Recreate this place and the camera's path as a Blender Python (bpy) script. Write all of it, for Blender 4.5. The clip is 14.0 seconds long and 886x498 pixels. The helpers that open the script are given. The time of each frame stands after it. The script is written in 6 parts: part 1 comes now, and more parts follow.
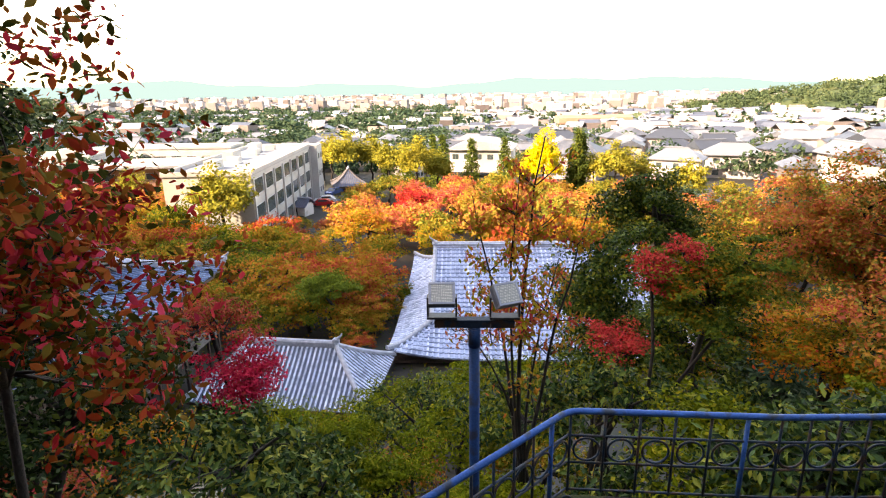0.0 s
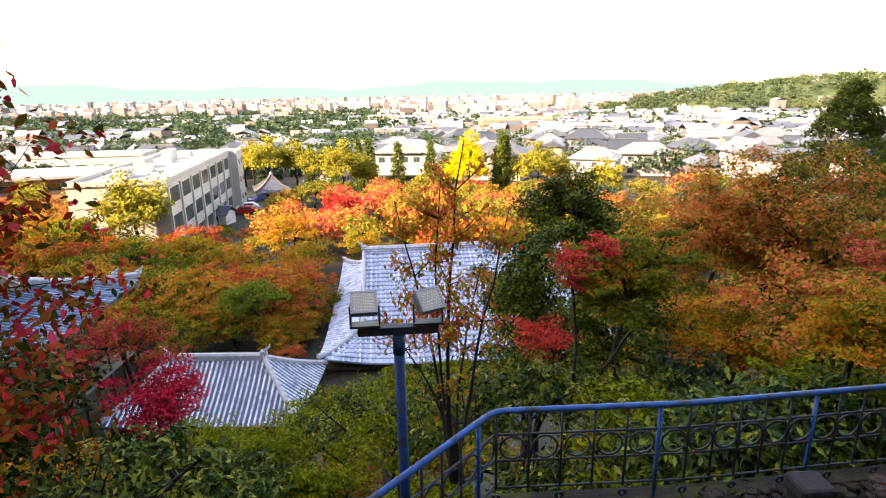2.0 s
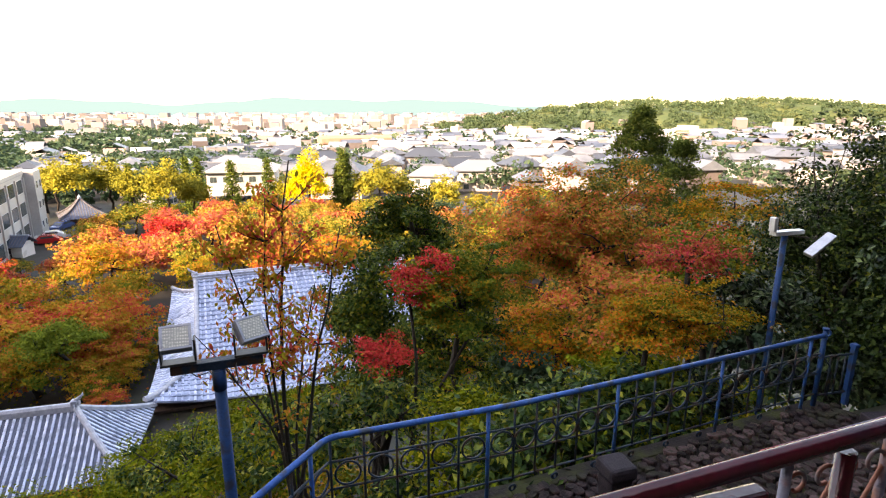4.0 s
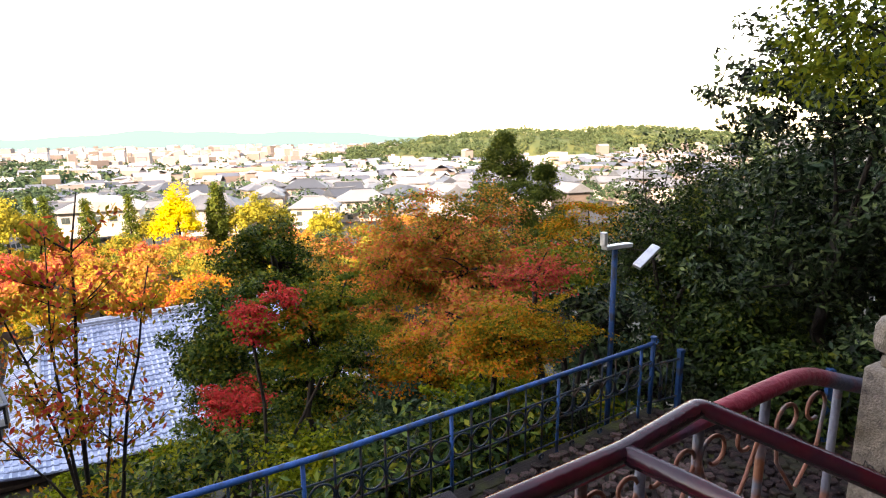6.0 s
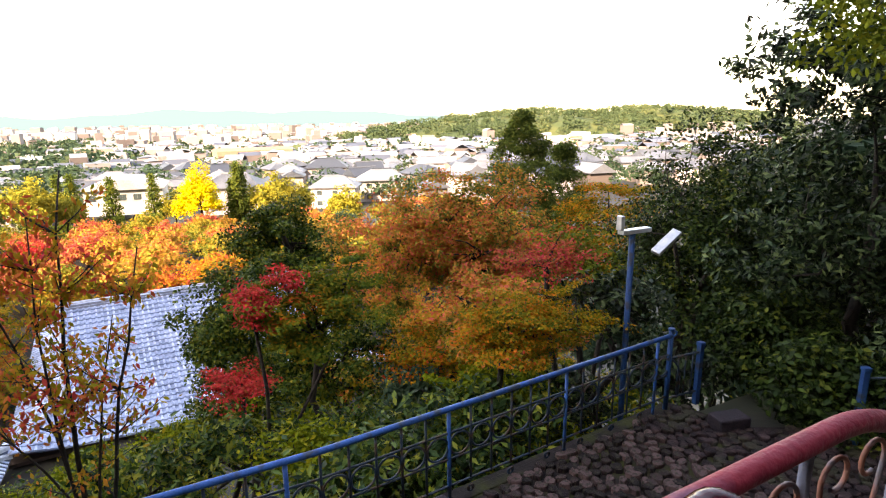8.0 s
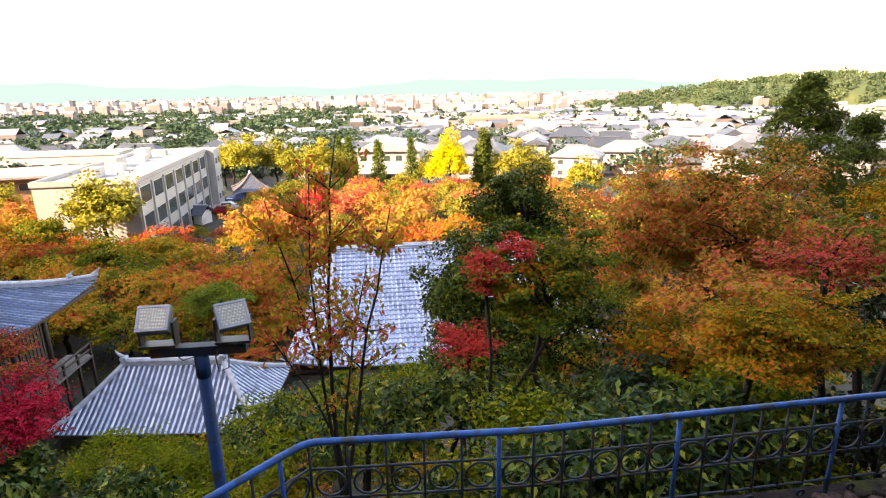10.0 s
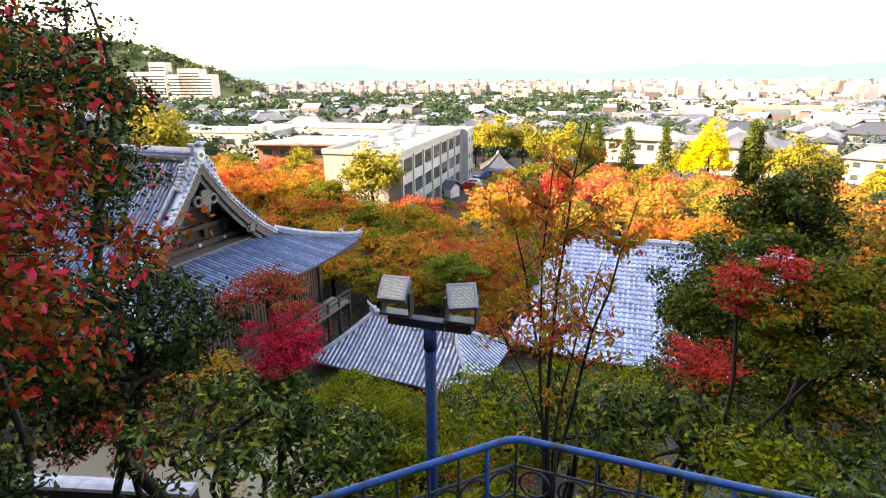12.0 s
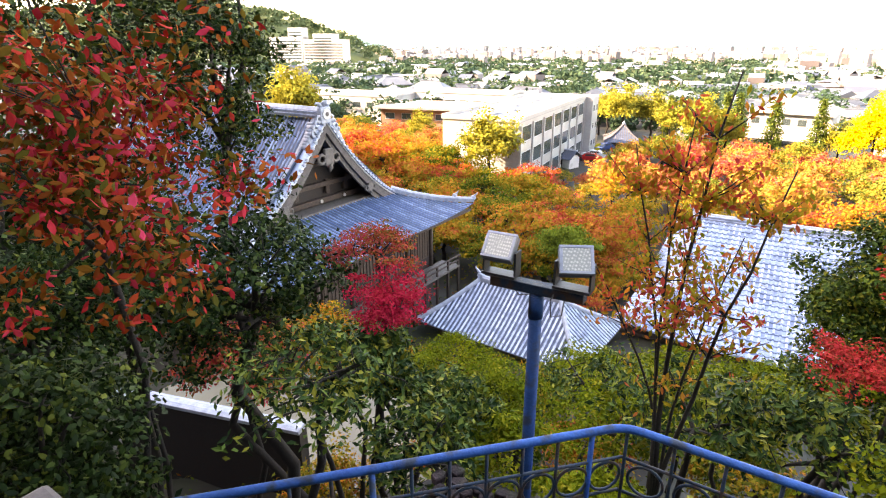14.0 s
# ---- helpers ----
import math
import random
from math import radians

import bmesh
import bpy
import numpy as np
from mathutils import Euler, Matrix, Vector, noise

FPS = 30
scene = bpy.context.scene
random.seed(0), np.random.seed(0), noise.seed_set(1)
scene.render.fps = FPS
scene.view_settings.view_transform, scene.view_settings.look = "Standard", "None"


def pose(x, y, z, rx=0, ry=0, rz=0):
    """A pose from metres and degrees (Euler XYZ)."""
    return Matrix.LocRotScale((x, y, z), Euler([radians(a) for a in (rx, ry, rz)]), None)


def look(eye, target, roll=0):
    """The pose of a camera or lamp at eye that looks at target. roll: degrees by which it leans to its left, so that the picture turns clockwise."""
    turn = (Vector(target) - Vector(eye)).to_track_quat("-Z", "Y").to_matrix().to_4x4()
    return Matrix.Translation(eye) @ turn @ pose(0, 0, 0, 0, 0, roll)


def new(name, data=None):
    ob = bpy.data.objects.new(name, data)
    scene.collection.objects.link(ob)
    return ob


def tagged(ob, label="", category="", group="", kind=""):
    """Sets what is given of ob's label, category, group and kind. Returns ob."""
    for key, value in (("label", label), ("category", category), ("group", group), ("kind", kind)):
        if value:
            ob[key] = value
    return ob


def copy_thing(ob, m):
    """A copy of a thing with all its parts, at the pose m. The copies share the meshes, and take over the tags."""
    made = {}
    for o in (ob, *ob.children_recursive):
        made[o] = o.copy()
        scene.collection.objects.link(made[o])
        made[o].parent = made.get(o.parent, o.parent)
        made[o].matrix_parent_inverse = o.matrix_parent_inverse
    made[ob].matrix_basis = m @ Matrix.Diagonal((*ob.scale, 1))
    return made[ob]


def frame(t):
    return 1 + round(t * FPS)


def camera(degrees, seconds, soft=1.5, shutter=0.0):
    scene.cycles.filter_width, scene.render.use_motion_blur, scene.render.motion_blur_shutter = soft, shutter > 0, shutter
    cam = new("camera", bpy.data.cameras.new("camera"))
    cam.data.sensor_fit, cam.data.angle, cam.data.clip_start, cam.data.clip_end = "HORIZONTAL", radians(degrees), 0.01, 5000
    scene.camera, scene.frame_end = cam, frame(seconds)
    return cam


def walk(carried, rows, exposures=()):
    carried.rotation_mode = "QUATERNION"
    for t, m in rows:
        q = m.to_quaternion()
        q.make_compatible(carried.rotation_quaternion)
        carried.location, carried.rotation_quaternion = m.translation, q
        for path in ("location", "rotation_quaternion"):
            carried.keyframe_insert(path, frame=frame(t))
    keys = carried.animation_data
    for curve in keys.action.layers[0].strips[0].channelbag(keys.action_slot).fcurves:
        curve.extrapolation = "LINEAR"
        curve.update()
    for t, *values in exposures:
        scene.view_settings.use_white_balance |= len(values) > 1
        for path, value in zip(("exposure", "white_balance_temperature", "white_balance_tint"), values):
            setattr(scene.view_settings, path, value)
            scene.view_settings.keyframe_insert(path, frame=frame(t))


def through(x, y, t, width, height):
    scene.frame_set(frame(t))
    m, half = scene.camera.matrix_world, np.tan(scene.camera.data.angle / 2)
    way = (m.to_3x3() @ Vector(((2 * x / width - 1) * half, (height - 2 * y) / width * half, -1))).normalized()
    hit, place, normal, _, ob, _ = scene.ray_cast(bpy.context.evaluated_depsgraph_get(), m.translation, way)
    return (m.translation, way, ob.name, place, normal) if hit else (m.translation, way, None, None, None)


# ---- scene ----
cam = camera(76.5, 14.0, soft=1.15)

PATH = [
    (0, (-0.678, -0.628, 3.595), (-0.88, 1.285, 3.049), -0.9),
    (0.5, (-0.677, -0.628, 3.599), (-0.863, 1.287, 3.053), -1.0),
    (1, (-0.655, -0.62, 3.602), (-0.822, 1.297, 3.055), -1.0),
    (1.5, (-0.636, -0.606, 3.61), (-0.736, 1.316, 3.064), -1.0),
    (2, (-0.595, -0.606, 3.624), (-0.549, 1.318, 3.083), -1.1),
    (2.5, (-0.537, -0.608, 3.64), (-0.329, 1.309, 3.109), -1.2),
    (3, (-0.48, -0.614, 3.645), (-0.13, 1.284, 3.121), -1.4),
    (3.2, (-0.476, -0.64, 3.651), (-0.076, 1.249, 3.131), -1.2),
    (5.3, (-0.009, -0.558, 3.593), (0.812, 1.223, 3.198), -0.5),
    (5.5, (0.094, -0.566, 3.587), (0.946, 1.202, 3.202), -1.1),
    (6, (0.404, -0.511, 3.529), (1.356, 1.205, 3.142), -0.7),
    (6.5, (0.624, -0.415, 3.494), (1.617, 1.277, 3.105), -0.9),
    (7, (0.730, -0.307, 3.486), (1.732, 1.376, 3.083), -1.1),
    (7.2, (0.726, -0.283, 3.485), (1.729, 1.397, 3.071), -0.8),
    (9.3, (0.895, -0.174, 3.489), (1.274, 1.718, 2.962), -1.3),
    (9.5, (0.886, -0.147, 3.488), (1.173, 1.759, 2.952), -1.2),
    (10, (0.832, -0.032, 3.487), (0.919, 1.89, 2.94), -1.1),
    (10.5, (0.766, 0.106, 3.47), (0.645, 2.021, 2.907), -0.8),
    (11, (0.755, 0.168, 3.503), (0.401, 2.048, 2.918), -0.7),
    (11.5, (0.797, 0.126, 3.53), (0.239, 1.956, 2.948), -0.5),
    (12, (0.78, 0.193, 3.505), (0.068, 1.967, 2.917), -0.4),
    (12.5, (0.692, 0.372, 3.362), (-0.128, 2.095, 2.766), -0.3),
    (13, (0.522, 0.609, 3.204), (-0.409, 2.269, 2.588), -0.2),
    (13.5, (0.517, 0.69, 3.194), (-0.502, 2.272, 2.518), -0.4),
    (14, (0.631, 0.56, 3.261), (-0.415, 2.119, 2.571), -0.2),
]
walk(cam, [(t, look(eye, target, roll)) for t, eye, target, roll in PATH], exposures=[(0, 2.90, 10300, 22), (5.5, 2.90, 10300, 22), (7, 3.02, 10300, 22), (9.3, 2.92, 10300, 22), (11.5, 2.98, 10300, 22), (13, 3.18, 10300, 22), (14, 3.58, 10300, 22)])

# ---- light ----
SUN_FROM = Vector((-0.74, -0.5, 0.57)).normalized()  # towards the sun, behind and to the left
world = bpy.data.worlds.new("sky")
scene.world = world
world.use_nodes = True
wn = world.node_tree.nodes
sky = wn.new("ShaderNodeTexSky")
sky.sky_type = "NISHITA"
sky.sun_disc = False
sky.sun_elevation = math.asin(SUN_FROM.z)
sky.sun_rotation = math.atan2(SUN_FROM.x, SUN_FROM.y)
sky.air_density, sky.dust_density, sky.ozone_density = 1.0, 1.0, 1.0
wn["Background"].inputs["Strength"].default_value = 0.15
world.node_tree.links.new(sky.outputs[0], wn["Background"].inputs["Color"])

sun_data = bpy.data.lights.new("sun", "SUN")
sun_data.energy, sun_data.angle, sun_data.color = 2.5, radians(0.6), (1.0, 0.93, 0.82)
sun = new("sun", sun_data)
sun.matrix_world = look((0, 0, 80), Vector((0, 0, 80)) - SUN_FROM)


# ---- materials ----
def nodes_of(name):
    m = bpy.data.materials.new(name)
    m.use_nodes = True
    return m, m.node_tree.nodes, m.node_tree.links


def ramp_node(n, stops, interp="LINEAR"):
    r = n.new("ShaderNodeValToRGB")
    r.color_ramp.interpolation = interp
    e = r.color_ramp.elements
    while len(e) < len(stops):
        e.new(0.5)
    for el, (p, c) in zip(e, stops):
        el.position, el.color = p, (*c, 1)
    return r


def math_node(n, l, op, a, b):
    m = n.new("ShaderNodeMath")
    m.operation = op
    for i, v in enumerate((a, b)):
        if hasattr(v, "is_linked"):
            l.new(v, m.inputs[i])
        else:
            m.inputs[i].default_value = v
    return m.outputs[0]


def surface(name, dark, light, scale=3.0, rough=(0.6, 0.9), metal=0.0, bump=0.2, fine=30.0, vary=0.0, stain=None, stain_scale=0.7, specular=0.5):
    """A painted, stone or wood surface: two colours mixed by coarse and fine noise, with stains and relief."""
    m, n, l = nodes_of(name)
    b = n["Principled BSDF"]
    co = n.new("ShaderNodeTexCoord").outputs["Object"]
    n1 = n.new("ShaderNodeTexNoise")
    n1.inputs["Scale"].default_value, n1.inputs["Detail"].default_value = scale, 6
    n2 = n.new("ShaderNodeTexNoise")
    n2.inputs["Scale"].default_value, n2.inputs["Detail"].default_value = fine, 4
    l.new(co, n1.inputs["Vector"]), l.new(co, n2.inputs["Vector"])
    f = math_node(n, l, "ADD", math_node(n, l, "MULTIPLY", n1.outputs["Fac"], 0.65), math_node(n, l, "MULTIPLY", n2.outputs["Fac"], 0.35))
    if vary:
        info = n.new("ShaderNodeObjectInfo")
        f = math_node(n, l, "ADD", f, math_node(n, l, "MULTIPLY", math_node(n, l, "SUBTRACT", info.outputs["Random"], 0.5), vary))
    r = ramp_node(n, [(0.32, dark), (0.68, light)])
    l.new(f, r.inputs[0])
    col = r.outputs[0]
    if stain:
        n3 = n.new("ShaderNodeTexNoise")
        n3.inputs["Scale"].default_value, n3.inputs["Detail"].default_value = stain_scale, 8
        l.new(co, n3.inputs["Vector"])
        sr = ramp_node(n, [(0.5, (0, 0, 0)), (0.62, (1, 1, 1))])
        l.new(n3.outputs["Fac"], sr.inputs[0])
        mx = n.new("ShaderNodeMix")
        mx.data_type = "RGBA"
        l.new(sr.outputs[0], mx.inputs["Factor"])
        l.new(col, mx.inputs["A"])
        mx.inputs["B"].default_value = (*stain, 1)
        col = mx.outputs["Result"]
    l.new(col, b.inputs["Base Color"])
    rr = n.new("ShaderNodeMapRange")
    l.new(n1.outputs["Fac"], rr.inputs[0])
    rr.inputs["To Min"].default_value, rr.inputs["To Max"].default_value = rough
    l.new(rr.outputs[0], b.inputs["Roughness"])
    b.inputs["Metallic"].default_value = metal
    b.inputs["Specular IOR Level"].default_value = specular
    if bump:
        bp = n.new("ShaderNodeBump")
        bp.inputs["Strength"].default_value, bp.inputs["Distance"].default_value = bump, 0.02
        l.new(n2.outputs["Fac"], bp.inputs["Height"])
        l.new(bp.outputs[0], b.inputs["Normal"])
    return m


def leaves(name, stops, by_object=0.0, by_leaf=0.35, by_place=0.5, place_scale=0.7, rough=0.75, through=0.18, offset=0.0, gloss=0.04):
    """Leaves whose colour runs along a ramp by the leaf, by the branch and by the tree."""
    m, n, l = nodes_of(name)
    b = n["Principled BSDF"]
    geo = n.new("ShaderNodeNewGeometry")
    info = n.new("ShaderNodeObjectInfo")
    no = n.new("ShaderNodeTexNoise")
    no.inputs["Scale"].default_value, no.inputs["Detail"].default_value = place_scale, 3
    l.new(n.new("ShaderNodeTexCoord").outputs["Object"], no.inputs["Vector"])
    f = math_node(n, l, "MULTIPLY", geo.outputs["Random Per Island"], by_leaf)
    f = math_node(n, l, "ADD", f, math_node(n, l, "MULTIPLY", math_node(n, l, "SUBTRACT", no.outputs["Fac"], 0.25), by_place * 2))
    f = math_node(n, l, "ADD", f, math_node(n, l, "MULTIPLY", info.outputs["Random"], by_object))
    f = math_node(n, l, "ADD", f, offset)
    r = ramp_node(n, stops)
    l.new(f, r.inputs[0])
    l.new(r.outputs[0], b.inputs["Base Color"])
    b.inputs["Roughness"].default_value = rough
    b.inputs["Specular IOR Level"].default_value = gloss
    t = n.new("ShaderNodeBsdfTranslucent")
    l.new(r.outputs[0], t.inputs["Color"])
    mx = n.new("ShaderNodeMixShader")
    mx.inputs[0].default_value = through
    l.new(b.outputs[0], mx.inputs[1]), l.new(t.outputs[0], mx.inputs[2])
    l.new(mx.outputs[0], n["Material Output"].inputs["Surface"])
    return m


RED, CRIMSON = (0.52, 0.035, 0.02), (0.50, 0.02, 0.05)
LEAF_MAPLE = leaves("maple leaves, green to orange", [(0.05, (0.045, 0.095, 0.012)), (0.25, (0.13, 0.155, 0.016)), (0.42, (0.26, 0.20, 0.02)), (0.58, (0.40, 0.22, 0.025)), (0.72, (0.46, 0.16, 0.03)), (0.86, (0.44, 0.09, 0.035)), (1.0, (0.46, 0.05, 0.05))], by_object=0.65, by_leaf=0.4, by_place=0.6, place_scale=0.45, offset=-0.33, through=0.3)
LEAF_MAPLE_FAR = leaves("maple leaves, olive to rose", [(0.05, (0.07, 0.11, 0.02)), (0.25, (0.17, 0.18, 0.03)), (0.45, (0.34, 0.25, 0.04)), (0.62, (0.46, 0.25, 0.05)), (0.78, (0.48, 0.16, 0.06)), (1.0, (0.46, 0.08, 0.07))], by_object=0.75, by_leaf=0.4, by_place=0.5, place_scale=0.5, offset=-0.3, through=0.3)
LEAF_SPREAD = leaves("maple leaves, green turning", [(0.1, (0.028, 0.062, 0.010)), (0.35, (0.065, 0.105, 0.012)), (0.58, (0.14, 0.14, 0.012)), (0.76, (0.34, 0.15, 0.012)), (0.92, RED)], by_leaf=0.45, by_place=0.6, place_scale=1.3, offset=-0.06)
LEAF_OCHRE = leaves("maple leaves, ochre", [(0.1, (0.065, 0.095, 0.010)), (0.35, (0.20, 0.165, 0.013)), (0.55, (0.38, 0.19, 0.014)), (0.75, (0.52, 0.14, 0.016)), (0.95, (0.56, 0.065, 0.03))], by_leaf=0.6, by_place=0.65, place_scale=1.0, offset=-0.2, through=0.26)
LEAF_BROWN = leaves("cherry leaves, russet", [(0.08, (0.075, 0.10, 0.02)), (0.28, (0.22, 0.19, 0.03)), (0.46, (0.42, 0.22, 0.035)), (0.64, (0.54, 0.15, 0.045)), (0.8, (0.50, 0.095, 0.065)), (0.97, (0.70, 0.28, 0.04))], by_leaf=0.65, by_place=0.8, place_scale=0.6, offset=-0.3, through=0.3)
LEAF_RED = leaves("maple leaves, red", [(0.1, (0.24, 0.05, 0.02)), (0.4, (0.50, 0.04, 0.035)), (0.9, (0.60, 0.045, 0.06))], by_leaf=0.6, by_place=0.2)
LEAF_ROSE = leaves("maple leaves, dull rose", [(0.1, (0.10, 0.11, 0.02)), (0.35, (0.34, 0.10, 0.03)), (0.6, (0.42, 0.05, 0.04)), (0.95, (0.50, 0.04, 0.08))], by_leaf=0.6, by_place=0.35)
LEAF_CRIMSON = leaves("maple leaves, crimson", [(0.1, (0.25, 0.06, 0.02)), (0.35, CRIMSON), (0.9, (0.62, 0.03, 0.08))], by_leaf=0.4, by_place=0.4)
LEAF_LIME = leaves("maple leaves, lime", [(0.1, (0.03, 0.06, 0.005)), (0.4, (0.09, 0.12, 0.007)), (0.7, (0.14, 0.17, 0.009)), (0.95, (0.30, 0.25, 0.02))], by_leaf=0.55, by_place=0.5, place_scale=1.3, offset=0.04, through=0.24)
LEAF_EVERGREEN = leaves("evergreen leaves", [(0.1, (0.004, 0.010, 0.003)), (0.5, (0.012, 0.028, 0.006)), (0.78, (0.03, 0.056, 0.011)), (1.0, (0.115, 0.13, 0.018))], by_leaf=0.75, by_place=0.35, rough=0.5, through=0.05, gloss=0.08)
LEAF_SHRUB = leaves("shrub leaves, mid green", [(0.1, (0.006, 0.018, 0.006)), (0.45, (0.022, 0.055, 0.014)), (0.75, (0.075, 0.125, 0.022)), (1.0, (0.24, 0.23, 0.03))], by_leaf=0.85, by_place=0.3, rough=0.5, through=0.1, gloss=0.08)
# darker copy of the shrub leaves, with the shade over the path coloured in
LEAF_LARGE_SHADED = leaves("large leaves, darkened for shade", [(0.1, (0.003, 0.008, 0.003)), (0.55, (0.012, 0.03, 0.011)), (0.82, (0.05, 0.085, 0.032)), (1.0, (0.12, 0.165, 0.06))], by_leaf=0.85, by_place=0.2, rough=0.45, through=0.05, gloss=0.15)
LEAF_CHERRY = leaves("near cherry leaves, orange and red", [(0.05, (0.025, 0.035, 0.008)), (0.22, (0.085, 0.07, 0.010)), (0.4, (0.20, 0.075, 0.012)), (0.58, (0.32, 0.05, 0.014)), (0.78, (0.38, 0.02, 0.022)), (1.0, (0.50, 0.04, 0.08))], by_leaf=0.9, by_place=0.4, place_scale=1.6, offset=-0.18, through=0.14)
LEAF_SPARSE = leaves("young cherry leaves", [(0.1, (0.14, 0.17, 0.02)), (0.35, (0.32, 0.24, 0.02)), (0.55, (0.46, 0.17, 0.03)), (0.75, (0.50, 0.07, 0.04)), (0.95, (0.45, 0.03, 0.06))], by_leaf=0.6, by_place=0.45, place_scale=0.8, offset=-0.05, through=0.3)
LEAF_GINKGO = leaves("ginkgo leaves", [(0.1, (0.50, 0.42, 0.03)), (0.9, (0.75, 0.60, 0.03))], by_leaf=0.5, by_place=0.3)
LEAF_YELLOW = leaves("yellowing leaves", [(0.1, (0.10, 0.12, 0.03)), (0.45, (0.26, 0.24, 0.035)), (0.9, (0.44, 0.34, 0.045))], by_leaf=0.35, by_place=0.4, by_object=0.1)
LEAF_CONIFER = leaves("conifer needles", [(0.1, (0.04, 0.07, 0.018)), (0.6, (0.11, 0.15, 0.028)), (1.0, (0.22, 0.19, 0.03))], by_leaf=0.5, by_place=0.4, through=0.2)
LEAF_WOOD = leaves("far woods", [(0.1, (0.022, 0.048, 0.028)), (0.5, (0.042, 0.075, 0.042)), (0.8, (0.085, 0.105, 0.05)), (1.0, (0.17, 0.14, 0.05))], by_leaf=0.4, by_place=0.5, place_scale=0.02, through=0.15)
LEAF_OVERHANG = leaves("yellow-green leaves", [(0.1, (0.05, 0.08, 0.010)), (0.6, (0.13, 0.16, 0.015)), (0.95, (0.26, 0.22, 0.02))], by_leaf=0.6, by_place=0.3)
LEAF_MID = leaves("broad green leaves", [(0.1, (0.008, 0.022, 0.004)), (0.5, (0.03, 0.062, 0.009)), (0.8, (0.09, 0.125, 0.014)), (1.0, (0.22, 0.19, 0.02))], by_leaf=0.75, by_place=0.35, rough=0.5, through=0.12, gloss=0.08)
# paler copy of the far woods: sunlight and haze are put into the colour
LEAF_HILL = leaves("hill woods, sun and haze in the colour", [(0.1, (0.035, 0.06, 0.03)), (0.5, (0.06, 0.09, 0.045)), (0.8, (0.11, 0.125, 0.05)), (1.0, (0.19, 0.16, 0.05))], by_leaf=0.35, by_place=0.55, place_scale=0.012, through=0.15)
BARK = surface("dark bark", (0.006, 0.0045, 0.004), (0.026, 0.018, 0.015), scale=6, rough=(0.8, 0.95), bump=0.6, fine=40)
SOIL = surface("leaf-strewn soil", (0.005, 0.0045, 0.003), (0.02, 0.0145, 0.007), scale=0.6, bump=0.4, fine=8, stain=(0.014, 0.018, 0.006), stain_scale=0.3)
SAND = surface("raked sand", (0.20, 0.175, 0.125), (0.27, 0.24, 0.175), scale=0.4, bump=0.1)
TILE = surface("silver-grey roof tile", (0.44, 0.54, 0.72), (0.68, 0.77, 0.92), scale=2.5, rough=(0.45, 0.7), metal=0.1, bump=0.1, fine=14, vary=0.45, stain=(0.30, 0.37, 0.50), stain_scale=1.6, specular=0.4)
# darker, bluer copy of the roof tile: the gabled hall's shade is coloured in
TILE_SHADED = surface("blue-grey roof tile, shade in the colour", (0.07, 0.14, 0.29), (0.24, 0.36, 0.56), scale=2.5, rough=(0.45, 0.7), bump=0.1, fine=14, vary=0.45, stain=(0.09, 0.16, 0.28), stain_scale=1.1, specular=0.4)
# pan tiles coloured dark in place of the shade between the rolls
TILE_PAN = surface("pan tile, darkened between the rolls", (0.035, 0.055, 0.10), (0.085, 0.12, 0.19), scale=3, rough=(0.4, 0.7), bump=0.2, fine=14)
TILE_PALE = surface("pale blue-grey roll tile", (0.32, 0.41, 0.58), (0.52, 0.61, 0.78), scale=2.5, rough=(0.45, 0.7), bump=0.1, fine=14, vary=0.4, stain=(0.24, 0.31, 0.44), stain_scale=1.6, specular=0.4)
TILE_COURSE = surface("pale blue pan tile", (0.20, 0.28, 0.43), (0.40, 0.49, 0.66), scale=3, rough=(0.45, 0.7), bump=0.15, fine=9, stain=(0.16, 0.22, 0.33), stain_scale=1.2, specular=0.4)
RIDGE = surface("weathered ridge tile", (0.22, 0.25, 0.31), (0.46, 0.50, 0.57), scale=4, rough=(0.4, 0.7), bump=0.2)
WOOD = surface("dark weathered timber", (0.025, 0.015, 0.012), (0.075, 0.045, 0.034), scale=5, bump=0.3)
WOOD_GREY = surface("silvered timber", (0.07, 0.058, 0.055), (0.17, 0.145, 0.13), scale=5, bump=0.3)
PLASTER = surface("white plaster", (0.62, 0.60, 0.55), (0.80, 0.78, 0.74), scale=0.5, bump=0.05, stain=(0.55, 0.53, 0.48))
BLUE_PAINT = surface("worn blue paint on iron", (0.006, 0.055, 0.19), (0.012, 0.115, 0.38), scale=6, rough=(0.35, 0.6), bump=0.25, fine=60, specular=0.25, stain=(0.03, 0.05, 0.08), stain_scale=7)
BLUE_DARK = surface("deep blue paint on iron", (0.004, 0.03, 0.10), (0.009, 0.06, 0.18), scale=6, rough=(0.4, 0.65), bump=0.25, specular=0.15, fine=60, stain=(0.02, 0.03, 0.05), stain_scale=6)
DARK_IRON = surface("dark blue iron", (0.008, 0.018, 0.032), (0.02, 0.042, 0.07), scale=8, specular=0.2, rough=(0.4, 0.65), bump=0.25, fine=60, stain=(0.05, 0.03, 0.02), stain_scale=9)
RED_PAINT = surface("glossy maroon paint", (0.035, 0.003, 0.007), (0.075, 0.007, 0.013), scale=7, rough=(0.12, 0.3), bump=0.1, fine=50, stain=(0.035, 0.008, 0.016), stain_scale=6, specular=0.5)
WORN_RED = surface("faded red paint over blue", (0.16, 0.014, 0.028), (0.30, 0.032, 0.05), scale=8, rough=(0.4, 0.65), bump=0.3, fine=60, stain=(0.06, 0.07, 0.13), stain_scale=3.2, specular=0.3)
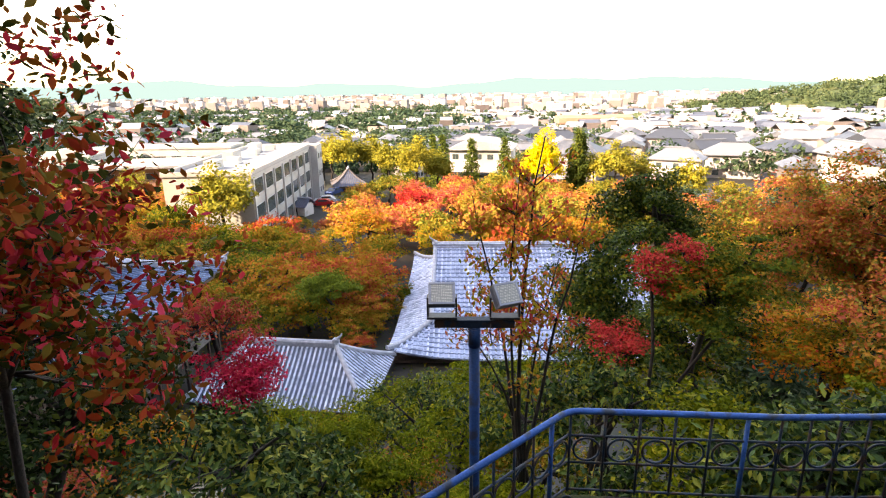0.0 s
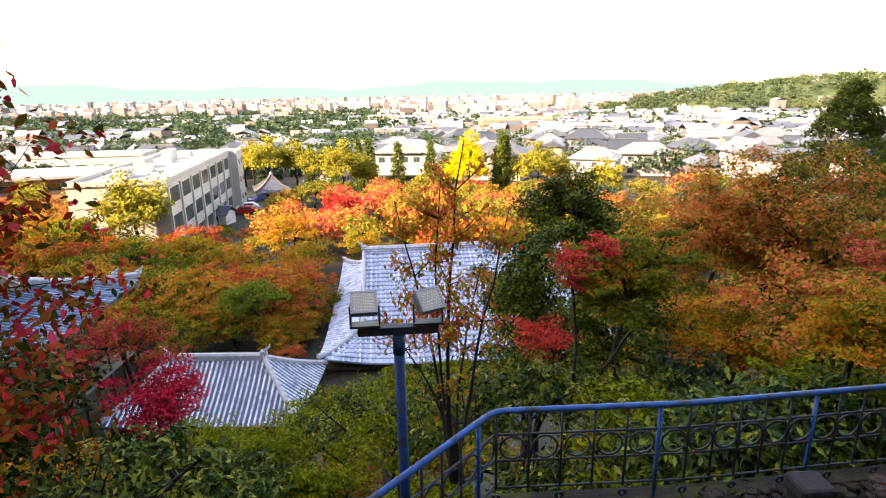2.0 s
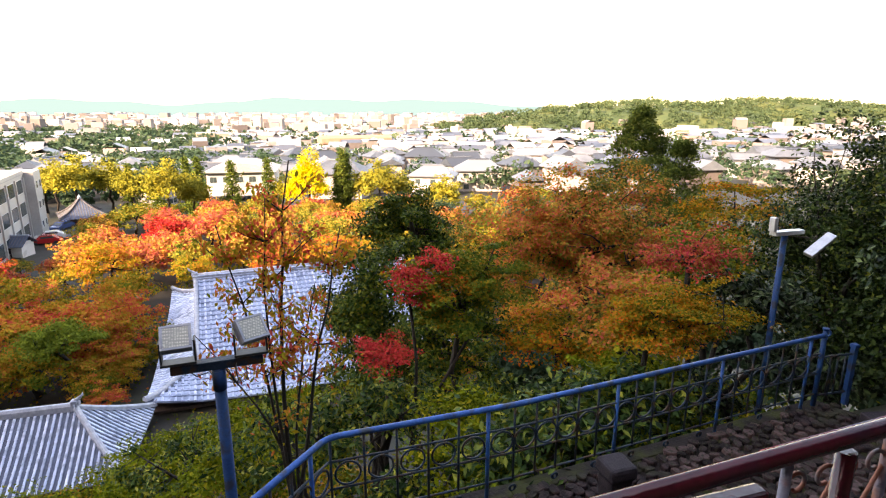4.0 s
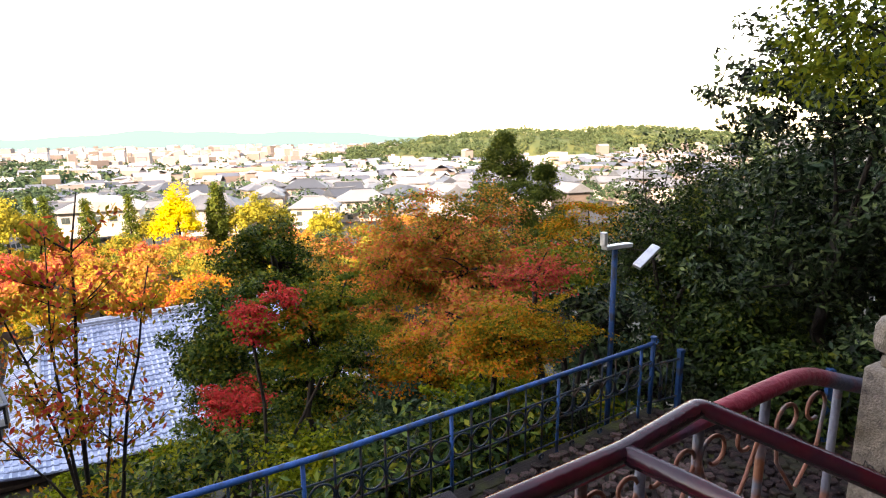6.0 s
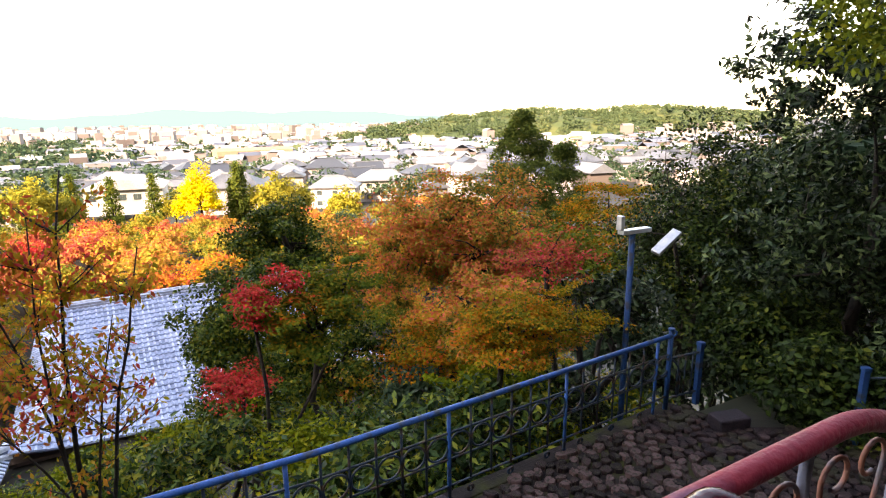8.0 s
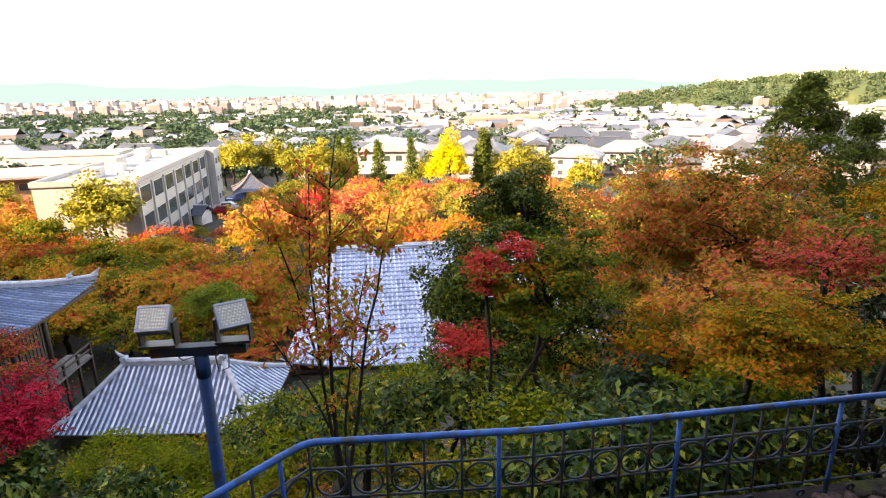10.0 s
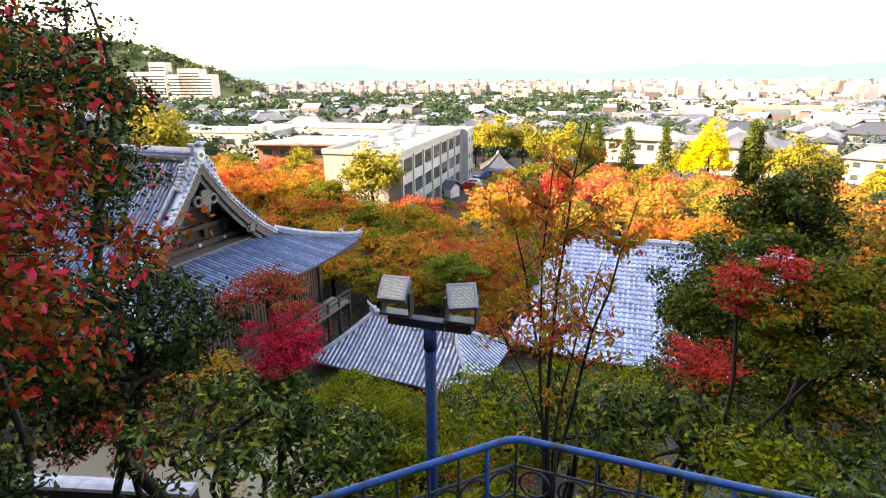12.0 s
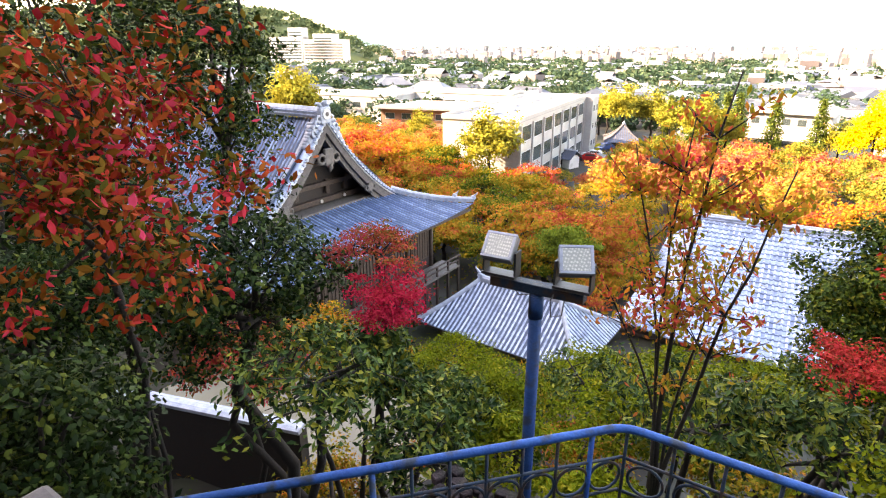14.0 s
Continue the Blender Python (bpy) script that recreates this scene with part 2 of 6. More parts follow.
WORN_GREY = surface("grey-blue paint rusting through", (0.08, 0.09, 0.14), (0.17, 0.17, 0.21), scale=9, rough=(0.5, 0.75), bump=0.3, fine=60, stain=(0.22, 0.07, 0.03), stain_scale=7)
RUST_IRON = surface("rusty scrolled iron", (0.16, 0.05, 0.035), (0.30, 0.11, 0.07), scale=12, rough=(0.6, 0.85), bump=0.3, fine=60, stain=(0.12, 0.11, 0.13), stain_scale=8)
GRANITE = surface("speckled granite", (0.10, 0.08, 0.066), (0.30, 0.25, 0.21), scale=40, rough=(0.7, 0.9), bump=0.5, fine=160, stain=(0.11, 0.085, 0.055), stain_scale=5)
GRANITE_DARK = surface("damp dark granite", (0.010, 0.008, 0.011), (0.034, 0.028, 0.035), scale=18, rough=(0.5, 0.8), bump=0.4, fine=120, specular=0.15)
CONCRETE = surface("damp concrete", (0.045, 0.036, 0.033), (0.11, 0.09, 0.08), scale=3, bump=0.3, stain=(0.06, 0.07, 0.03), stain_scale=2)
MORTAR = surface("dark mortar", (0.007, 0.005, 0.005), (0.024, 0.018, 0.017), specular=0.12, scale=5, bump=0.5, fine=30, stain=(0.03, 0.035, 0.01), stain_scale=2)
COBBLE = surface("flat field stone", (0.011, 0.007, 0.008), (0.088, 0.056, 0.056), specular=0.12, scale=9, rough=(0.5, 0.85), bump=0.5, fine=50, vary=0.8, stain=(0.028, 0.028, 0.018), stain_scale=3)
WALL_WHITE = surface("off-white wall", (0.34, 0.335, 0.32), (0.48, 0.47, 0.45), scale=0.3, bump=0.03, fine=4, vary=0.3, stain=(0.36, 0.34, 0.31), stain_scale=0.15)
WALL_CITY, _n, _l = nodes_of("city walls, white to tan")
_g = _n.new("ShaderNodeNewGeometry")
_o = _n.new("ShaderNodeObjectInfo")
_r = ramp_node(_n, [(0.0, (0.10, 0.08, 0.075)), (0.25, (0.17, 0.14, 0.13)), (0.55, (0.26, 0.23, 0.22)), (0.82, (0.40, 0.37, 0.36)), (1.0, (0.30, 0.18, 0.14))])
_l.new(math_node(_n, _l, "FRACT", math_node(_n, _l, "ADD", _g.outputs["Random Per Island"], _o.outputs["Random"]), 0.0), _r.inputs[0])
_l.new(_r.outputs[0], _n["Principled BSDF"].inputs["Base Color"])
_n["Principled BSDF"].inputs["Roughness"].default_value = 0.8
WALL_TAN = surface("tan wall", (0.40, 0.30, 0.20), (0.58, 0.48, 0.36), scale=0.3, bump=0.03, fine=4, vary=0.6)
WALL_BRICK = surface("red-brown wall", (0.30, 0.14, 0.09), (0.40, 0.20, 0.13), scale=0.4, bump=0.05, fine=6)
ROOF_GREY = surface("city roof", (0.035, 0.045, 0.062), (0.13, 0.145, 0.17), scale=0.3, rough=(0.4, 0.7), bump=0.05, fine=5, vary=0.9)
ROOF_FLAT = surface("pale flat roof", (0.22, 0.22, 0.225), (0.38, 0.38, 0.37), scale=0.2, bump=0.03, fine=3, stain=(0.27, 0.27, 0.27), stain_scale=0.2)
GLASS_DARK = surface("window glass", (0.03, 0.045, 0.05), (0.07, 0.09, 0.09), scale=0.5, rough=(0.05, 0.15), bump=0)
ASPHALT = surface("asphalt", (0.045, 0.047, 0.055), (0.075, 0.077, 0.085), scale=1, bump=0.2)
ALU = surface("weathered aluminium", (0.42, 0.44, 0.46), (0.62, 0.64, 0.66), scale=8, rough=(0.3, 0.5), metal=0.7, bump=0.1)
BLACK = surface("black housing", (0.012, 0.012, 0.014), (0.03, 0.03, 0.033), scale=6, rough=(0.35, 0.6), bump=0.1)
CAR_WHITE = surface("white car paint", (0.70, 0.71, 0.72), (0.78, 0.79, 0.80), scale=1, rough=(0.1, 0.2), bump=0)
CAR_RED = surface("red car paint", (0.45, 0.02, 0.02), (0.5, 0.03, 0.03), scale=1, rough=(0.1, 0.2), bump=0)
CAR_BLUE = surface("blue car paint", (0.03, 0.06, 0.16), (0.04, 0.08, 0.2), scale=1, rough=(0.1, 0.2), bump=0)
TURQUOISE = surface("turquoise sheeting", (0.02, 0.35, 0.42), (0.05, 0.45, 0.52), scale=0.1, bump=0)


# ---- shared builders ----
def part(name, bm, material, parent=None, label=""):
    """Links a bmesh as one mesh object under a thing or a part."""
    me = bpy.data.meshes.new(name)
    bm.to_mesh(me)
    bm.free()
    me.materials.append(material)
    ob = new(name, me)
    if parent:
        ob.parent = parent
    if label:
        ob["label"] = label
    return ob


def thing(name, loc, label, category, group="", rz=0.0):
    e = new(name)
    e.empty_display_size = 0.2
    e.matrix_world = pose(*loc, 0, 0, rz)
    return tagged(e, label, category, group)


def structure(ob, label="", category=""):
    return tagged(ob, label, category, kind="structure")


def box(bm, a, b, m=None, bevel=0.0):
    lo, hi = Vector(a), Vector(b)
    vs = bmesh.ops.create_cube(bm, size=1.0)["verts"]
    t = Matrix.Translation((lo + hi) / 2) @ Matrix.Diagonal((*(hi - lo), 1))
    bmesh.ops.transform(bm, matrix=(m or Matrix()) @ t, verts=vs)
    if bevel:
        es = list({e for v in vs for e in v.link_edges})
        bmesh.ops.bevel(bm, geom=es, offset=bevel, segments=2, affect="EDGES", profile=0.5)
    return bm


def box_part(name, a, b, material, parent=None, label="", bevel=0.0, m=None):
    return part(name, box(bmesh.new(), a, b, m, bevel), material, parent, label)


def tube(bm, pts, radii, sides=8, cap=True):
    """A round bar through the points, of the radius given at each."""
    pts = [Vector(p) for p in pts]
    if not hasattr(radii, "__len__"):
        radii = [radii] * len(pts)
    rings = []
    side = None
    for i, p in enumerate(pts):
        d = (pts[min(i + 1, len(pts) - 1)] - pts[max(i - 1, 0)]).normalized()
        if side is None:
            side = d.orthogonal().normalized()
        side = (side - d * side.dot(d)).normalized()
        up = d.cross(side)
        rings.append([bm.verts.new(p + (side * math.cos(a) + up * math.sin(a)) * radii[i]) for a in (2 * math.pi * k / sides for k in range(sides))])
    for r0, r1 in zip(rings, rings[1:]):
        for k in range(sides):
            f = bm.faces.new((r0[k], r0[(k + 1) % sides], r1[(k + 1) % sides], r1[k]))
            f.smooth = True
    if cap:
        bm.faces.new(list(reversed(rings[0])))
        bm.faces.new(rings[-1])
    return bm


def mesh_from(name, verts, quads, material, smooth=False):
    verts, quads = np.asarray(verts, dtype=np.float32), np.asarray(quads, dtype=np.int32)
    me = bpy.data.meshes.new(name)
    me.vertices.add(len(verts))
    me.vertices.foreach_set("co", verts.ravel())
    k = quads.shape[1]
    me.loops.add(quads.size)
    me.loops.foreach_set("vertex_index", quads.ravel())
    me.polygons.add(len(quads))
    me.polygons.foreach_set("loop_start", np.arange(0, quads.size, k, dtype=np.int32))
    me.polygons.foreach_set("loop_total", np.full(len(quads), k, dtype=np.int32))
    me.update(calc_edges=True)
    me.polygons.foreach_set("use_smooth", np.full(len(quads), smooth, dtype=bool))
    me.materials.append(material)
    return me


def ground(x, y):
    """The height of the land: a wooded slope below the terrace, the valley, the plain of the city, and the hill behind."""
    x, y = np.asarray(x, float), np.asarray(y, float)
    out = 4.3 + 1.25 * (-0.735 * (x + 0.07) + 0.678 * (y - 3.71))  # past the slanting left run of the railing
    s = y + np.clip(out - y, 0, 60) * np.clip((70 - y) / 50, 0, 1)
    z = np.interp(s, [-3, 4.35, 5.2, 7, 12, 20, 28, 60, 110, 200, 400, 900, 5000], [-0.25, -0.25, -1.9, -4.2, -8.6, -12.4, -14, -15.5, -17.2, -21, -31, -40, -46])
    back = np.clip(-y - 6 + 0.5 * np.clip(-x - 22, 0, 90), 0, 80)
    return z + np.where(y < 60, 1.42 * back, 0)


def ground_at(x, y):
    return float(ground(x, y))


# ---- trees ----
def unit(v):
    return v / np.maximum(np.linalg.norm(v, axis=1, keepdims=True), 1e-6)


def leaf_mesh(name, rng, pts, out, size, material, aspect=0.55, up=0.5, droop=0.0, six=False):
    """Leaves at the points: each a folded blade, turned by chance, facing up and outwards."""
    n = len(pts)
    nor = unit(out * 0.5 + np.array([0, 0, up]) + rng.normal(0, 0.55, (n, 3)))
    u = rng.normal(0, 1, (n, 3)) + np.array([0, 0, -droop])
    u = unit(u - nor * np.sum(u * nor, 1, keepdims=True))
    v = np.cross(nor, u)
    s = size * rng.uniform(0.65, 1.3, (n, 1))
    w = s * aspect / 2
    if six:
        co = np.stack([pts - u * s * 0.5, pts - u * s * 0.12 + v * w - nor * w * 0.35, pts + u * s * 0.2 + v * w * 0.8 - nor * w * 0.3, pts + u * s * 0.55 - nor * s * 0.12,
                       pts + u * s * 0.2 - v * w * 0.8 - nor * w * 0.3, pts - u * s * 0.12 - v * w - nor * w * 0.35], 1).reshape(-1, 3)
        a = np.arange(n)[:, None] * 6
        quads = np.concatenate([a + [0, 1, 2, 3], a + [0, 3, 4, 5]], 0)
    else:
        co = np.stack([pts - u * s * 0.5, pts + v * w, pts + u * s * 0.5 - nor * s * 0.1, pts - v * w], 1).reshape(-1, 3)
        quads = np.arange(n)[:, None] * 4 + np.arange(4)
    return mesh_from(name, co, quads, material)


def clumps_in(rng, radii, count, hollow=0.5, cone=0.0, below=-0.6):
    """Places of the leaf clumps in a crown: uneven, towards the outside."""
    d = unit(rng.normal(0, 1, (count * 3, 3)))
    d = d[d[:, 2] > below][:count]
    r = rng.uniform(hollow, 1.0, (len(d), 1)) * rng.uniform(0.75, 1.08, (len(d), 1))
    c = d * r
    if 0 < cone < 1:
        c[:, :2] *= (1 - cone * (c[:, 2:] + 1) / 2)
    elif cone:
        h = rng.uniform(-1, 1, len(d)) ** 1
        k = np.clip((1 - h) / 2, 0.04, 1) ** 0.8 * rng.uniform(0.45, 1.0, len(d))
        a = rng.uniform(0, 2 * np.pi, len(d))
        c = np.stack([np.cos(a) * k, np.sin(a) * k, h], 1)
    return c * np.array(radii)


def fill_clumps(rng, centres, total, clump, flat):
    """Points of single leaves in the clumps."""
    k = rng.integers(0, len(centres), total)
    sz = rng.uniform(0.6, 1.25, len(centres))[k][:, None] * clump
    o = unit(rng.normal(0, 1, (total, 3))) * rng.uniform(0, 1, (total, 1)) ** 0.45
    tilt = rng.normal(0, 0.22, (len(centres), 2))[k]
    off = o * sz * np.array([1, 1, flat])
    off[:, 2] += off[:, 0] * tilt[:, 0] + off[:, 1] * tilt[:, 1]
    return centres[k] + off, o


def limbs(bm, rng, base, centres, girth, lean=(0, 0)):
    """A tapered trunk that forks into a few boughs; from these, curved branches reach the clumps."""
    low, high = float(centres[:, 2].min()), float(centres[:, 2].max())
    span = max(high - low, 0.3)
    fork = Vector((float(centres[:, 0].mean()) * 0.7 + lean[0], float(centres[:, 1].mean()) * 0.7 + lean[1], low + 0.12 * span))
    b = Vector(base)
    if fork.z < b.z + 0.3:
        fork.z = b.z + 0.3
    wob = (fork - b).length * 0.035
    trunk = [b.lerp(fork, i / 5) + Vector((rng.normal(0, wob), rng.normal(0, wob), 0)) * (0 < i < 5) for i in range(6)]
    tube(bm, trunk, [girth * (1.3 if i == 0 else 1 - 0.06 * i) for i in range(6)], 8)
    order = rng.permutation(len(centres))
    boughs = []
    for k in order[:max(3, min(6, len(order) // 3))]:
        e = Vector(centres[k])
        mid = fork.lerp(e, 0.5) + Vector((rng.normal(0, 0.08), rng.normal(0, 0.08), rng.uniform(0.0, 0.16))) * (e - fork).length
        pts = []
        for i in range(7):
            f = i / 6
            pts.append(fork.lerp(mid, f).lerp(mid.lerp(e, f), f))
        tube(bm, pts, [girth * (0.62 - 0.088 * i) for i in range(7)], 6, False)
        boughs += [(p, girth * (0.62 - 0.088 * i)) for i, p in enumerate(pts[1:6])]
    for k in order[max(3, min(6, len(order) // 3)):]:
        e = Vector(centres[k])
        s, g = min(boughs, key=lambda q: (q[0] - e).length + 0.35 * max(0.0, q[0].z - e.z))
        mid = s.lerp(e, 0.55) + Vector((rng.normal(0, 0.1), rng.normal(0, 0.1), rng.uniform(-0.04, 0.12))) * (e - s).length
        g *= 0.55
        tube(bm, [s, s.lerp(mid, 0.6), mid, e], [g, g * 0.8, g * 0.55, g * 0.15], 5, False)
    return bm


def tree(name, at, centre, radii, material, label, category="tree", seed=1, n=9000, count=70, clump=0.6, flat=0.45, size=0.12, aspect=0.55,
         girth=0.14, cone=0.0, hollow=0.45, up=0.5, droop=0.0, six=False, limb=26, below=-0.6, lean=(0, 0)):
    """A tree that stands at (x, y), with the middle and half sizes of its crown in metres."""
    rng = np.random.default_rng(seed)
    bx, by = at
    bz = ground_at(bx, by) - 0.1
    root = thing(name, (bx, by, bz), label, category)
    off = np.array([centre[0] - bx, centre[1] - by, centre[2] - bz])
    cs = clumps_in(rng, radii, count, hollow, cone, below)
    pts, out = fill_clumps(rng, cs, n, clump, flat)
    crown = new("crown", leaf_mesh("crown", rng, pts + off, unit(out + pts * 0.3), size, material, aspect, up, droop, six))
    crown.parent = root
    pick = cs[rng.permutation(len(cs))[:limb]] + off
    part("trunk", limbs(bmesh.new(), rng, (0, 0, 0), pick, girth, lean=lean), BARK, root)
    return root


# ---- land ----
def sheet(name, xs, ys, material, rough=0.0):
    gx, gy = np.meshgrid(xs, ys, indexing="ij")
    gz = ground(gx, gy)
    if rough:
        gz = gz + np.random.default_rng(3).normal(0, rough, gz.shape) * (np.hypot(gx - 2, gy - 1) > 9)
    nx, ny = len(xs), len(ys)
    i = (np.arange(nx - 1)[:, None] * ny + np.arange(ny - 1)[None, :]).ravel()
    me = mesh_from(name, np.stack([gx, gy, gz], -1).reshape(-1, 3), np.stack([i, i + ny, i + ny + 1, i + 1], 1), material, True)
    return structure(new(name, me), "leaf-strewn slope falling to the city plain", "ground")


half = np.concatenate([np.arange(0, 40, 1.5), np.arange(40, 130, 6), np.geomspace(130, 5200, 26)])
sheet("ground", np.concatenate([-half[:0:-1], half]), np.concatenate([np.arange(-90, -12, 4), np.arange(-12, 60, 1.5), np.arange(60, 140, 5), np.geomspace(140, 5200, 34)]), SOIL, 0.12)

# ---- terrace and upper landing ----
FLOOR = 1.93
PLAN = [(-2.1, -3.0), (7.4, -3.0), (8.6, 1.5), (7.9, 2.66), (6.6, 3.38), (6.2, 4.28), (1.7, 3.9), (-0.15, 3.86), (-2.1, 1.66)]
bm = bmesh.new()
low = [bm.verts.new((x, y, -0.8)) for x, y in PLAN]
high = [bm.verts.new((x, y, -0.045)) for x, y in PLAN]
bm.faces.new(high)
for k in range(len(PLAN)):
    bm.faces.new((low[k], low[(k + 1) % len(PLAN)], high[(k + 1) % len(PLAN)], high[k]))
bmesh.ops.recalc_face_normals(bm, faces=bm.faces)
terrace = structure(part("pavement", bm, MORTAR), "dark mortar bed of the stone-paved terrace", "pavement")
kerb = bmesh.new()
for a, b in (((-0.1, 3.66), (1.69, 3.69)), ((1.69, 3.69), (6.05, 4.08))):
    a, b = Vector((*a, 0)), Vector((*b, 0))
    t = Matrix.Translation(a) @ Matrix.Rotation(math.atan2(b.y - a.y, b.x - a.x), 4, "Z")
    box(kerb, (0, 0, -0.3), ((b - a).length - 0.01, 0.13, -0.03), t, 0.012)
structure(part("kerb", kerb, MORTAR), "damp concrete kerb under the blue railing", "kerb")
landing = structure(part("landing", box(box(bmesh.new(), (-1.25, -2.6, -0.5), (1.2, 1.05, FLOOR), bevel=0.02), (1.2, -2.6, -0.5), (2.75, 0.47, FLOOR), bevel=0.02), CONCRETE), "raised concrete landing above the terrace", "landing")

# unseen pagoda wall and deep eaves behind the camera, added to shade the terrace
structure(box_part("wall_south", (-6, -4.6, 0), (7, -3.1, 7.0), WOOD), "unseen dark timber pagoda wall behind the landing, added to block sky light", "wall")
structure(box_part("eaves", (-7, -6.5, 6.3), (8, -0.8, 6.6), WOOD), "unseen deep timber pagoda eaves, added to shade the terrace", "roof")

# ---- blue railing along the terrace edge ----
TOP = 0.95
CORNER = Vector((-0.072, 3.713, 0))
BEND = Vector((1.683, 3.741, 0))
END = Vector((6.031, 4.132, 0))
LEFT = Vector((-2.1, 1.51, 0))


def ring(bm, centre, r, along, thick=0.011):
    pts = [centre + along * math.cos(a) * r + Vector((0, 0, math.sin(a) * r)) for a in (2 * math.pi * k / 18 for k in range(19))]
    return tube(bm, pts, thick, 5, False)


def scroll(bm, start, along, size, turns=1.1, thick=0.009, flip=1):
    """A flat iron curl that stands in the plane of the railing."""
    pts = []
    for k in range(15):
        a = turns * 2 * math.pi * k / 14
        r = size * (1 - 0.055 * k)
        pts.append(start + along * math.sin(a) * r * flip + Vector((0, 0, (1 - math.cos(a)) * r)))
    return tube(bm, pts, thick, 5, False)


def rail_run(root, a, b, first, step=0.235):
    """One straight run of the iron railing: lower bars, uprights, rings and curled feet."""
    d = (b - a).normalized()
    length = (b - a).length
    for name, z, r in (("middle_bar", TOP - 0.26, 0.011), ("ring_bar", TOP - 0.53, 0.011), ("lower_bar", 0.14, 0.011)):
        part(name, tube(bmesh.new(), [a + Vector((0, 0, z)), b + Vector((0, 0, z))], r, 6), DARK_IRON, root)
    k = 0
    s = first
    while s < length - 0.05:
        p = a + d * s
        main = k % 6 == 5
        part("post" if main else "upright", tube(bmesh.new(), [p + Vector((0, 0, -0.05 if main else 0.12)), p + Vector((0, 0, TOP))], 0.02 if main else 0.012, 6), BLUE_PAINT if main else DARK_IRON, root)
        part("ring", ring(bmesh.new(), p + d * step * 0.5 + Vector((0, 0, TOP - 0.395)), 0.112, d), DARK_IRON, root)
        if k % 2 == 0:
            part("curl", scroll(scroll(bmesh.new(), p + Vector((0, 0, 0.0)), d, 0.045), p + Vector((0, 0, 0.0)), d, 0.045, flip=-1), DARK_IRON, root)
        s += step
        k += 1


def smooth_line(pts, r=0.12, n=5):
    """The line through the points with its corners rounded."""
    out = [Vector(pts[0])]
    for a, b, c in zip(pts, pts[1:], pts[2:]):
        a, b, c = Vector(a), Vector(b), Vector(c)
        p, q = b + (a - b).normalized() * r, b + (c - b).normalized() * r
        for k in range(n + 1):
            f = k / n
            out.append(p.lerp(b, f).lerp(b.lerp(q, f), f))
    return out + [Vector(pts[-1])]


railing = thing("railing", CORNER, "blue-painted wrought-iron railing with rings along the terrace edge", "railing")
U = Vector((0, 0, TOP - 0.02))
part("handrail", tube(bmesh.new(), smooth_line([LEFT - CORNER + U, U, BEND - CORNER + U, END - CORNER + U]), 0.028, 10), BLUE_PAINT, railing, "blue round handrail")
rail_run(railing, LEFT - CORNER, Vector((0, 0, 0)), 0.18)
rail_run(railing, Vector((0, 0, 0)), BEND - CORNER, 0.02, 0.2925)
rail_run(railing, BEND - CORNER, END - CORNER, 0.0, 0.243)
part("end_post", tube(tube(bmesh.new(), [END - CORNER + Vector((0, 0, -0.05)), END - CORNER + Vector((0, 0, TOP + 0.05))], 0.03, 8), [END - CORNER + Vector((0, 0, TOP + 0.05)), END - CORNER + Vector((0, 0, TOP + 0.075))], 0.04, 8), BLUE_DARK, railing)
part("finial", scroll(bmesh.new(), END - CORNER + Vector((0.05, 0, TOP - 0.04)), Vector((1, 0, 0)), 0.05, 1.0, 0.012), BLUE_PAINT, railing)


def short_fence(at, length, rz, height=0.72, bars=4):
    """A low run of blue fence with a heavier post at its end."""
    f = thing("low_fence", at, "short low blue iron fence with a square post", "fence", rz=rz)
    for z in (height - 0.08, 0.12):
        part("bar", tube(bmesh.new(), [(0, 0, z), (length, 0, z)], 0.013, 6), DARK_IRON, f)
    for k in range(1, bars):
        part("upright", tube(bmesh.new(), [(length * k / bars, 0, 0.1), (length * k / bars, 0, height - 0.06)], 0.011, 6), DARK_IRON, f)
    part("post", box(box(bmesh.new(), (length - 0.03, -0.03, -0.06), (length + 0.03, 0.03, height)), (length - 0.04, -0.04, height), (length + 0.04, 0.04, height + 0.05), bevel=0.008), BLUE_DARK, f)
    part("brace", tube(bmesh.new(), [(0.02, 0, height - 0.1), (0.12, 0, height - 0.22), (0.16, 0, 0.35), (0.14, 0, 0.1)], 0.012, 6), DARK_IRON, f)
    return f


short_fence((6.06, 4.12, 0), 0.46, -4)
short_fence((8.35, 2.05, 0), 1.25, 152, 0.82, 5)

# ---- floodlight masts ----
LAMP_RIM = surface("brushed metal rim", (0.17, 0.19, 0.22), (0.30, 0.32, 0.35), scale=8, rough=(0.3, 0.5), metal=0.5, bump=0.1)
LAMP_BODY = surface("dull cast aluminium", (0.10, 0.11, 0.13), (0.22, 0.24, 0.27), scale=8, rough=(0.3, 0.5), metal=0.6, bump=0.1)


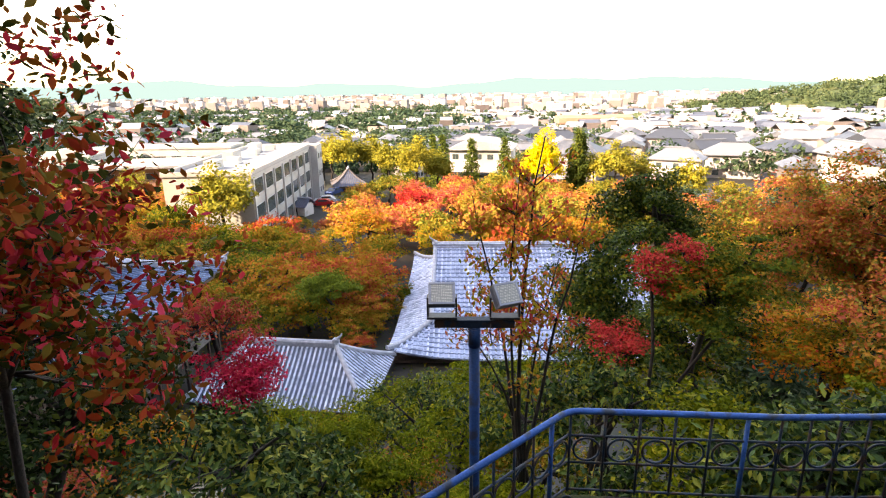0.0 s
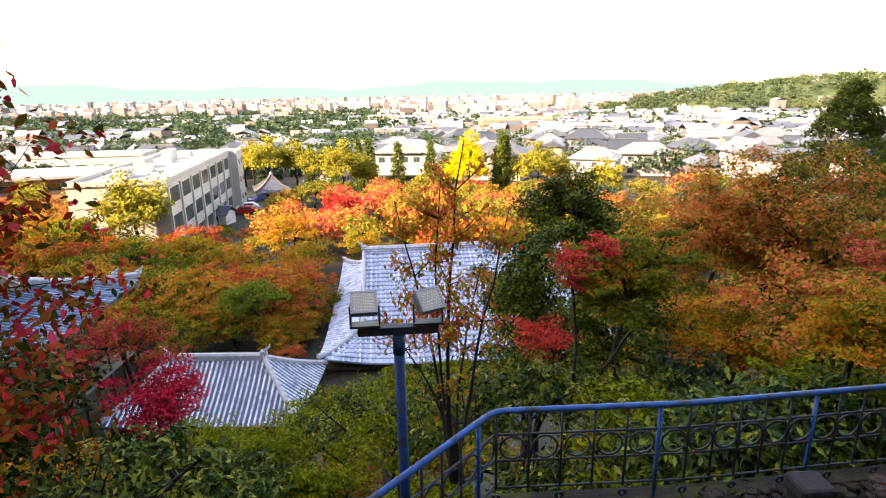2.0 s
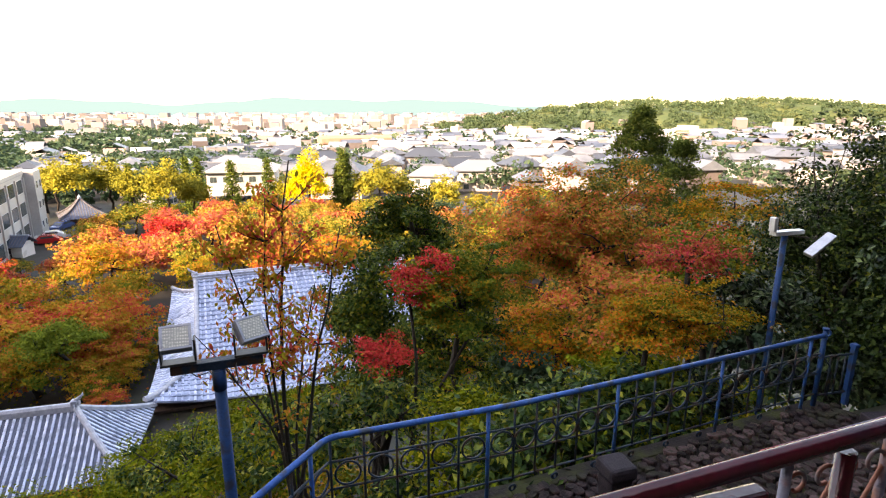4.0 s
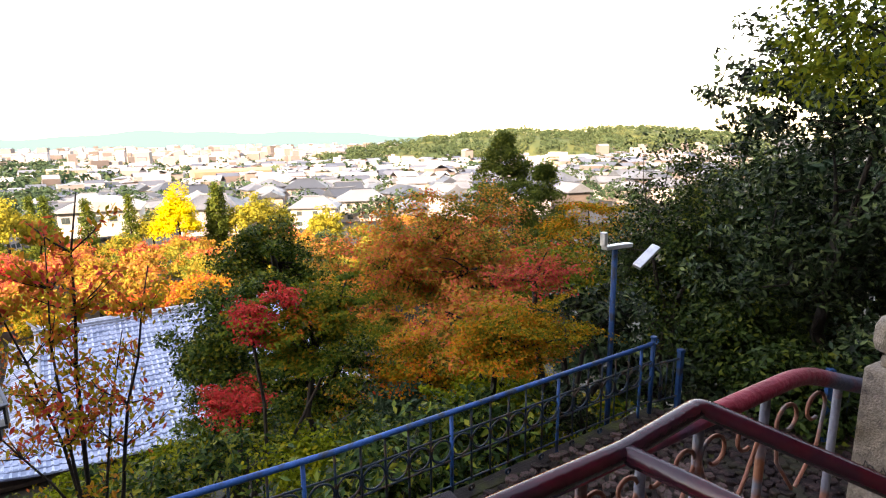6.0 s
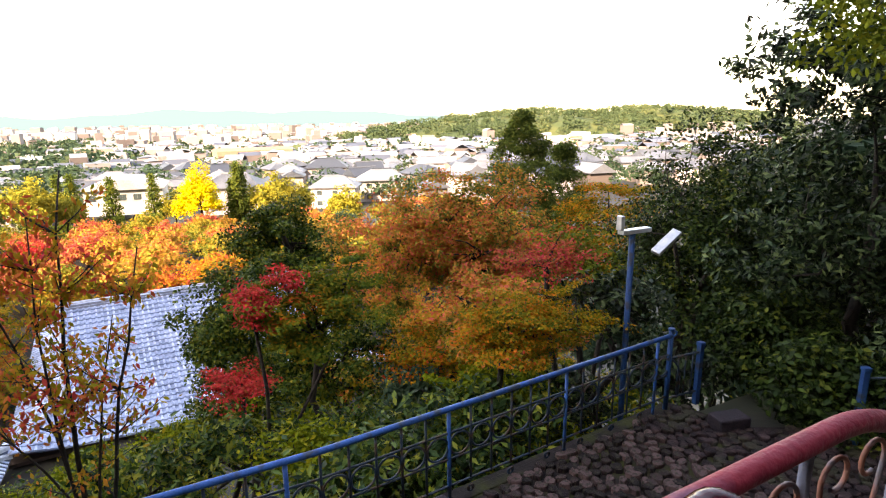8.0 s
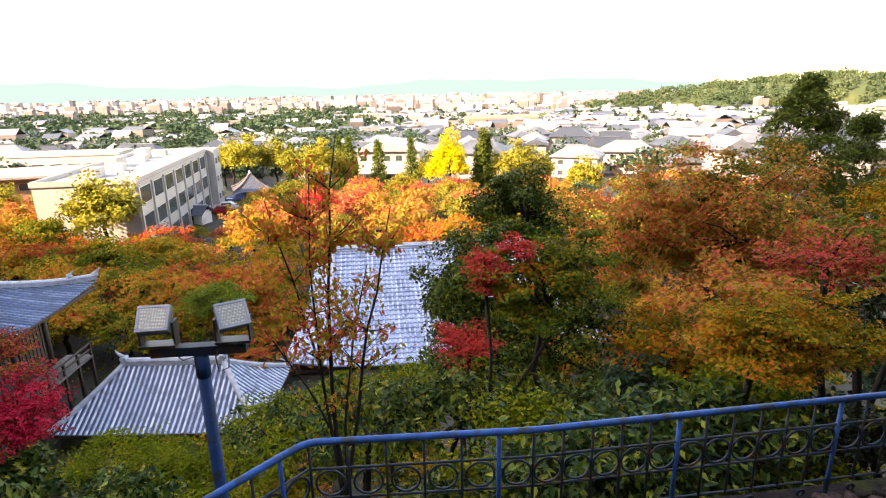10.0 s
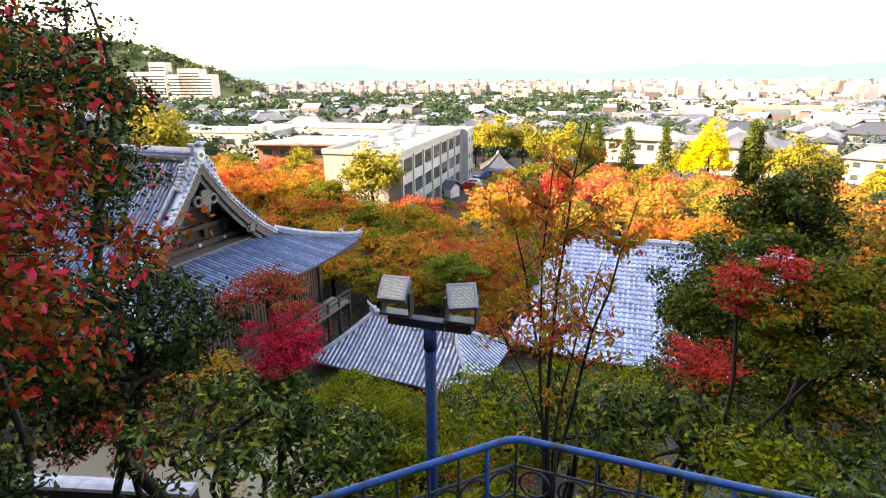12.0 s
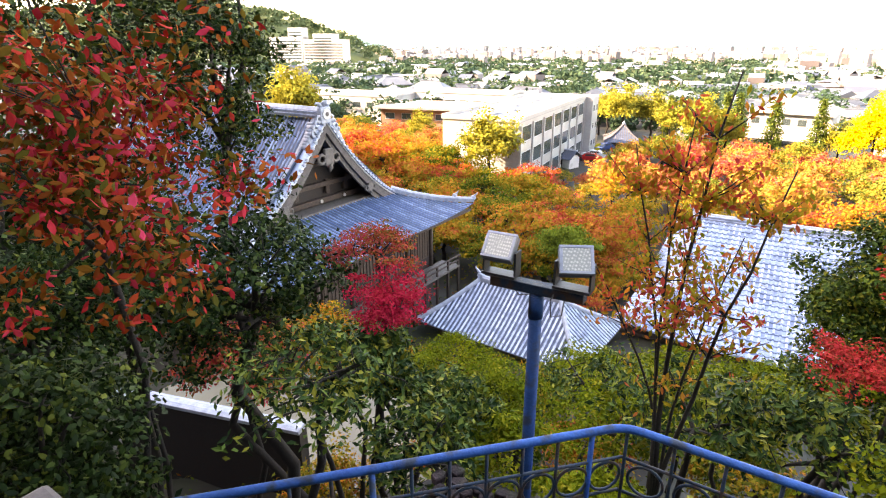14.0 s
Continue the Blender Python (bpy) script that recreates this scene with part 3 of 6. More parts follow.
def mast(at, top, arm_dir, arm, lamps, label):
    base = ground_at(at[0], at[1]) - 0.1
    m = thing("floodlight_mast", (at[0], at[1], base), label, "floodlight", "floodlight masts")
    h = top - base
    part("pole", tube(tube(bmesh.new(), [(0, 0, 0), (0, 0, h)], 0.05, 12), [(0, 0, h - 0.2), (0, 0, h - 0.02)], 0.056, 12), BLUE_DARK, m)
    part("base_plate", box(bmesh.new(), (-0.14, -0.14, 0), (0.14, 0.14, 0.12), bevel=0.01), DARK_IRON, m)
    a = math.atan2(arm_dir[1], arm_dir[0])
    t = Matrix.Translation((0, 0, h)) @ Matrix.Rotation(a, 4, "Z")
    part("cross_arm", box(bmesh.new(), (-arm, -0.05, 0), (arm, 0.05, 0.075), t, 0.006), DARK_IRON, m)
    for x, tilt, turn in lamps:
        q = t @ Matrix.Translation((x, 0, 0.09))
        bracket = box(bmesh.new(), (-0.135, -0.07, 0), (0.135, 0.05, 0.02), q)
        for sx in (-0.135, 0.12):
            box(bracket, (sx, -0.05, 0.0), (sx + 0.015, 0.05, 0.2), q)
        lamp = part("bracket", bracket, BLACK, m)
        q2 = q @ Matrix.Translation((0, -0.01, 0.2)) @ Matrix.Rotation(radians(turn), 4, "Z") @ Matrix.Rotation(radians(tilt), 4, "X") @ Matrix.Diagonal((0.76, 0.8, 0.7, 1))
        body = bmesh.new()
        # deep box that narrows to the back, with a rim round the glass
        rings = []
        for w, hh, y in ((0.13, 0.12, -0.09), (0.15, 0.145, -0.06), (0.15, 0.145, 0.02), (0.10, 0.09, 0.13)):
            rings.append([body.verts.new(q2 @ Vector((sx * w, y, sz * hh))) for sx, sz in ((-1, -1), (1, -1), (1, 1), (-1, 1))])
        for r0, r1 in zip(rings, rings[1:]):
            for k in range(4):
                body.faces.new((r0[k], r0[(k + 1) % 4], r1[(k + 1) % 4], r1[k]))
        body.faces.new(rings[-1])
        body.faces.new(list(reversed(rings[0])))
        bmesh.ops.recalc_face_normals(body, faces=body.faces)
        head = part("lamp_head", body, LAMP_BODY, m)
        rim = bmesh.new()
        for lo, hi in (((-0.155, -0.10, 0.118), (0.155, -0.05, 0.15)), ((-0.155, -0.10, -0.15), (0.155, -0.05, -0.118)), ((-0.155, -0.10, -0.118), (-0.124, -0.05, 0.118)), ((0.124, -0.10, -0.118), (0.155, -0.05, 0.118))):
            box(rim, lo, hi, q2, 0.004)
        part("rim", rim, LAMP_RIM, head, "bright metal rim")
        part("glass", box(bmesh.new(), (-0.123, -0.096, -0.117), (0.123, -0.088, 0.117), q2), LAMP_GLASS, head, "honeycomb lamp glass")
    cable = [t @ Vector(p) for p in ((-arm * 0.55, 0.06, 0.1), (-arm * 0.7, 0.1, -0.02), (-arm * 0.5, 0.1, -0.1), (-arm * 0.2, 0.07, -0.06), (0, 0.06, -0.2))]
    part("cable", tube(bmesh.new(), cable, 0.006, 5), BLACK, m)
    cable = [t @ Vector(p) for p in ((arm * 0.45, 0.06, 0.12), (arm * 0.38, -0.09, 0.0), (arm * 0.42, -0.1, -0.12), (arm * 0.62, -0.08, -0.1), (arm * 0.6, 0.0, 0.02))]
    part("cable", tube(bmesh.new(), cable, 0.006, 5), BLACK, m)
    return m


LAMP_GLASS, _n, _l = nodes_of("honeycomb lamp glass")
_v = _n.new("ShaderNodeTexVoronoi")
_v.inputs["Scale"].default_value = 52
_v.inputs["Randomness"].default_value = 0.25
_l.new(_n.new("ShaderNodeTexCoord").outputs["Object"], _v.inputs["Vector"])
_r = ramp_node(_n, [(0.15, (0.56, 0.56, 0.46)), (0.55, (0.28, 0.29, 0.26))])
_l.new(_v.outputs["Distance"], _r.inputs[0])
_l.new(_r.outputs[0], _n["Principled BSDF"].inputs["Base Color"])
_n["Principled BSDF"].inputs["Roughness"].default_value = 0.15

mast((-0.9, 4.08), 1.53, (1.0, 0.06), 0.36, ((-0.29, -42, 2), (0.27, -40, 26)), "blue pole with two square floodlights on a cross arm")

# slimmer mast by the end of the terrace, with two flat lamps
m2 = thing("floodlight_mast", (6.5, 5.3, ground_at(6.5, 5.3) - 0.1), "blue pole with two flat grey floodlights, by the terrace end", "floodlight", "floodlight masts")
H2 = 1.92 - m2.location.z
part("pole", tube(bmesh.new(), [(0, 0, 0), (0, 0, H2)], 0.042, 12), BLUE_DARK, m2)
part("cross_arm", box(bmesh.new(), (-0.22, -0.06, H2), (0.3, 0.06, H2 + 0.06), bevel=0.008), ALU, m2)
flat_lamp = Matrix.Translation((0.38, -0.25, H2 - 0.12)) @ Matrix.Rotation(radians(-33), 4, "Y") @ Matrix.Rotation(radians(18), 4, "X")
part("lamp_head", box(bmesh.new(), (-0.24, -0.07, -0.035), (0.24, 0.07, 0.03), flat_lamp, 0.012), ALU, m2)
part("lamp_head", box(bmesh.new(), (-0.26, -0.05, H2 + 0.06), (-0.2, 0.05, H2 + 0.26), Matrix.Translation((0, 0, 0)), 0.01), ALU, m2)
part("cable", tube(bmesh.new(), [(-0.2, 0, H2 + 0.2), (-0.1, 0.03, H2 + 0.1), (0, 0.06, H2 - 0.1)], 0.007, 5), BLACK, m2)

# ---- red railings on the landing ----
maroon = thing("guard_railing", (1.45, 0.22, FLOOR), "glossy maroon metal guard railing round the landing", "railing")
DOWN = Vector((0.573, -0.767, -0.29))
part("handrail", tube(bmesh.new(), smooth_line([(-1.9, -0.02, 0.915), (-0.254, -0.02, 0.99), (0, 0, 1.012), DOWN * 1.9 + Vector((0, 0, 1.012))], 0.022, 3), 0.022, 10), RED_PAINT, maroon)
T_AT = Vector((-0.254, -0.022, 0.99))
part("branch_rail", tube(bmesh.new(), [T_AT, T_AT + DOWN * 0.6, T_AT + DOWN * 1.9], 0.021, 10), RED_PAINT, maroon)
part("lower_rail", tube(bmesh.new(), [(-1.9, -0.02, 0.52), (-0.05, 0.0, 0.56)], 0.018, 8), RED_PAINT, maroon)
for x in (-0.62, -1.25, -1.86):
    part("post", tube(bmesh.new(), [(x, -0.02, 0), (x, -0.02, 0.955 + 0.0455 * x * 0.6)], 0.022, 8), RED_PAINT, maroon)
for k in (0.95, 1.8):
    part("post", tube(bmesh.new(), [(DOWN * k).to_tuple()[:2] + (0,), tuple(DOWN * k + Vector((0, 0, 1.02)))], 0.022, 8), RED_PAINT, maroon)
part("brace", tube(bmesh.new(), smooth_line([DOWN * 0.5 + Vector((0, 0, 1.0)), DOWN * 0.5 + Vector((-0.01, -0.02, 0.8)), DOWN * 0.5 + Vector((-0.12, -0.16, 0.66)), DOWN * 0.5 + Vector((-0.3, -0.3, 0.62))], 0.06, 4), 0.035, 8), RED_PAINT, maroon)
part("plate", box(bmesh.new(), (-1.08, -0.045, 0.81), (-0.86, 0.0, 0.90), bevel=0.01), RED_PAINT, maroon, "glossy maroon bracket plate")

faded = thing("stair_railing", (2.15, 0.37, FLOOR), "faded red railing with iron scrolls beside a stone pillar", "railing")


def faded_top(x):
    """Height of the faded handrail: level along the landing, then falling with the stair."""
    return 0.865 + 0.05 * x if x < 0 else 0.865 - 0.34 * x


part("handrail", tube(bmesh.new(), smooth_line([(-1.35, 0.01, 0.80), (0, 0, 0.875), (0.75, 0, faded_top(0.72))], 0.1, 7), 0.027, 12), WORN_RED, faded)
part("lower_bar", tube(bmesh.new(), [(-1.35, 0.01, 0.08), (0, 0, 0.08)], 0.014, 6), WORN_GREY, faded)
UPRIGHTS = (0.24, -0.17, -0.47, -0.69, -0.89, -1.08, -1.27)
for x in UPRIGHTS:
    part("upright", tube(bmesh.new(), [(x, 0.005, 0), (x, 0.005, faded_top(x) - 0.01)], 0.014, 8), WORN_GREY, faded)
for x0, x1 in zip(UPRIGHTS, UPRIGHTS[1:]):
    mid, half = (x0 + x1) / 2, abs(x0 - x1) / 2
    size = min(0.062, half * 0.42)
    top = faded_top(mid) - 0.06
    for flip in (1, -1):
        # half a heart: the bar runs up from below the middle and curls inward under the handrail
        c = Vector((mid + flip * (size + 0.012), 0.005, top - size))
        pts = [Vector((mid + flip * 0.01, 0.005, top - size * 5.2)), Vector((mid + flip * half * 0.55, 0.005, top - size * 3.2))]
        for k in range(14):
            a = -0.35 + k * 0.42
            r = size * (1 - 0.035 * k)
            pts.append(c + Vector((flip * math.cos(a) * r, 0, math.sin(a) * r)))
        part("scroll", tube(bmesh.new(), pts, 0.0065, 5, False), RUST_IRON, faded, "rusty iron scroll")

pillar = thing("stone_pillar", (2.48, 0.19, FLOOR - 0.02), "rough granite pillar with a rounded cap", "pillar")
part("shaft", box(bmesh.new(), (-0.115, -0.115, -0.02), (0.115, 0.115, 0.90), bevel=0.014), GRANITE, pillar)
part("neck", box(bmesh.new(), (-0.085, -0.085, 0.90), (0.085, 0.085, 0.94), bevel=0.01), GRANITE, pillar)
part("cap", box(bmesh.new(), (-0.115, -0.115, 0.94), (0.115, 0.115, 1.07), bevel=0.045), GRANITE, pillar)

INK = surface("black ink scrawl", (0.01, 0.009, 0.01), (0.03, 0.025, 0.025), scale=20, bump=0)
scrawl = bmesh.new()
for k in range(14):
    tube(scrawl, [(-0.1165, 0.075 - k * 0.012, 0.565 + 0.008 * (k % 3)), (-0.1165, 0.070 - k * 0.012, 0.595 - 0.009 * (k % 4)), (-0.1165, 0.058 - k * 0.012, 0.572 + 0.011 * (k % 2))], 0.0024, 4)
part("scrawl", scrawl, INK, pillar, "illegible dark scrawl")
stone_post = thing("stone_post", (2.42, 3.15, 0), "short dark granite post with a chamfered top", "post")
part("shaft", box(bmesh.new(), (-0.11, -0.11, -0.06), (0.11, 0.11, 0.42), bevel=0.012), GRANITE_DARK, stone_post)
part("cap", box(bmesh.new(), (-0.14, -0.14, 0.42), (0.14, 0.14, 0.56), bevel=0.035), GRANITE_DARK, stone_post)

hand = thing("small_handrail", (7.45, 3.62, -0.2), "thin dark handrail with a white tip beside the path", "handrail", rz=12)
part("post", tube(bmesh.new(), [(0, 0, -0.1), (0, 0, 0.6)], 0.011, 6), BARK, hand)
part("bar", tube(bmesh.new(), [(-0.3, 0, 0.46), (0, 0, 0.6)], 0.009, 6), BARK, hand)
part("tip", tube(bmesh.new(), [(-0.01, 0, 0.61), (0.12, 0, 0.5)], 0.013, 6), PLASTER, hand, "white-painted tip")
stone = thing("edge_stone", (6.35, 3.5, -0.05), "dark dressed stone block at the path's end", "stone", rz=-14)
part("block", box(bmesh.new(), (-0.2, -0.12, 0), (0.2, 0.12, 0.17), bevel=0.02), GRANITE_DARK, stone)


# near-black timber: shade of the gable recess and eaves is in the colour
WOOD_SHADED = surface("old timber, darkened for shade", (0.008, 0.005, 0.005), (0.03, 0.018, 0.015), scale=5, bump=0.3)
WOOD_BROWN = surface("grey-brown weathered board", (0.05, 0.04, 0.04), (0.14, 0.115, 0.11), scale=4, bump=0.3)


# ---- tiled temple roofs ----
def tile_rows(root, place, length, depth, rise, left, right, sag=0.12, lift=0.0, pitch=0.29, top=1.0, cap=None, step=0.34, tile=None, courses=False):
    """One slope of a tiled roof. place puts its local frame: x along the eave, y inwards, z up. left and right: how far the hips run in."""
    def height(s, t):
        return rise * (t - sag * 4 * t * (1 - t)) + lift * abs(2 * s / length - 1) ** 4 * (1 - t) ** 2

    def reach(s):
        a = s / left if left else 9
        b = (length - s) / right if right else 9
        t = min(a, b)
        if cap:
            return top if t > cap else max(0.0, min(top, t))
        return max(0.0, min(top, t))

    deck = bmesh.new()
    cols = max(6, int(length / 0.6))
    n = 10
    grid = []
    for i in range(cols + 1):
        s = length * i / cols
        m = reach(min(max(s, 0.001), length - 0.001))
        grid.append([deck.verts.new(place @ Vector((s, depth * m * j / n, height(s, m * j / n) - 0.03))) for j in range(n + 1)])
    for i in range(cols):
        for j in range(n):
            try:
                deck.faces.new((grid[i][j], grid[i + 1][j], grid[i + 1][j + 1], grid[i][j + 1]))
            except ValueError:
                pass
    part("roof_deck", deck, TILE_PAN, root)
    if courses:
        # pan tiles: every course a long strip, its lower edge lifted over the one below
        k = int(depth * top / step)
        for j in range(k):
            t0, t1 = top * j / k, top * (j + 1) / k
            s0 = next((s for s in np.arange(0.05, length / 2, 0.1) if reach(s) >= t1), length / 2)
            s1 = next((s for s in np.arange(length - 0.05, length / 2, -0.1) if reach(s) >= t1), length / 2)
            if s1 - s0 < 0.3:
                continue
            bm = bmesh.new()
            rows = [[bm.verts.new(place @ Vector((s, depth * t, height(s, t) + dz))) for s in np.linspace(s0, s1, 9)] for t, dz in ((t0, -0.02), (t0, 0.075), (t1, 0.0))]
            for a, b in zip(rows, rows[1:]):
                for q in range(8):
                    bm.faces.new((a[q], a[q + 1], b[q + 1], b[q]))
            part("tile_course", bm, TILE_COURSE, root)
    count = int(length / pitch)
    bulk, lip = (1.15, 0.075) if courses else (1.0, 0.0)
    for i in range(count):
        s = (i + 0.5) * length / count
        m = reach(s)
        if m < 0.06:
            continue
        run = depth * m
        k = max(2, int(run / step))
        verts, faces = [], []
        for j in range(k):
            t0, t1 = m * j / k, m * (j + 1) / k
            for t, r, dz in ((t0, 0.074 * bulk, 0.012 + lip), (t1, 0.06 * bulk, 0.0)):
                z = height(s, t)
                for a in (0, 50, 130, 180):
                    verts.append(place @ Vector((s + math.cos(radians(a)) * r, depth * t, z + math.sin(radians(a)) * r * 0.95 + dz)))
            b = len(verts) - 8
            faces += [(b, b + 1, b + 5, b + 4), (b + 1, b + 2, b + 6, b + 5), (b + 2, b + 3, b + 7, b + 6), (b, b + 3, b + 2, b + 1)]
        ob = new("roof_tile", mesh_from("roof_tile", verts, faces, tile or TILE))
        ob.parent = root
    return height


def bar_along(bm, pts, w, h):
    """A square-edged bar of that width and height along a line, its base on the line."""
    rings = []
    for i, p in enumerate(pts):
        d = Vector(pts[min(i + 1, len(pts) - 1)]) - Vector(pts[max(i - 1, 0)])
        side = Vector((d.y, -d.x, 0))
        side = side.normalized() if side.length > 1e-5 else Vector((1, 0, 0))
        p = Vector(p)
        rings.append([bm.verts.new(p + side * w / 2), bm.verts.new(p + side * w / 2 + Vector((0, 0, h * 0.7))), bm.verts.new(p + side * w * 0.2 + Vector((0, 0, h))),
                      bm.verts.new(p - side * w * 0.2 + Vector((0, 0, h))), bm.verts.new(p - side * w / 2 + Vector((0, 0, h * 0.7))), bm.verts.new(p - side * w / 2)])
    for a, b in zip(rings, rings[1:]):
        for k in range(6):
            bm.faces.new((a[k], a[(k + 1) % 6], b[(k + 1) % 6], b[k]))
    bm.faces.new(list(reversed(rings[0]))), bm.faces.new(rings[-1])
    bmesh.ops.recalc_face_normals(bm, faces=bm.faces)
    return bm


def ornament(root, at, size, rz=0.0):
    """The curled end tile of a ridge."""
    t = Matrix.Translation(at) @ Matrix.Rotation(radians(rz), 4, "Z") @ Matrix.Diagonal((size, size, size, 1))
    bm = box(bmesh.new(), (-0.16, -0.19, -0.1), (0.16, 0.19, 0.28), t, 0.05 * size)
    tube(bm, [t @ Vector((0.15, 0, 0.1)), t @ Vector((0.24, 0, 0.1))], 0.13 * size, 10)
    part("horn", tube(bmesh.new(), [t @ Vector(p) for p in ((0.05, 0, 0.24), (0.22, 0, 0.36), (0.40, 0, 0.52), (0.44, 0, 0.66))], [0.11 * size, 0.09 * size, 0.06 * size, 0.02 * size], 6), RIDGE, root)
    for w in (-1, 1):
        part("curl", tube(bmesh.new(), [t @ Vector((0.05, w * (0.24 + 0.08 * math.cos(q)), 0.02 + 0.08 * math.sin(q))) for q in (k * 0.8 for k in range(8))], 0.035 * size, 5), RIDGE, root)
    part("ridge_end", bm, RIDGE, root)


def hip_roof(name, corner, rz, length, depth, rise, left, right, walls, label, wall_mat, lift=0.1):
    """A hall under a hipped tiled roof; corner: the eave's front left corner."""
    root = thing(name, corner, label, "hall", rz=rz)
    M = Matrix()
    h = tile_rows(root, M, length, depth / 2, rise, left, right, sag=0.05, lift=lift)
    back = Matrix.Translation((length, depth, 0)) @ Matrix.Rotation(math.pi, 4, "Z")
    tile_rows(root, back, length, depth / 2, rise, right, left, sag=0.05, lift=lift, pitch=0.6)
    east = Matrix.Translation((length, 0, 0)) @ Matrix.Rotation(math.pi / 2, 4, "Z")
    tile_rows(root, east, depth, right, rise, depth / 2, depth / 2, sag=0.05, lift=lift)
    west = Matrix.Translation((0, depth, 0)) @ Matrix.Rotation(-math.pi / 2, 4, "Z")
    tile_rows(root, west, depth, left, rise, depth / 2, depth / 2, sag=0.05, lift=lift)
    part("ridge", bar_along(bmesh.new(), [(left - 0.15, depth / 2, rise - 0.08), (length - right + 0.15, depth / 2, rise - 0.08)], 0.34, 0.42), RIDGE, root)
    for cx, cy, ex, ey in ((0, 0, left, depth / 2), (length, 0, length - right, depth / 2), (0, depth, left, depth / 2), (length, depth, length - right, depth / 2)):
        pts = []
        for k in range(9):
            t = k / 8
            pts.append((cx + (ex - cx) * t, cy + (ey - cy) * t, rise * (t - 0.05 * 4 * t * (1 - t)) + lift * (1 - t) ** 2))
        part("hip_ridge", bar_along(bmesh.new(), pts, 0.26, 0.26), RIDGE, root)
        ornament(root, (cx + (ex - cx) * 0.04, cy + (ey - cy) * 0.04, lift + 0.15), 0.6, 0)
    ornament(root, (left, depth / 2, rise + 0.2), 1.0, 180)
    ornament(root, (length - right, depth / 2, rise + 0.2), 1.0, 0)
    part("eave_board", box(box(box(box(bmesh.new(), (0.05, 0.05, -0.16), (length - 0.05, 0.17, -0.06)), (0.05, depth - 0.17, -0.16), (length - 0.05, depth - 0.05, -0.06)), (0.05, 0.17, -0.16), (0.17, depth - 0.17, -0.06)), (length - 0.17, 0.17, -0.16), (length - 0.05, depth - 0.17, -0.06)), WOOD, root)
    part("soffit", box(bmesh.new(), (0.17, 0.17, -0.24), (length - 0.17, depth - 0.17, -0.17)), WOOD, root)
    part("wall", box(bmesh.new(), (1.1, 1.1, -walls), (length - 1.1, depth - 1.1, -0.24)), wall_mat, root)
    for k in range(7):
        x = 1.1 + (length - 2.2) * k / 6
        part("pillar", box(bmesh.new(), (x - 0.09, 1.02, -walls), (x + 0.09, 1.2, -0.25)), WOOD, root)
    return root


hip_roof("temple_hall", (-18.77, 26.54, -13.59), -2.2, 10.93, 7.07, 2.31, 2.53, 2.82, 2.2, "small temple hall under a hipped grey tiled roof", PLASTER)


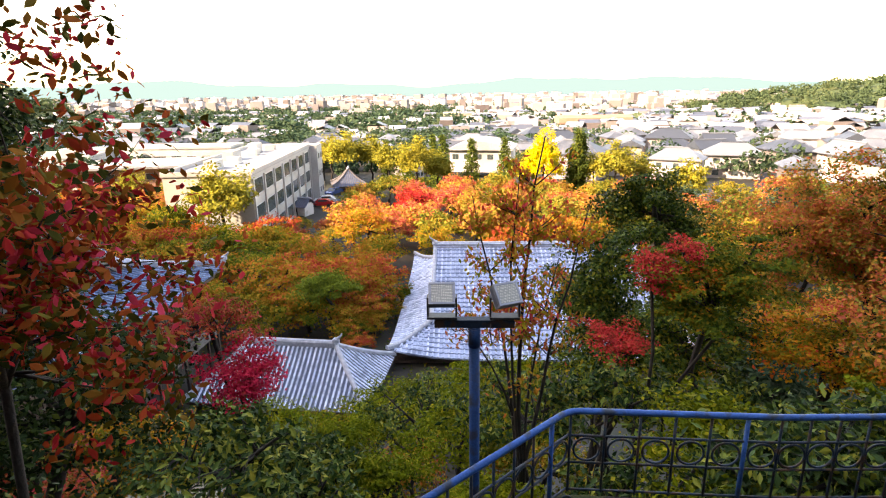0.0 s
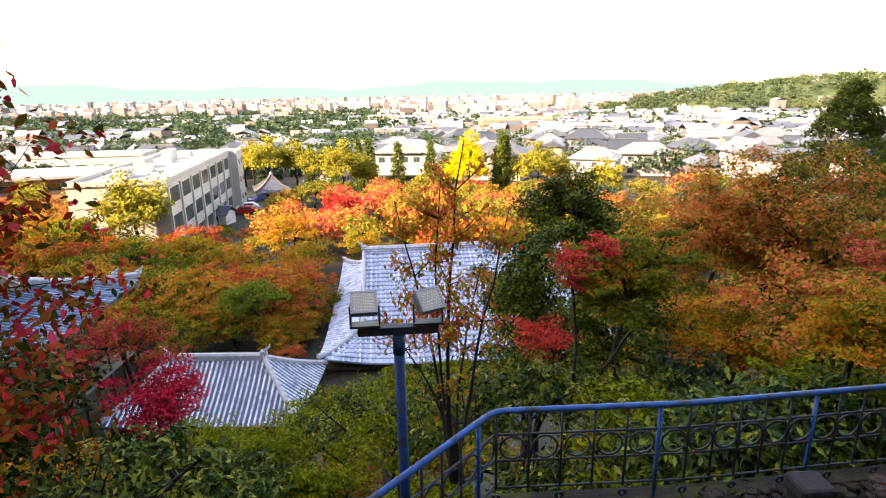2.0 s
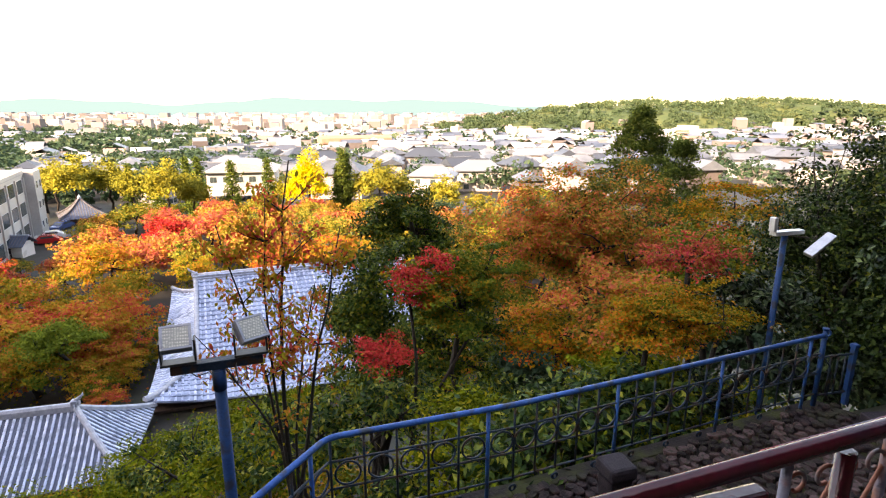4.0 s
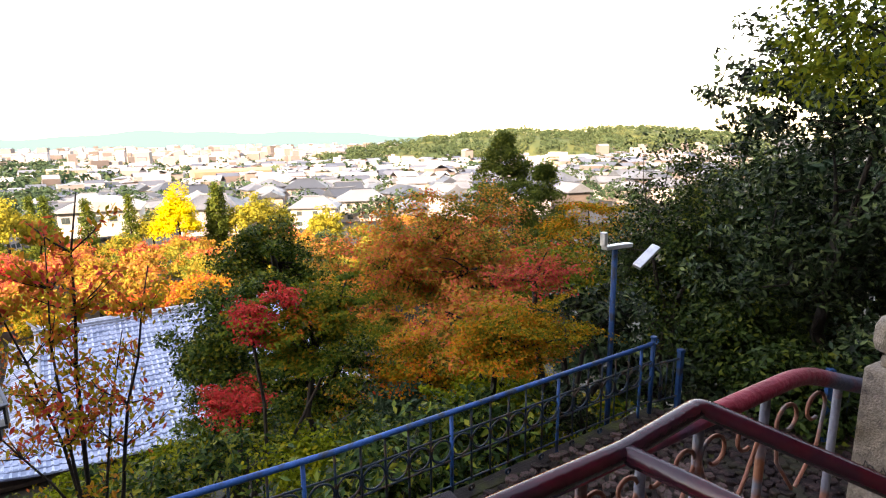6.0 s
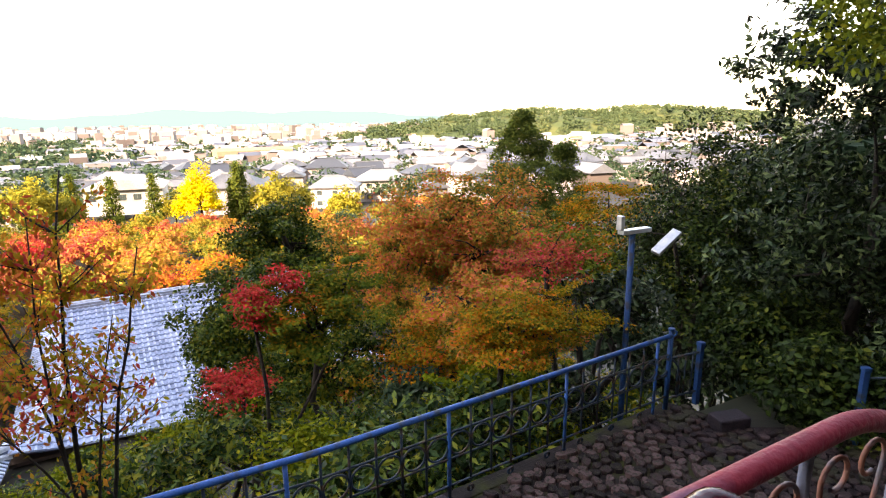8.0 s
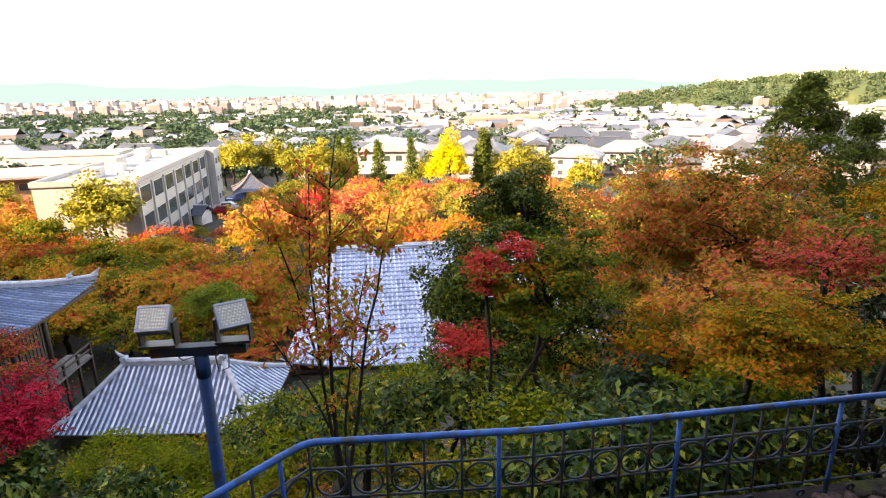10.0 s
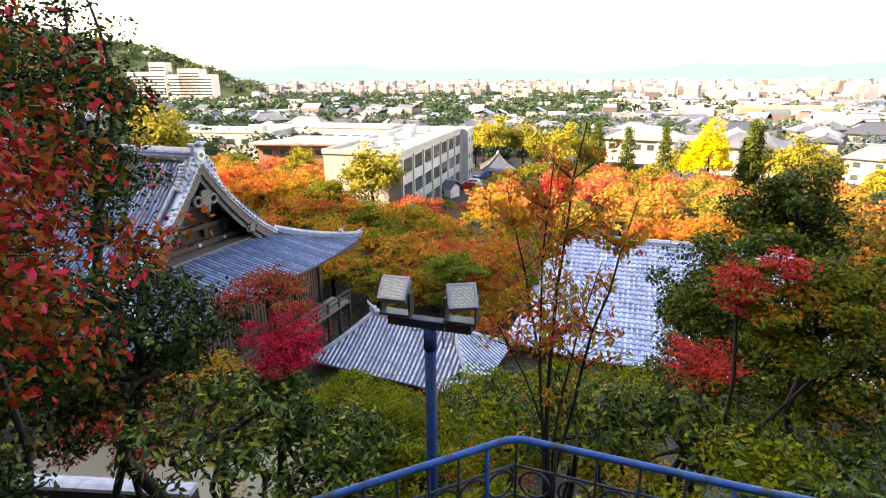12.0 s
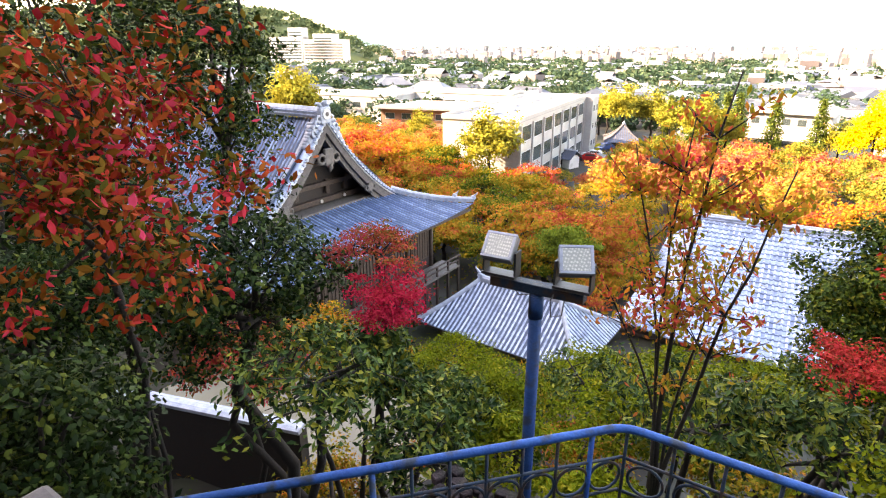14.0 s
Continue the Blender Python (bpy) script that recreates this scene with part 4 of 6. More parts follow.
def hip_gable_roof(name, corner, rz, length, half, rise, verge, foot, lift, walls, label):
    """A large hall whose hips rise to the verges of two small gables; half: the depth from eave to ridge."""
    root = thing(name, corner, label, "hall", rz=rz)
    depth = 2 * half
    run = verge / foot
    tile_rows(root, Matrix(), length, half, rise, run, run, sag=0.03, lift=lift, pitch=0.35, cap=foot, step=0.43, tile=TILE_PALE, courses=True)
    back = Matrix.Translation((length, depth, 0)) @ Matrix.Rotation(math.pi, 4, "Z")
    tile_rows(root, back, length, half, rise, run, run, sag=0.03, lift=lift, pitch=0.84, cap=foot, step=1.0)
    for t in (Matrix.Translation((0, depth, 0)) @ Matrix.Rotation(-math.pi / 2, 4, "Z"), Matrix.Translation((length, 0, 0)) @ Matrix.Rotation(math.pi / 2, 4, "Z")):
        tile_rows(root, t, depth, verge, rise * foot, half * foot, half * foot, sag=0.03, lift=lift, pitch=0.42, step=0.5, courses=True)
    part("ridge", bar_along(bmesh.new(), [(verge - 0.2, half, rise - 0.05), (length - verge + 0.2, half, rise - 0.05)], 0.4, 0.5), RIDGE, root)
    for k in range(2):
        part("ridge_band", bar_along(bmesh.new(), [(verge - 0.2, half, rise + 0.08 + 0.2 * k), (length - verge + 0.2, half, rise + 0.08 + 0.2 * k)], 0.46, 0.06), TILE, root)
    for cx, gx in ((0, verge), (length, length - verge)):
        for cy, gy, in_ in ((0, half * foot, 1), (depth, depth - half * foot, -1)):
            up = []
            for k in range(9):
                t = foot + (1 - foot) * k / 8
                up.append((gx, half - in_ * half * (1 - t), rise * (t - 0.12 * t * (1 - t)) + 0.04))
            part("verge_ridge", bar_along(bmesh.new(), up, 0.3, 0.24), RIDGE, root)
            hip = []
            for k in range(7):
                t = k / 6
                hip.append((cx + (gx - cx) * t, cy + (gy - cy) * t, rise * foot * t + lift * (1 - t) ** 3 + 0.05))
            part("hip_ridge", bar_along(bmesh.new(), hip, 0.3, 0.28), RIDGE, root)
        ornament(root, (gx, half, rise + 0.25), 1.1, 0 if cx else 180)
        gable = bmesh.new()
        x = gx + (0.25 if cx == 0 else -0.25)
        gable.faces.new([gable.verts.new(p) for p in ((x, half * foot, rise * foot - 0.1), (x, depth - half * foot, rise * foot - 0.1), (x, half, rise - 0.15))])
        part("gable_wall", gable, WOOD, root)
    part("soffit", box(bmesh.new(), (0.3, 0.3, -0.3), (length - 0.3, depth - 0.3, -0.1)), WOOD, root)
    part("wall", box(bmesh.new(), (1.6, 1.6, -walls), (length - 1.6, depth - 1.6, -0.3)), PLASTER, root)
    for k in range(9):
        x = 1.6 + (length - 3.2) * k / 8
        part("pillar", box(bmesh.new(), (x - 0.12, 1.5, -walls), (x + 0.12, 1.68, -0.3)), WOOD, root)
    part("lintel", box(bmesh.new(), (1.6, 1.53, -0.9), (length - 1.6, 1.6, -0.6)), WOOD, root)
    # vent at the middle of the slope
    part("vent_tile", tube(bmesh.new(), [(length * 0.2, half * 0.32, rise * 0.31), (length * 0.2, half * 0.32, rise * 0.31 + 0.3), (length * 0.2, half * 0.30, rise * 0.31 + 0.42)], [0.16, 0.14, 0.05], 8), WOOD_GREY, root)
    return root


hip_gable_roof("temple_hall", (-8.08, 32.97, -13.85), 3.9, 22.0, 11.39, 4.73, 2.78, 0.3, 0.8, 2.6, "large temple hall under a broad pale tiled roof")
low_roof = thing("covered_corridor", (-7.0, 28.0, -15.2), "low tiled corridor roof between the halls", "corridor", rz=3.9)
tile_rows(low_roof, Matrix(), 9.0, 2.4, 0.9, 0, 0)
part("wall", box(bmesh.new(), (0.3, 0.6, -1.4), (8.7, 2.3, -0.1)), PLASTER, low_roof)

# ---- hall with the gable ----
hall = thing("gabled_temple_hall", (-19.0, 15.5, -7.75), "old temple hall with a curved gabled tiled roof and carved gable", "temple")
W, RISE, GAB, IN = 18.3, 6.75, 0.34, 5.4  # eave length, ridge height, share of the slope at the gable's foot, its depth
# frame of the hall: x runs away from the gable side (to -x in the world), y along the gable's eave
skirt = Matrix.Rotation(math.pi / 2, 4, "Z")
hh = tile_rows(hall, skirt, W, IN, RISE * 0.16, W * 0.5 * GAB, W * 0.5 * GAB, sag=0.06, lift=0.35, pitch=0.3, tile=TILE_SHADED)
L = 26.0


def slope_z(t):
    return RISE * (t - 0.2 * 4 * t * (1 - t))


front = Matrix.Translation((-L, 0, 0))
tile_rows(hall, front, L, W / 2, RISE, 0, IN / GAB, sag=0.2, lift=0.0, pitch=0.3, cap=GAB, tile=TILE_SHADED)
rear = Matrix.Translation((0, W, 0)) @ Matrix.Rotation(math.pi, 4, "Z")
tile_rows(hall, rear, L, W / 2, RISE, IN / GAB, 0, sag=0.2, lift=0.0, pitch=0.6, cap=GAB, tile=TILE_SHADED)
GX = -IN + 0.55  # the verge stands out from the gable wall
for sgn in (1, -1):
    line = []
    for k in range(13):
        t = GAB * 0.8 + (1.0 - GAB * 0.8) * k / 12
        y = W / 2 - sgn * (W / 2) * (1 - t)
        line.append(Vector((GX, y, slope_z(t))))
    part("verge_tiles", bar_along(bmesh.new(), [p + Vector((-0.2, 0, 0.04)) for p in line], 0.62, 0.2), TILE, hall)
    for k in range(26):
        t = GAB * 0.8 + (1.0 - GAB * 0.8) * k / 26
        y = W / 2 - sgn * (W / 2) * (1 - t)
        part("verge_end_tile", tube(bmesh.new(), [(GX + 0.02, y, slope_z(t) + 0.12), (GX + 0.2, y, slope_z(t) + 0.1)], 0.1, 8), RIDGE, hall)
    part("verge_ridge", bar_along(bmesh.new(), [p + Vector((-0.75, 0, 0.08)) for p in line], 0.3, 0.34), RIDGE, hall)
    for name, dz, dx, w, hgt, mat in (("bargeboard", -0.72, -0.04, 0.14, 0.6, WOOD_BROWN), ("white_edge", -0.12, 0.02, 0.10, 0.1, PLASTER), ("inner_bargeboard", -1.15, -0.2, 0.12, 0.42, WOOD_GREY)):
        part(name, bar_along(bmesh.new(), [p + Vector((dx, 0, dz)) for p in line], w, hgt), mat, hall)
    hip = []
    for k in range(10):
        t = k / 9 * GAB
        y0 = W / 2 - sgn * (W / 2) * (1 - t)
        hip.append((-IN * t / GAB * 0.92, y0, slope_z(t) + 0.3 * (1 - t / GAB) ** 2 + 0.12))
    part("hip_ridge", bar_along(bmesh.new(), hip, 0.34, 0.34), RIDGE, hall)
    ornament(hall, (hip[0][0] - 0.1, hip[0][1], hip[0][2] + 0.2), 0.8, 0)
    ornament(hall, (hip[2][0] - 0.1, hip[2][1], hip[2][2] + 0.35), 0.7, 0)
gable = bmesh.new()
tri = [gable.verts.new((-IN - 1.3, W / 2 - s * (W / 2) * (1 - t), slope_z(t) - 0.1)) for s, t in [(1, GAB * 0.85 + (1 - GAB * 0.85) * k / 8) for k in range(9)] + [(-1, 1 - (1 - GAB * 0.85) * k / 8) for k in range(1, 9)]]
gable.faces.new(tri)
part("gable_wall", gable, WOOD_SHADED, hall)
gw = W / 2 * (1 - GAB)
part("gable_sill", box(bmesh.new(), (-IN - 1.3, W / 2 - gw * 1.05, RISE * 0.16 - 0.05), (-IN + 0.05, W / 2 + gw * 1.05, RISE * 0.16 + 0.12), bevel=0.03), WOOD_GREY, hall)
for z, w, th in ((RISE * 0.19, gw * 0.98, 0.34), (RISE * 0.35, gw * 0.6, 0.30), (RISE * 0.55, gw * 0.36, 0.26)):
    part("tie_beam", box(bmesh.new(), (-IN - 1.25, W / 2 - w, z), (-IN - 0.95, W / 2 + w, z + th), bevel=0.03), WOOD, hall)
for y in (-0.5, -0.22, 0.22, 0.5):
    part("strut", box(bmesh.new(), (-IN - 1.23, W / 2 + gw * y - 0.16, RISE * 0.27), (-IN - 0.99, W / 2 + gw * y + 0.16, RISE * 0.41), bevel=0.05), WOOD, hall)
for y, z, k in ((0, 0.68, 1.7), (-0.6, 0.30, 1.0), (0.6, 0.30, 1.0)):
    bm = bmesh.new()
    t = Matrix.Translation((-IN + 0.62, W / 2 + gw * y, RISE * z)) @ Matrix.Diagonal((k, k, k, 1))
    box(bm, (-0.06, -0.2, -0.3), (0.06, 0.2, 0.3), t, 0.05)
    for a in (-0.34, 0.34):
        tube(bm, [t @ Vector((0, a + 0.16 * math.cos(q), -0.05 + 0.16 * math.sin(q))) for q in (k2 * 0.7 for k2 in range(10))], 0.06 * k, 6)
    tube(bm, [t @ Vector(p) for p in ((0, 0, -0.25), (0, 0.06, -0.42), (0, 0, -0.55))], [0.12 * k, 0.1 * k, 0.03 * k], 6)
    part("gable_pendant", bm, WOOD_GREY, hall, "carved silvered pendant")
for y in (-0.45, 0.1, 0.45):
    part("metal_boss", tube(bmesh.new(), [(-IN - 0.95, W / 2 + gw * y, RISE * 0.215), (-IN - 0.86, W / 2 + gw * y, RISE * 0.215)], 0.11, 10), ALU, hall)
rt = Vector((GX - 0.2, W / 2, RISE + 0.1))
part("ridge", bar_along(bmesh.new(), [rt, rt + Vector((-L + 6, 0, 0))], 0.5, 0.62), RIDGE, hall)
for k in range(2):
    part("ridge_band", bar_along(bmesh.new(), [rt + Vector((0.02, 0, 0.14 + 0.2 * k)), rt + Vector((-L + 6, 0, 0.14 + 0.2 * k))], 0.6, 0.06), TILE, hall)
crest_at = Vector((GX + 0.1, W / 2, RISE + 0.35))
bm = box(bmesh.new(), crest_at + Vector((-0.3, -0.42, -0.55)), crest_at + Vector((0.02, 0.42, 0.42)), bevel=0.08)
for sgn in (1, -1):
    # wings of curled tile either side, and a pair of horns
    for k in range(4):
        c = crest_at + Vector((-0.1, sgn * (0.5 + 0.16 * k), -0.25 - 0.26 * k))
        part("curl", tube(bmesh.new(), [c + Vector((0, 0.17 * math.cos(q), 0.17 * math.sin(q))) for q in (j * 0.6 for j in range(10))], 0.07, 6), RIDGE, hall)
    part("horn", tube(bmesh.new(), [crest_at + Vector(p) for p in ((-0.15, sgn * 0.2, 0.38), (-0.12, sgn * 0.42, 0.62), (-0.1, sgn * 0.62, 0.66), (-0.1, sgn * 0.74, 0.58))], [0.12, 0.1, 0.07, 0.03], 7), RIDGE, hall)
tube(bm, [crest_at + Vector(p) for p in ((-0.5, 0, 0.35), (-0.1, 0, 0.62), (0.25, 0, 0.68))], [0.17, 0.15, 0.13], 9)
part("ridge_end", bm, RIDGE, hall, "carved end tile with curled wings")
disc = part("ridge_face", tube(bmesh.new(), [crest_at + Vector((0.0, 0, 0)), crest_at + Vector((0.1, 0, 0))], 0.3, 18), PLASTER, hall, "pale round crest")
part("crest_mark", tube(bmesh.new(), [crest_at + Vector((0.1, 0, 0)), crest_at + Vector((0.13, 0, 0))], 0.13, 12), WOOD_GREY, disc)
for sgn in (1, -1):
    # stacked round end tiles of the descending ridges beside the crest
    for k in range(4):
        c = Vector((GX - 0.55, W / 2 + sgn * (0.85 + 0.18 * k), RISE - 0.35 - 0.36 * k))
        part("stack_tile", tube(tube(bmesh.new(), [c, c + Vector((0.5, 0, 0.0))], 0.17, 10), [c + Vector((0, 0, 0.2)), c + Vector((0.44, 0, 0.2))], 0.1, 8), RIDGE, hall)
part("eave_board", box(bmesh.new(), (-0.25, 0.2, -0.2), (-0.1, W - 0.2, -0.06)), WOOD, hall)
part("soffit", box(bmesh.new(), (-L, 0.2, -0.3), (-0.25, W - 0.2, -0.21)), WOOD, hall)
part("wall", box(bmesh.new(), (-L + 1, 2.2, -4.6), (-2.3, W - 2.2, -0.3)), WOOD_SHADED, hall)
for k in range(6):
    y = 2.2 + (W - 4.4) * k / 5
    part("pillar", tube(bmesh.new(), [(-2.25, y, -4.6), (-2.25, y, -0.3)], 0.16, 10), WOOD, hall)
for k in range(5):
    y0, y1 = 2.2 + (W - 4.4) * k / 5 + 0.35, 2.2 + (W - 4.4) * (k + 1) / 5 - 0.35
    panel = part("lattice_window", box(bmesh.new(), (-2.28, y0, -3.4), (-2.2, y1, -1.3)), WOOD, hall)
    for j in range(7):
        y = y0 + (y1 - y0) * (j + 0.5) / 7
        part("slat", box(bmesh.new(), (-2.2, y - 0.04, -3.3), (-2.15, y + 0.04, -1.4)), WOOD, panel)
part("veranda", box(bmesh.new(), (-2.2, 0.9, -4.35), (-0.6, W - 0.9, -4.2)), WOOD_GREY, hall)
for k in range(13):
    y = 1.0 + (W - 2.0) * k / 12
    part("veranda_post", box(bmesh.new(), (-0.72, y - 0.06, -4.2), (-0.6, y + 0.06, -3.45)), WOOD, hall)
    part("veranda_leg", box(bmesh.new(), (-0.75, y - 0.08, -7.2), (-0.6, y + 0.08, -4.35)), WOOD, hall)
for z in (-3.5, -3.85):
    part("veranda_rail", box(bmesh.new(), (-0.71, 0.9, z), (-0.61, W - 0.9, z + 0.08)), WOOD, hall)

# ---- courtyard and its wall below the terrace ----
yard = structure(box_part("courtyard", (-24, 12.2, -14.6), (-8.5, 20.5, -12.7), SAND), "pale raked sand court below the slope", "ground")
garden_wall = thing("garden_wall", (-21.4, 9.35, -14.1), "plastered garden wall, darkened for shade, with a pale tiled cap", "wall", rz=17)
# this wall's dark colour stands in for the shade of the trees around
part("wall", box(bmesh.new(), (0, -0.25, 0), (8.6, 0.25, 4.0)), WOOD_SHADED, garden_wall)
part("cap", bar_along(bmesh.new(), [(0, 0, 4.0), (3, 0, 4.0), (6, 0, 4.0), (8.6, 0, 4.0)], 0.6, 0.2), RIDGE, garden_wall)


# ---- apartment block, school, pavilion and the yard with cars ----
def windows(root, origin, right, count, floors, w, h, sx, sz, start, sill, split=2):
    """Rows of windows on one wall; each has a frame and its panes."""
    r = Vector(right).normalized()
    nrm = Vector((r.y, -r.x, 0))
    for f in range(floors):
        for c in range(count):
            o = Vector(origin) + r * (start + c * sx) + Vector((0, 0, sill + f * sz))
            m = Matrix((( r.x, -nrm.x, 0, o.x), (r.y, -nrm.y, 0, o.y), (0, 0, 1, o.z), (0, 0, 0, 1)))
            fr = bmesh.new()
            for lo, hi in (((0, -0.06, 0), (w, 0.04, 0.07)), ((0, -0.06, h - 0.07), (w, 0.04, h)), ((0, -0.06, 0.07), (0.07, 0.04, h - 0.07)), ((w - 0.07, -0.06, 0.07), (w, 0.04, h - 0.07))):
                box(fr, lo, hi, m)
            win = part("window", fr, ALU, root)
            for k in range(split):
                part("pane", box(bmesh.new(), (0.07 + (w - 0.14) * k / split + 0.015, -0.02, 0.08), (0.07 + (w - 0.14) * (k + 1) / split - 0.015, 0.0, h - 0.08), m), GLASS_DARK, win)


def block(name, at, rz, size, label, wall, roof=None, parapet=0.5):
    """A flat-roofed building; at: the front left corner of its foot, front along x."""
    w, d, h = size
    b = thing(name, at, label, "building", rz=rz)
    part("wall", box(bmesh.new(), (0, 0, 0), (w, d, h)), wall, b)
    part("roof", box(bmesh.new(), (-0.15, -0.15, h), (w + 0.15, d + 0.15, h + 0.12)), roof or ROOF_FLAT, b)
    p = bmesh.new()
    for lo, hi in (((-0.15, -0.15, h + 0.12), (w + 0.15, 0.1, h + 0.12 + parapet)), ((-0.15, d - 0.1, h + 0.12), (w + 0.15, d + 0.15, h + 0.12 + parapet)),
                   ((-0.15, 0.1, h + 0.12), (0.1, d - 0.1, h + 0.12 + parapet)), ((w - 0.1, 0.1, h + 0.12), (w + 0.15, d - 0.1, h + 0.12 + parapet))):
        box(p, lo, hi)
    part("parapet", p, wall, b)
    return b


flats = block("apartment_block", (-31.7, 66.5, -17.4), 97.6, (36.5, 11.0, 11.0), "three-storey off-white apartment block with large dark windows", WALL_WHITE)
windows(flats, (0, 0, 0), (1, 0, 0), 7, 3, 3.9, 2.1, 5.1, 3.4, 0.9, 1.5, 4)
for k in range(8):
    part("pier", box(bmesh.new(), (0.1 + 5.1 * k, -0.22, 0), (0.5 + 5.1 * k, 0, 10.6)), WALL_WHITE, flats)
part("stair_tower", box(bmesh.new(), (36.6, -1.4, 0), (41.5, 9.6, 11.3)), WALL_WHITE, flats)
windows(flats, (36.6, -1.4, 0), (1, 0, 0), 2, 3, 1.1, 1.2, 2.4, 3.2, 0.8, 2.2, 1)
for x, y, w, h in ((5, 6, 3, 1.2), (11, 5, 1.8, 1.0), (15, 7, 4, 1.4), (22, 5.5, 2, 1.0), (26, 6.5, 3, 1.6), (31, 5, 1.6, 0.9)):
    part("roof_unit", box(bmesh.new(), (x, y, 11.12), (x + w, y + 1.6, 11.12 + h), bevel=0.04), WALL_WHITE, flats)

school = block("school_building", (-100, 128, -18), 6, (34, 9, 8.6), "long two-storey white school building", WALL_WHITE)
windows(school, (0, 0, 0), (1, 0, 0), 9, 2, 2.6, 1.5, 3.7, 3.7, 0.8, 1.8)
annex = block("school_building", (-86, 104, -18), 16, (26, 14, 7.4), "low white annex with a red-brown wall and deep flat eaves", WALL_BRICK, parapet=0.04)
part("eave", box(bmesh.new(), (-1.5, -1.5, 7.0), (27.5, 15.5, 7.45)), ROOF_FLAT, annex)
windows(annex, (0, 0, 0), (1, 0, 0), 6, 2, 2.4, 1.4, 4.1, 3.2, 1.0, 1.4)
wing = block("school_building", (-122, 112, -18), 10, (30, 12, 8.0), "white flat-roofed school wing", WALL_WHITE)
windows(wing, (0, 0, 0), (1, 0, 0), 7, 2, 2.4, 1.4, 4.1, 3.6, 1.0, 1.6)
for x, y, s in ((4, 4, 2.2), (12, 6, 1.6), (21, 5, 2.6)):
    part("roof_unit", box(bmesh.new(), (x, y, 8.12), (x + s * 1.5, y + s, 8.12 + s * 0.6), bevel=0.04), WALL_WHITE, wing)

pav = thing("pavilion", (-33.4, 117.5, -17.9), "small square pavilion with a grey pyramid roof", "pavilion")
ROOF_WARM = surface("warm grey roof tile", (0.055, 0.05, 0.055), (0.12, 0.11, 0.115), scale=3, rough=(0.5, 0.75), bump=0.2)
for k in range(4):
    turn = Matrix.Rotation(math.pi / 2 * k + radians(20), 4, "Z")
    tile_rows(pav, turn @ Matrix.Translation((-3.7, -3.7, 2.2)), 7.4, 3.7, 3.3, 3.7, 3.7, sag=0.12, lift=0.25, pitch=0.4, step=0.6, tile=ROOF_WARM)
    pts = [turn @ Vector((-3.7 + 3.7 * q / 6, -3.7 + 3.7 * q / 6, 2.2 + 3.3 * (q / 6 - 0.48 * (q / 6) * (1 - q / 6)) + 0.25 * (1 - q / 6) ** 2)) for q in range(7)]
    part("hip_ridge", bar_along(bmesh.new(), pts, 0.3, 0.22), ROOF_WARM, pav)
    part("eave_board", box(bmesh.new(), (-3.6, -3.6, 2.05), (3.6, -3.45, 2.2), turn), WOOD, pav)
    part("lintel", box(bmesh.new(), (-2.5, -2.6, 1.55), (2.5, -2.45, 1.8), turn), WOOD_GREY, pav)
part("finial", tube(bmesh.new(), [(0, 0, 5.35), (0, 0, 5.7), (0, 0, 6.1)], [0.4, 0.28, 0.05], 8), RIDGE, pav)
part("wall", box(bmesh.new(), (-2.4, -2.4, 0), (2.4, 2.4, 2.15), Matrix.Rotation(radians(20), 4, "Z")), WOOD, pav)
for sx in (-1, 1):
    for sy in (-1, 1):
        part("pillar", box(bmesh.new(), (sx * 2.5 - 0.12, sy * 2.5 - 0.12, 0), (sx * 2.5 + 0.12, sy * 2.5 + 0.12, 2.1), Matrix.Rotation(radians(20), 4, "Z")), WOOD_GREY, pav)

structure(box_part("road", (-44, 84, -17.6), (-28.5, 113, -16.95), ASPHALT), "asphalt yard beside the apartment block", "road")
hut = thing("gate_hut", (-36.6, 89.0, -16.95), "small white hut with a grey gabled roof", "hut", rz=-12)
part("wall", box(bmesh.new(), (0, 0, 0), (3.6, 2.8, 2.2)), PLASTER, hut)
part("gable", box(bmesh.new(), (0.1, 0.3, 2.2), (3.5, 2.5, 2.5)), PLASTER, hut)
for k, t in enumerate((Matrix.Translation((-0.4, -0.5, 2.1)), Matrix.Translation((4.0, 3.3, 2.1)) @ Matrix.Rotation(math.pi, 4, "Z"))):
    tile_rows(hut, t, 4.4, 1.9, 1.25, 0, 0, sag=0.03, pitch=0.4, step=0.5, tile=ROOF_WARM)
part("door", box(bmesh.new(), (1.3, -0.05, 0), (2.2, 0.0, 1.9)), WOOD, hut)
part("ridge", bar_along(bmesh.new(), [(-0.4, 1.4, 3.3), (4.0, 1.4, 3.3)], 0.25, 0.2), RIDGE, hut)


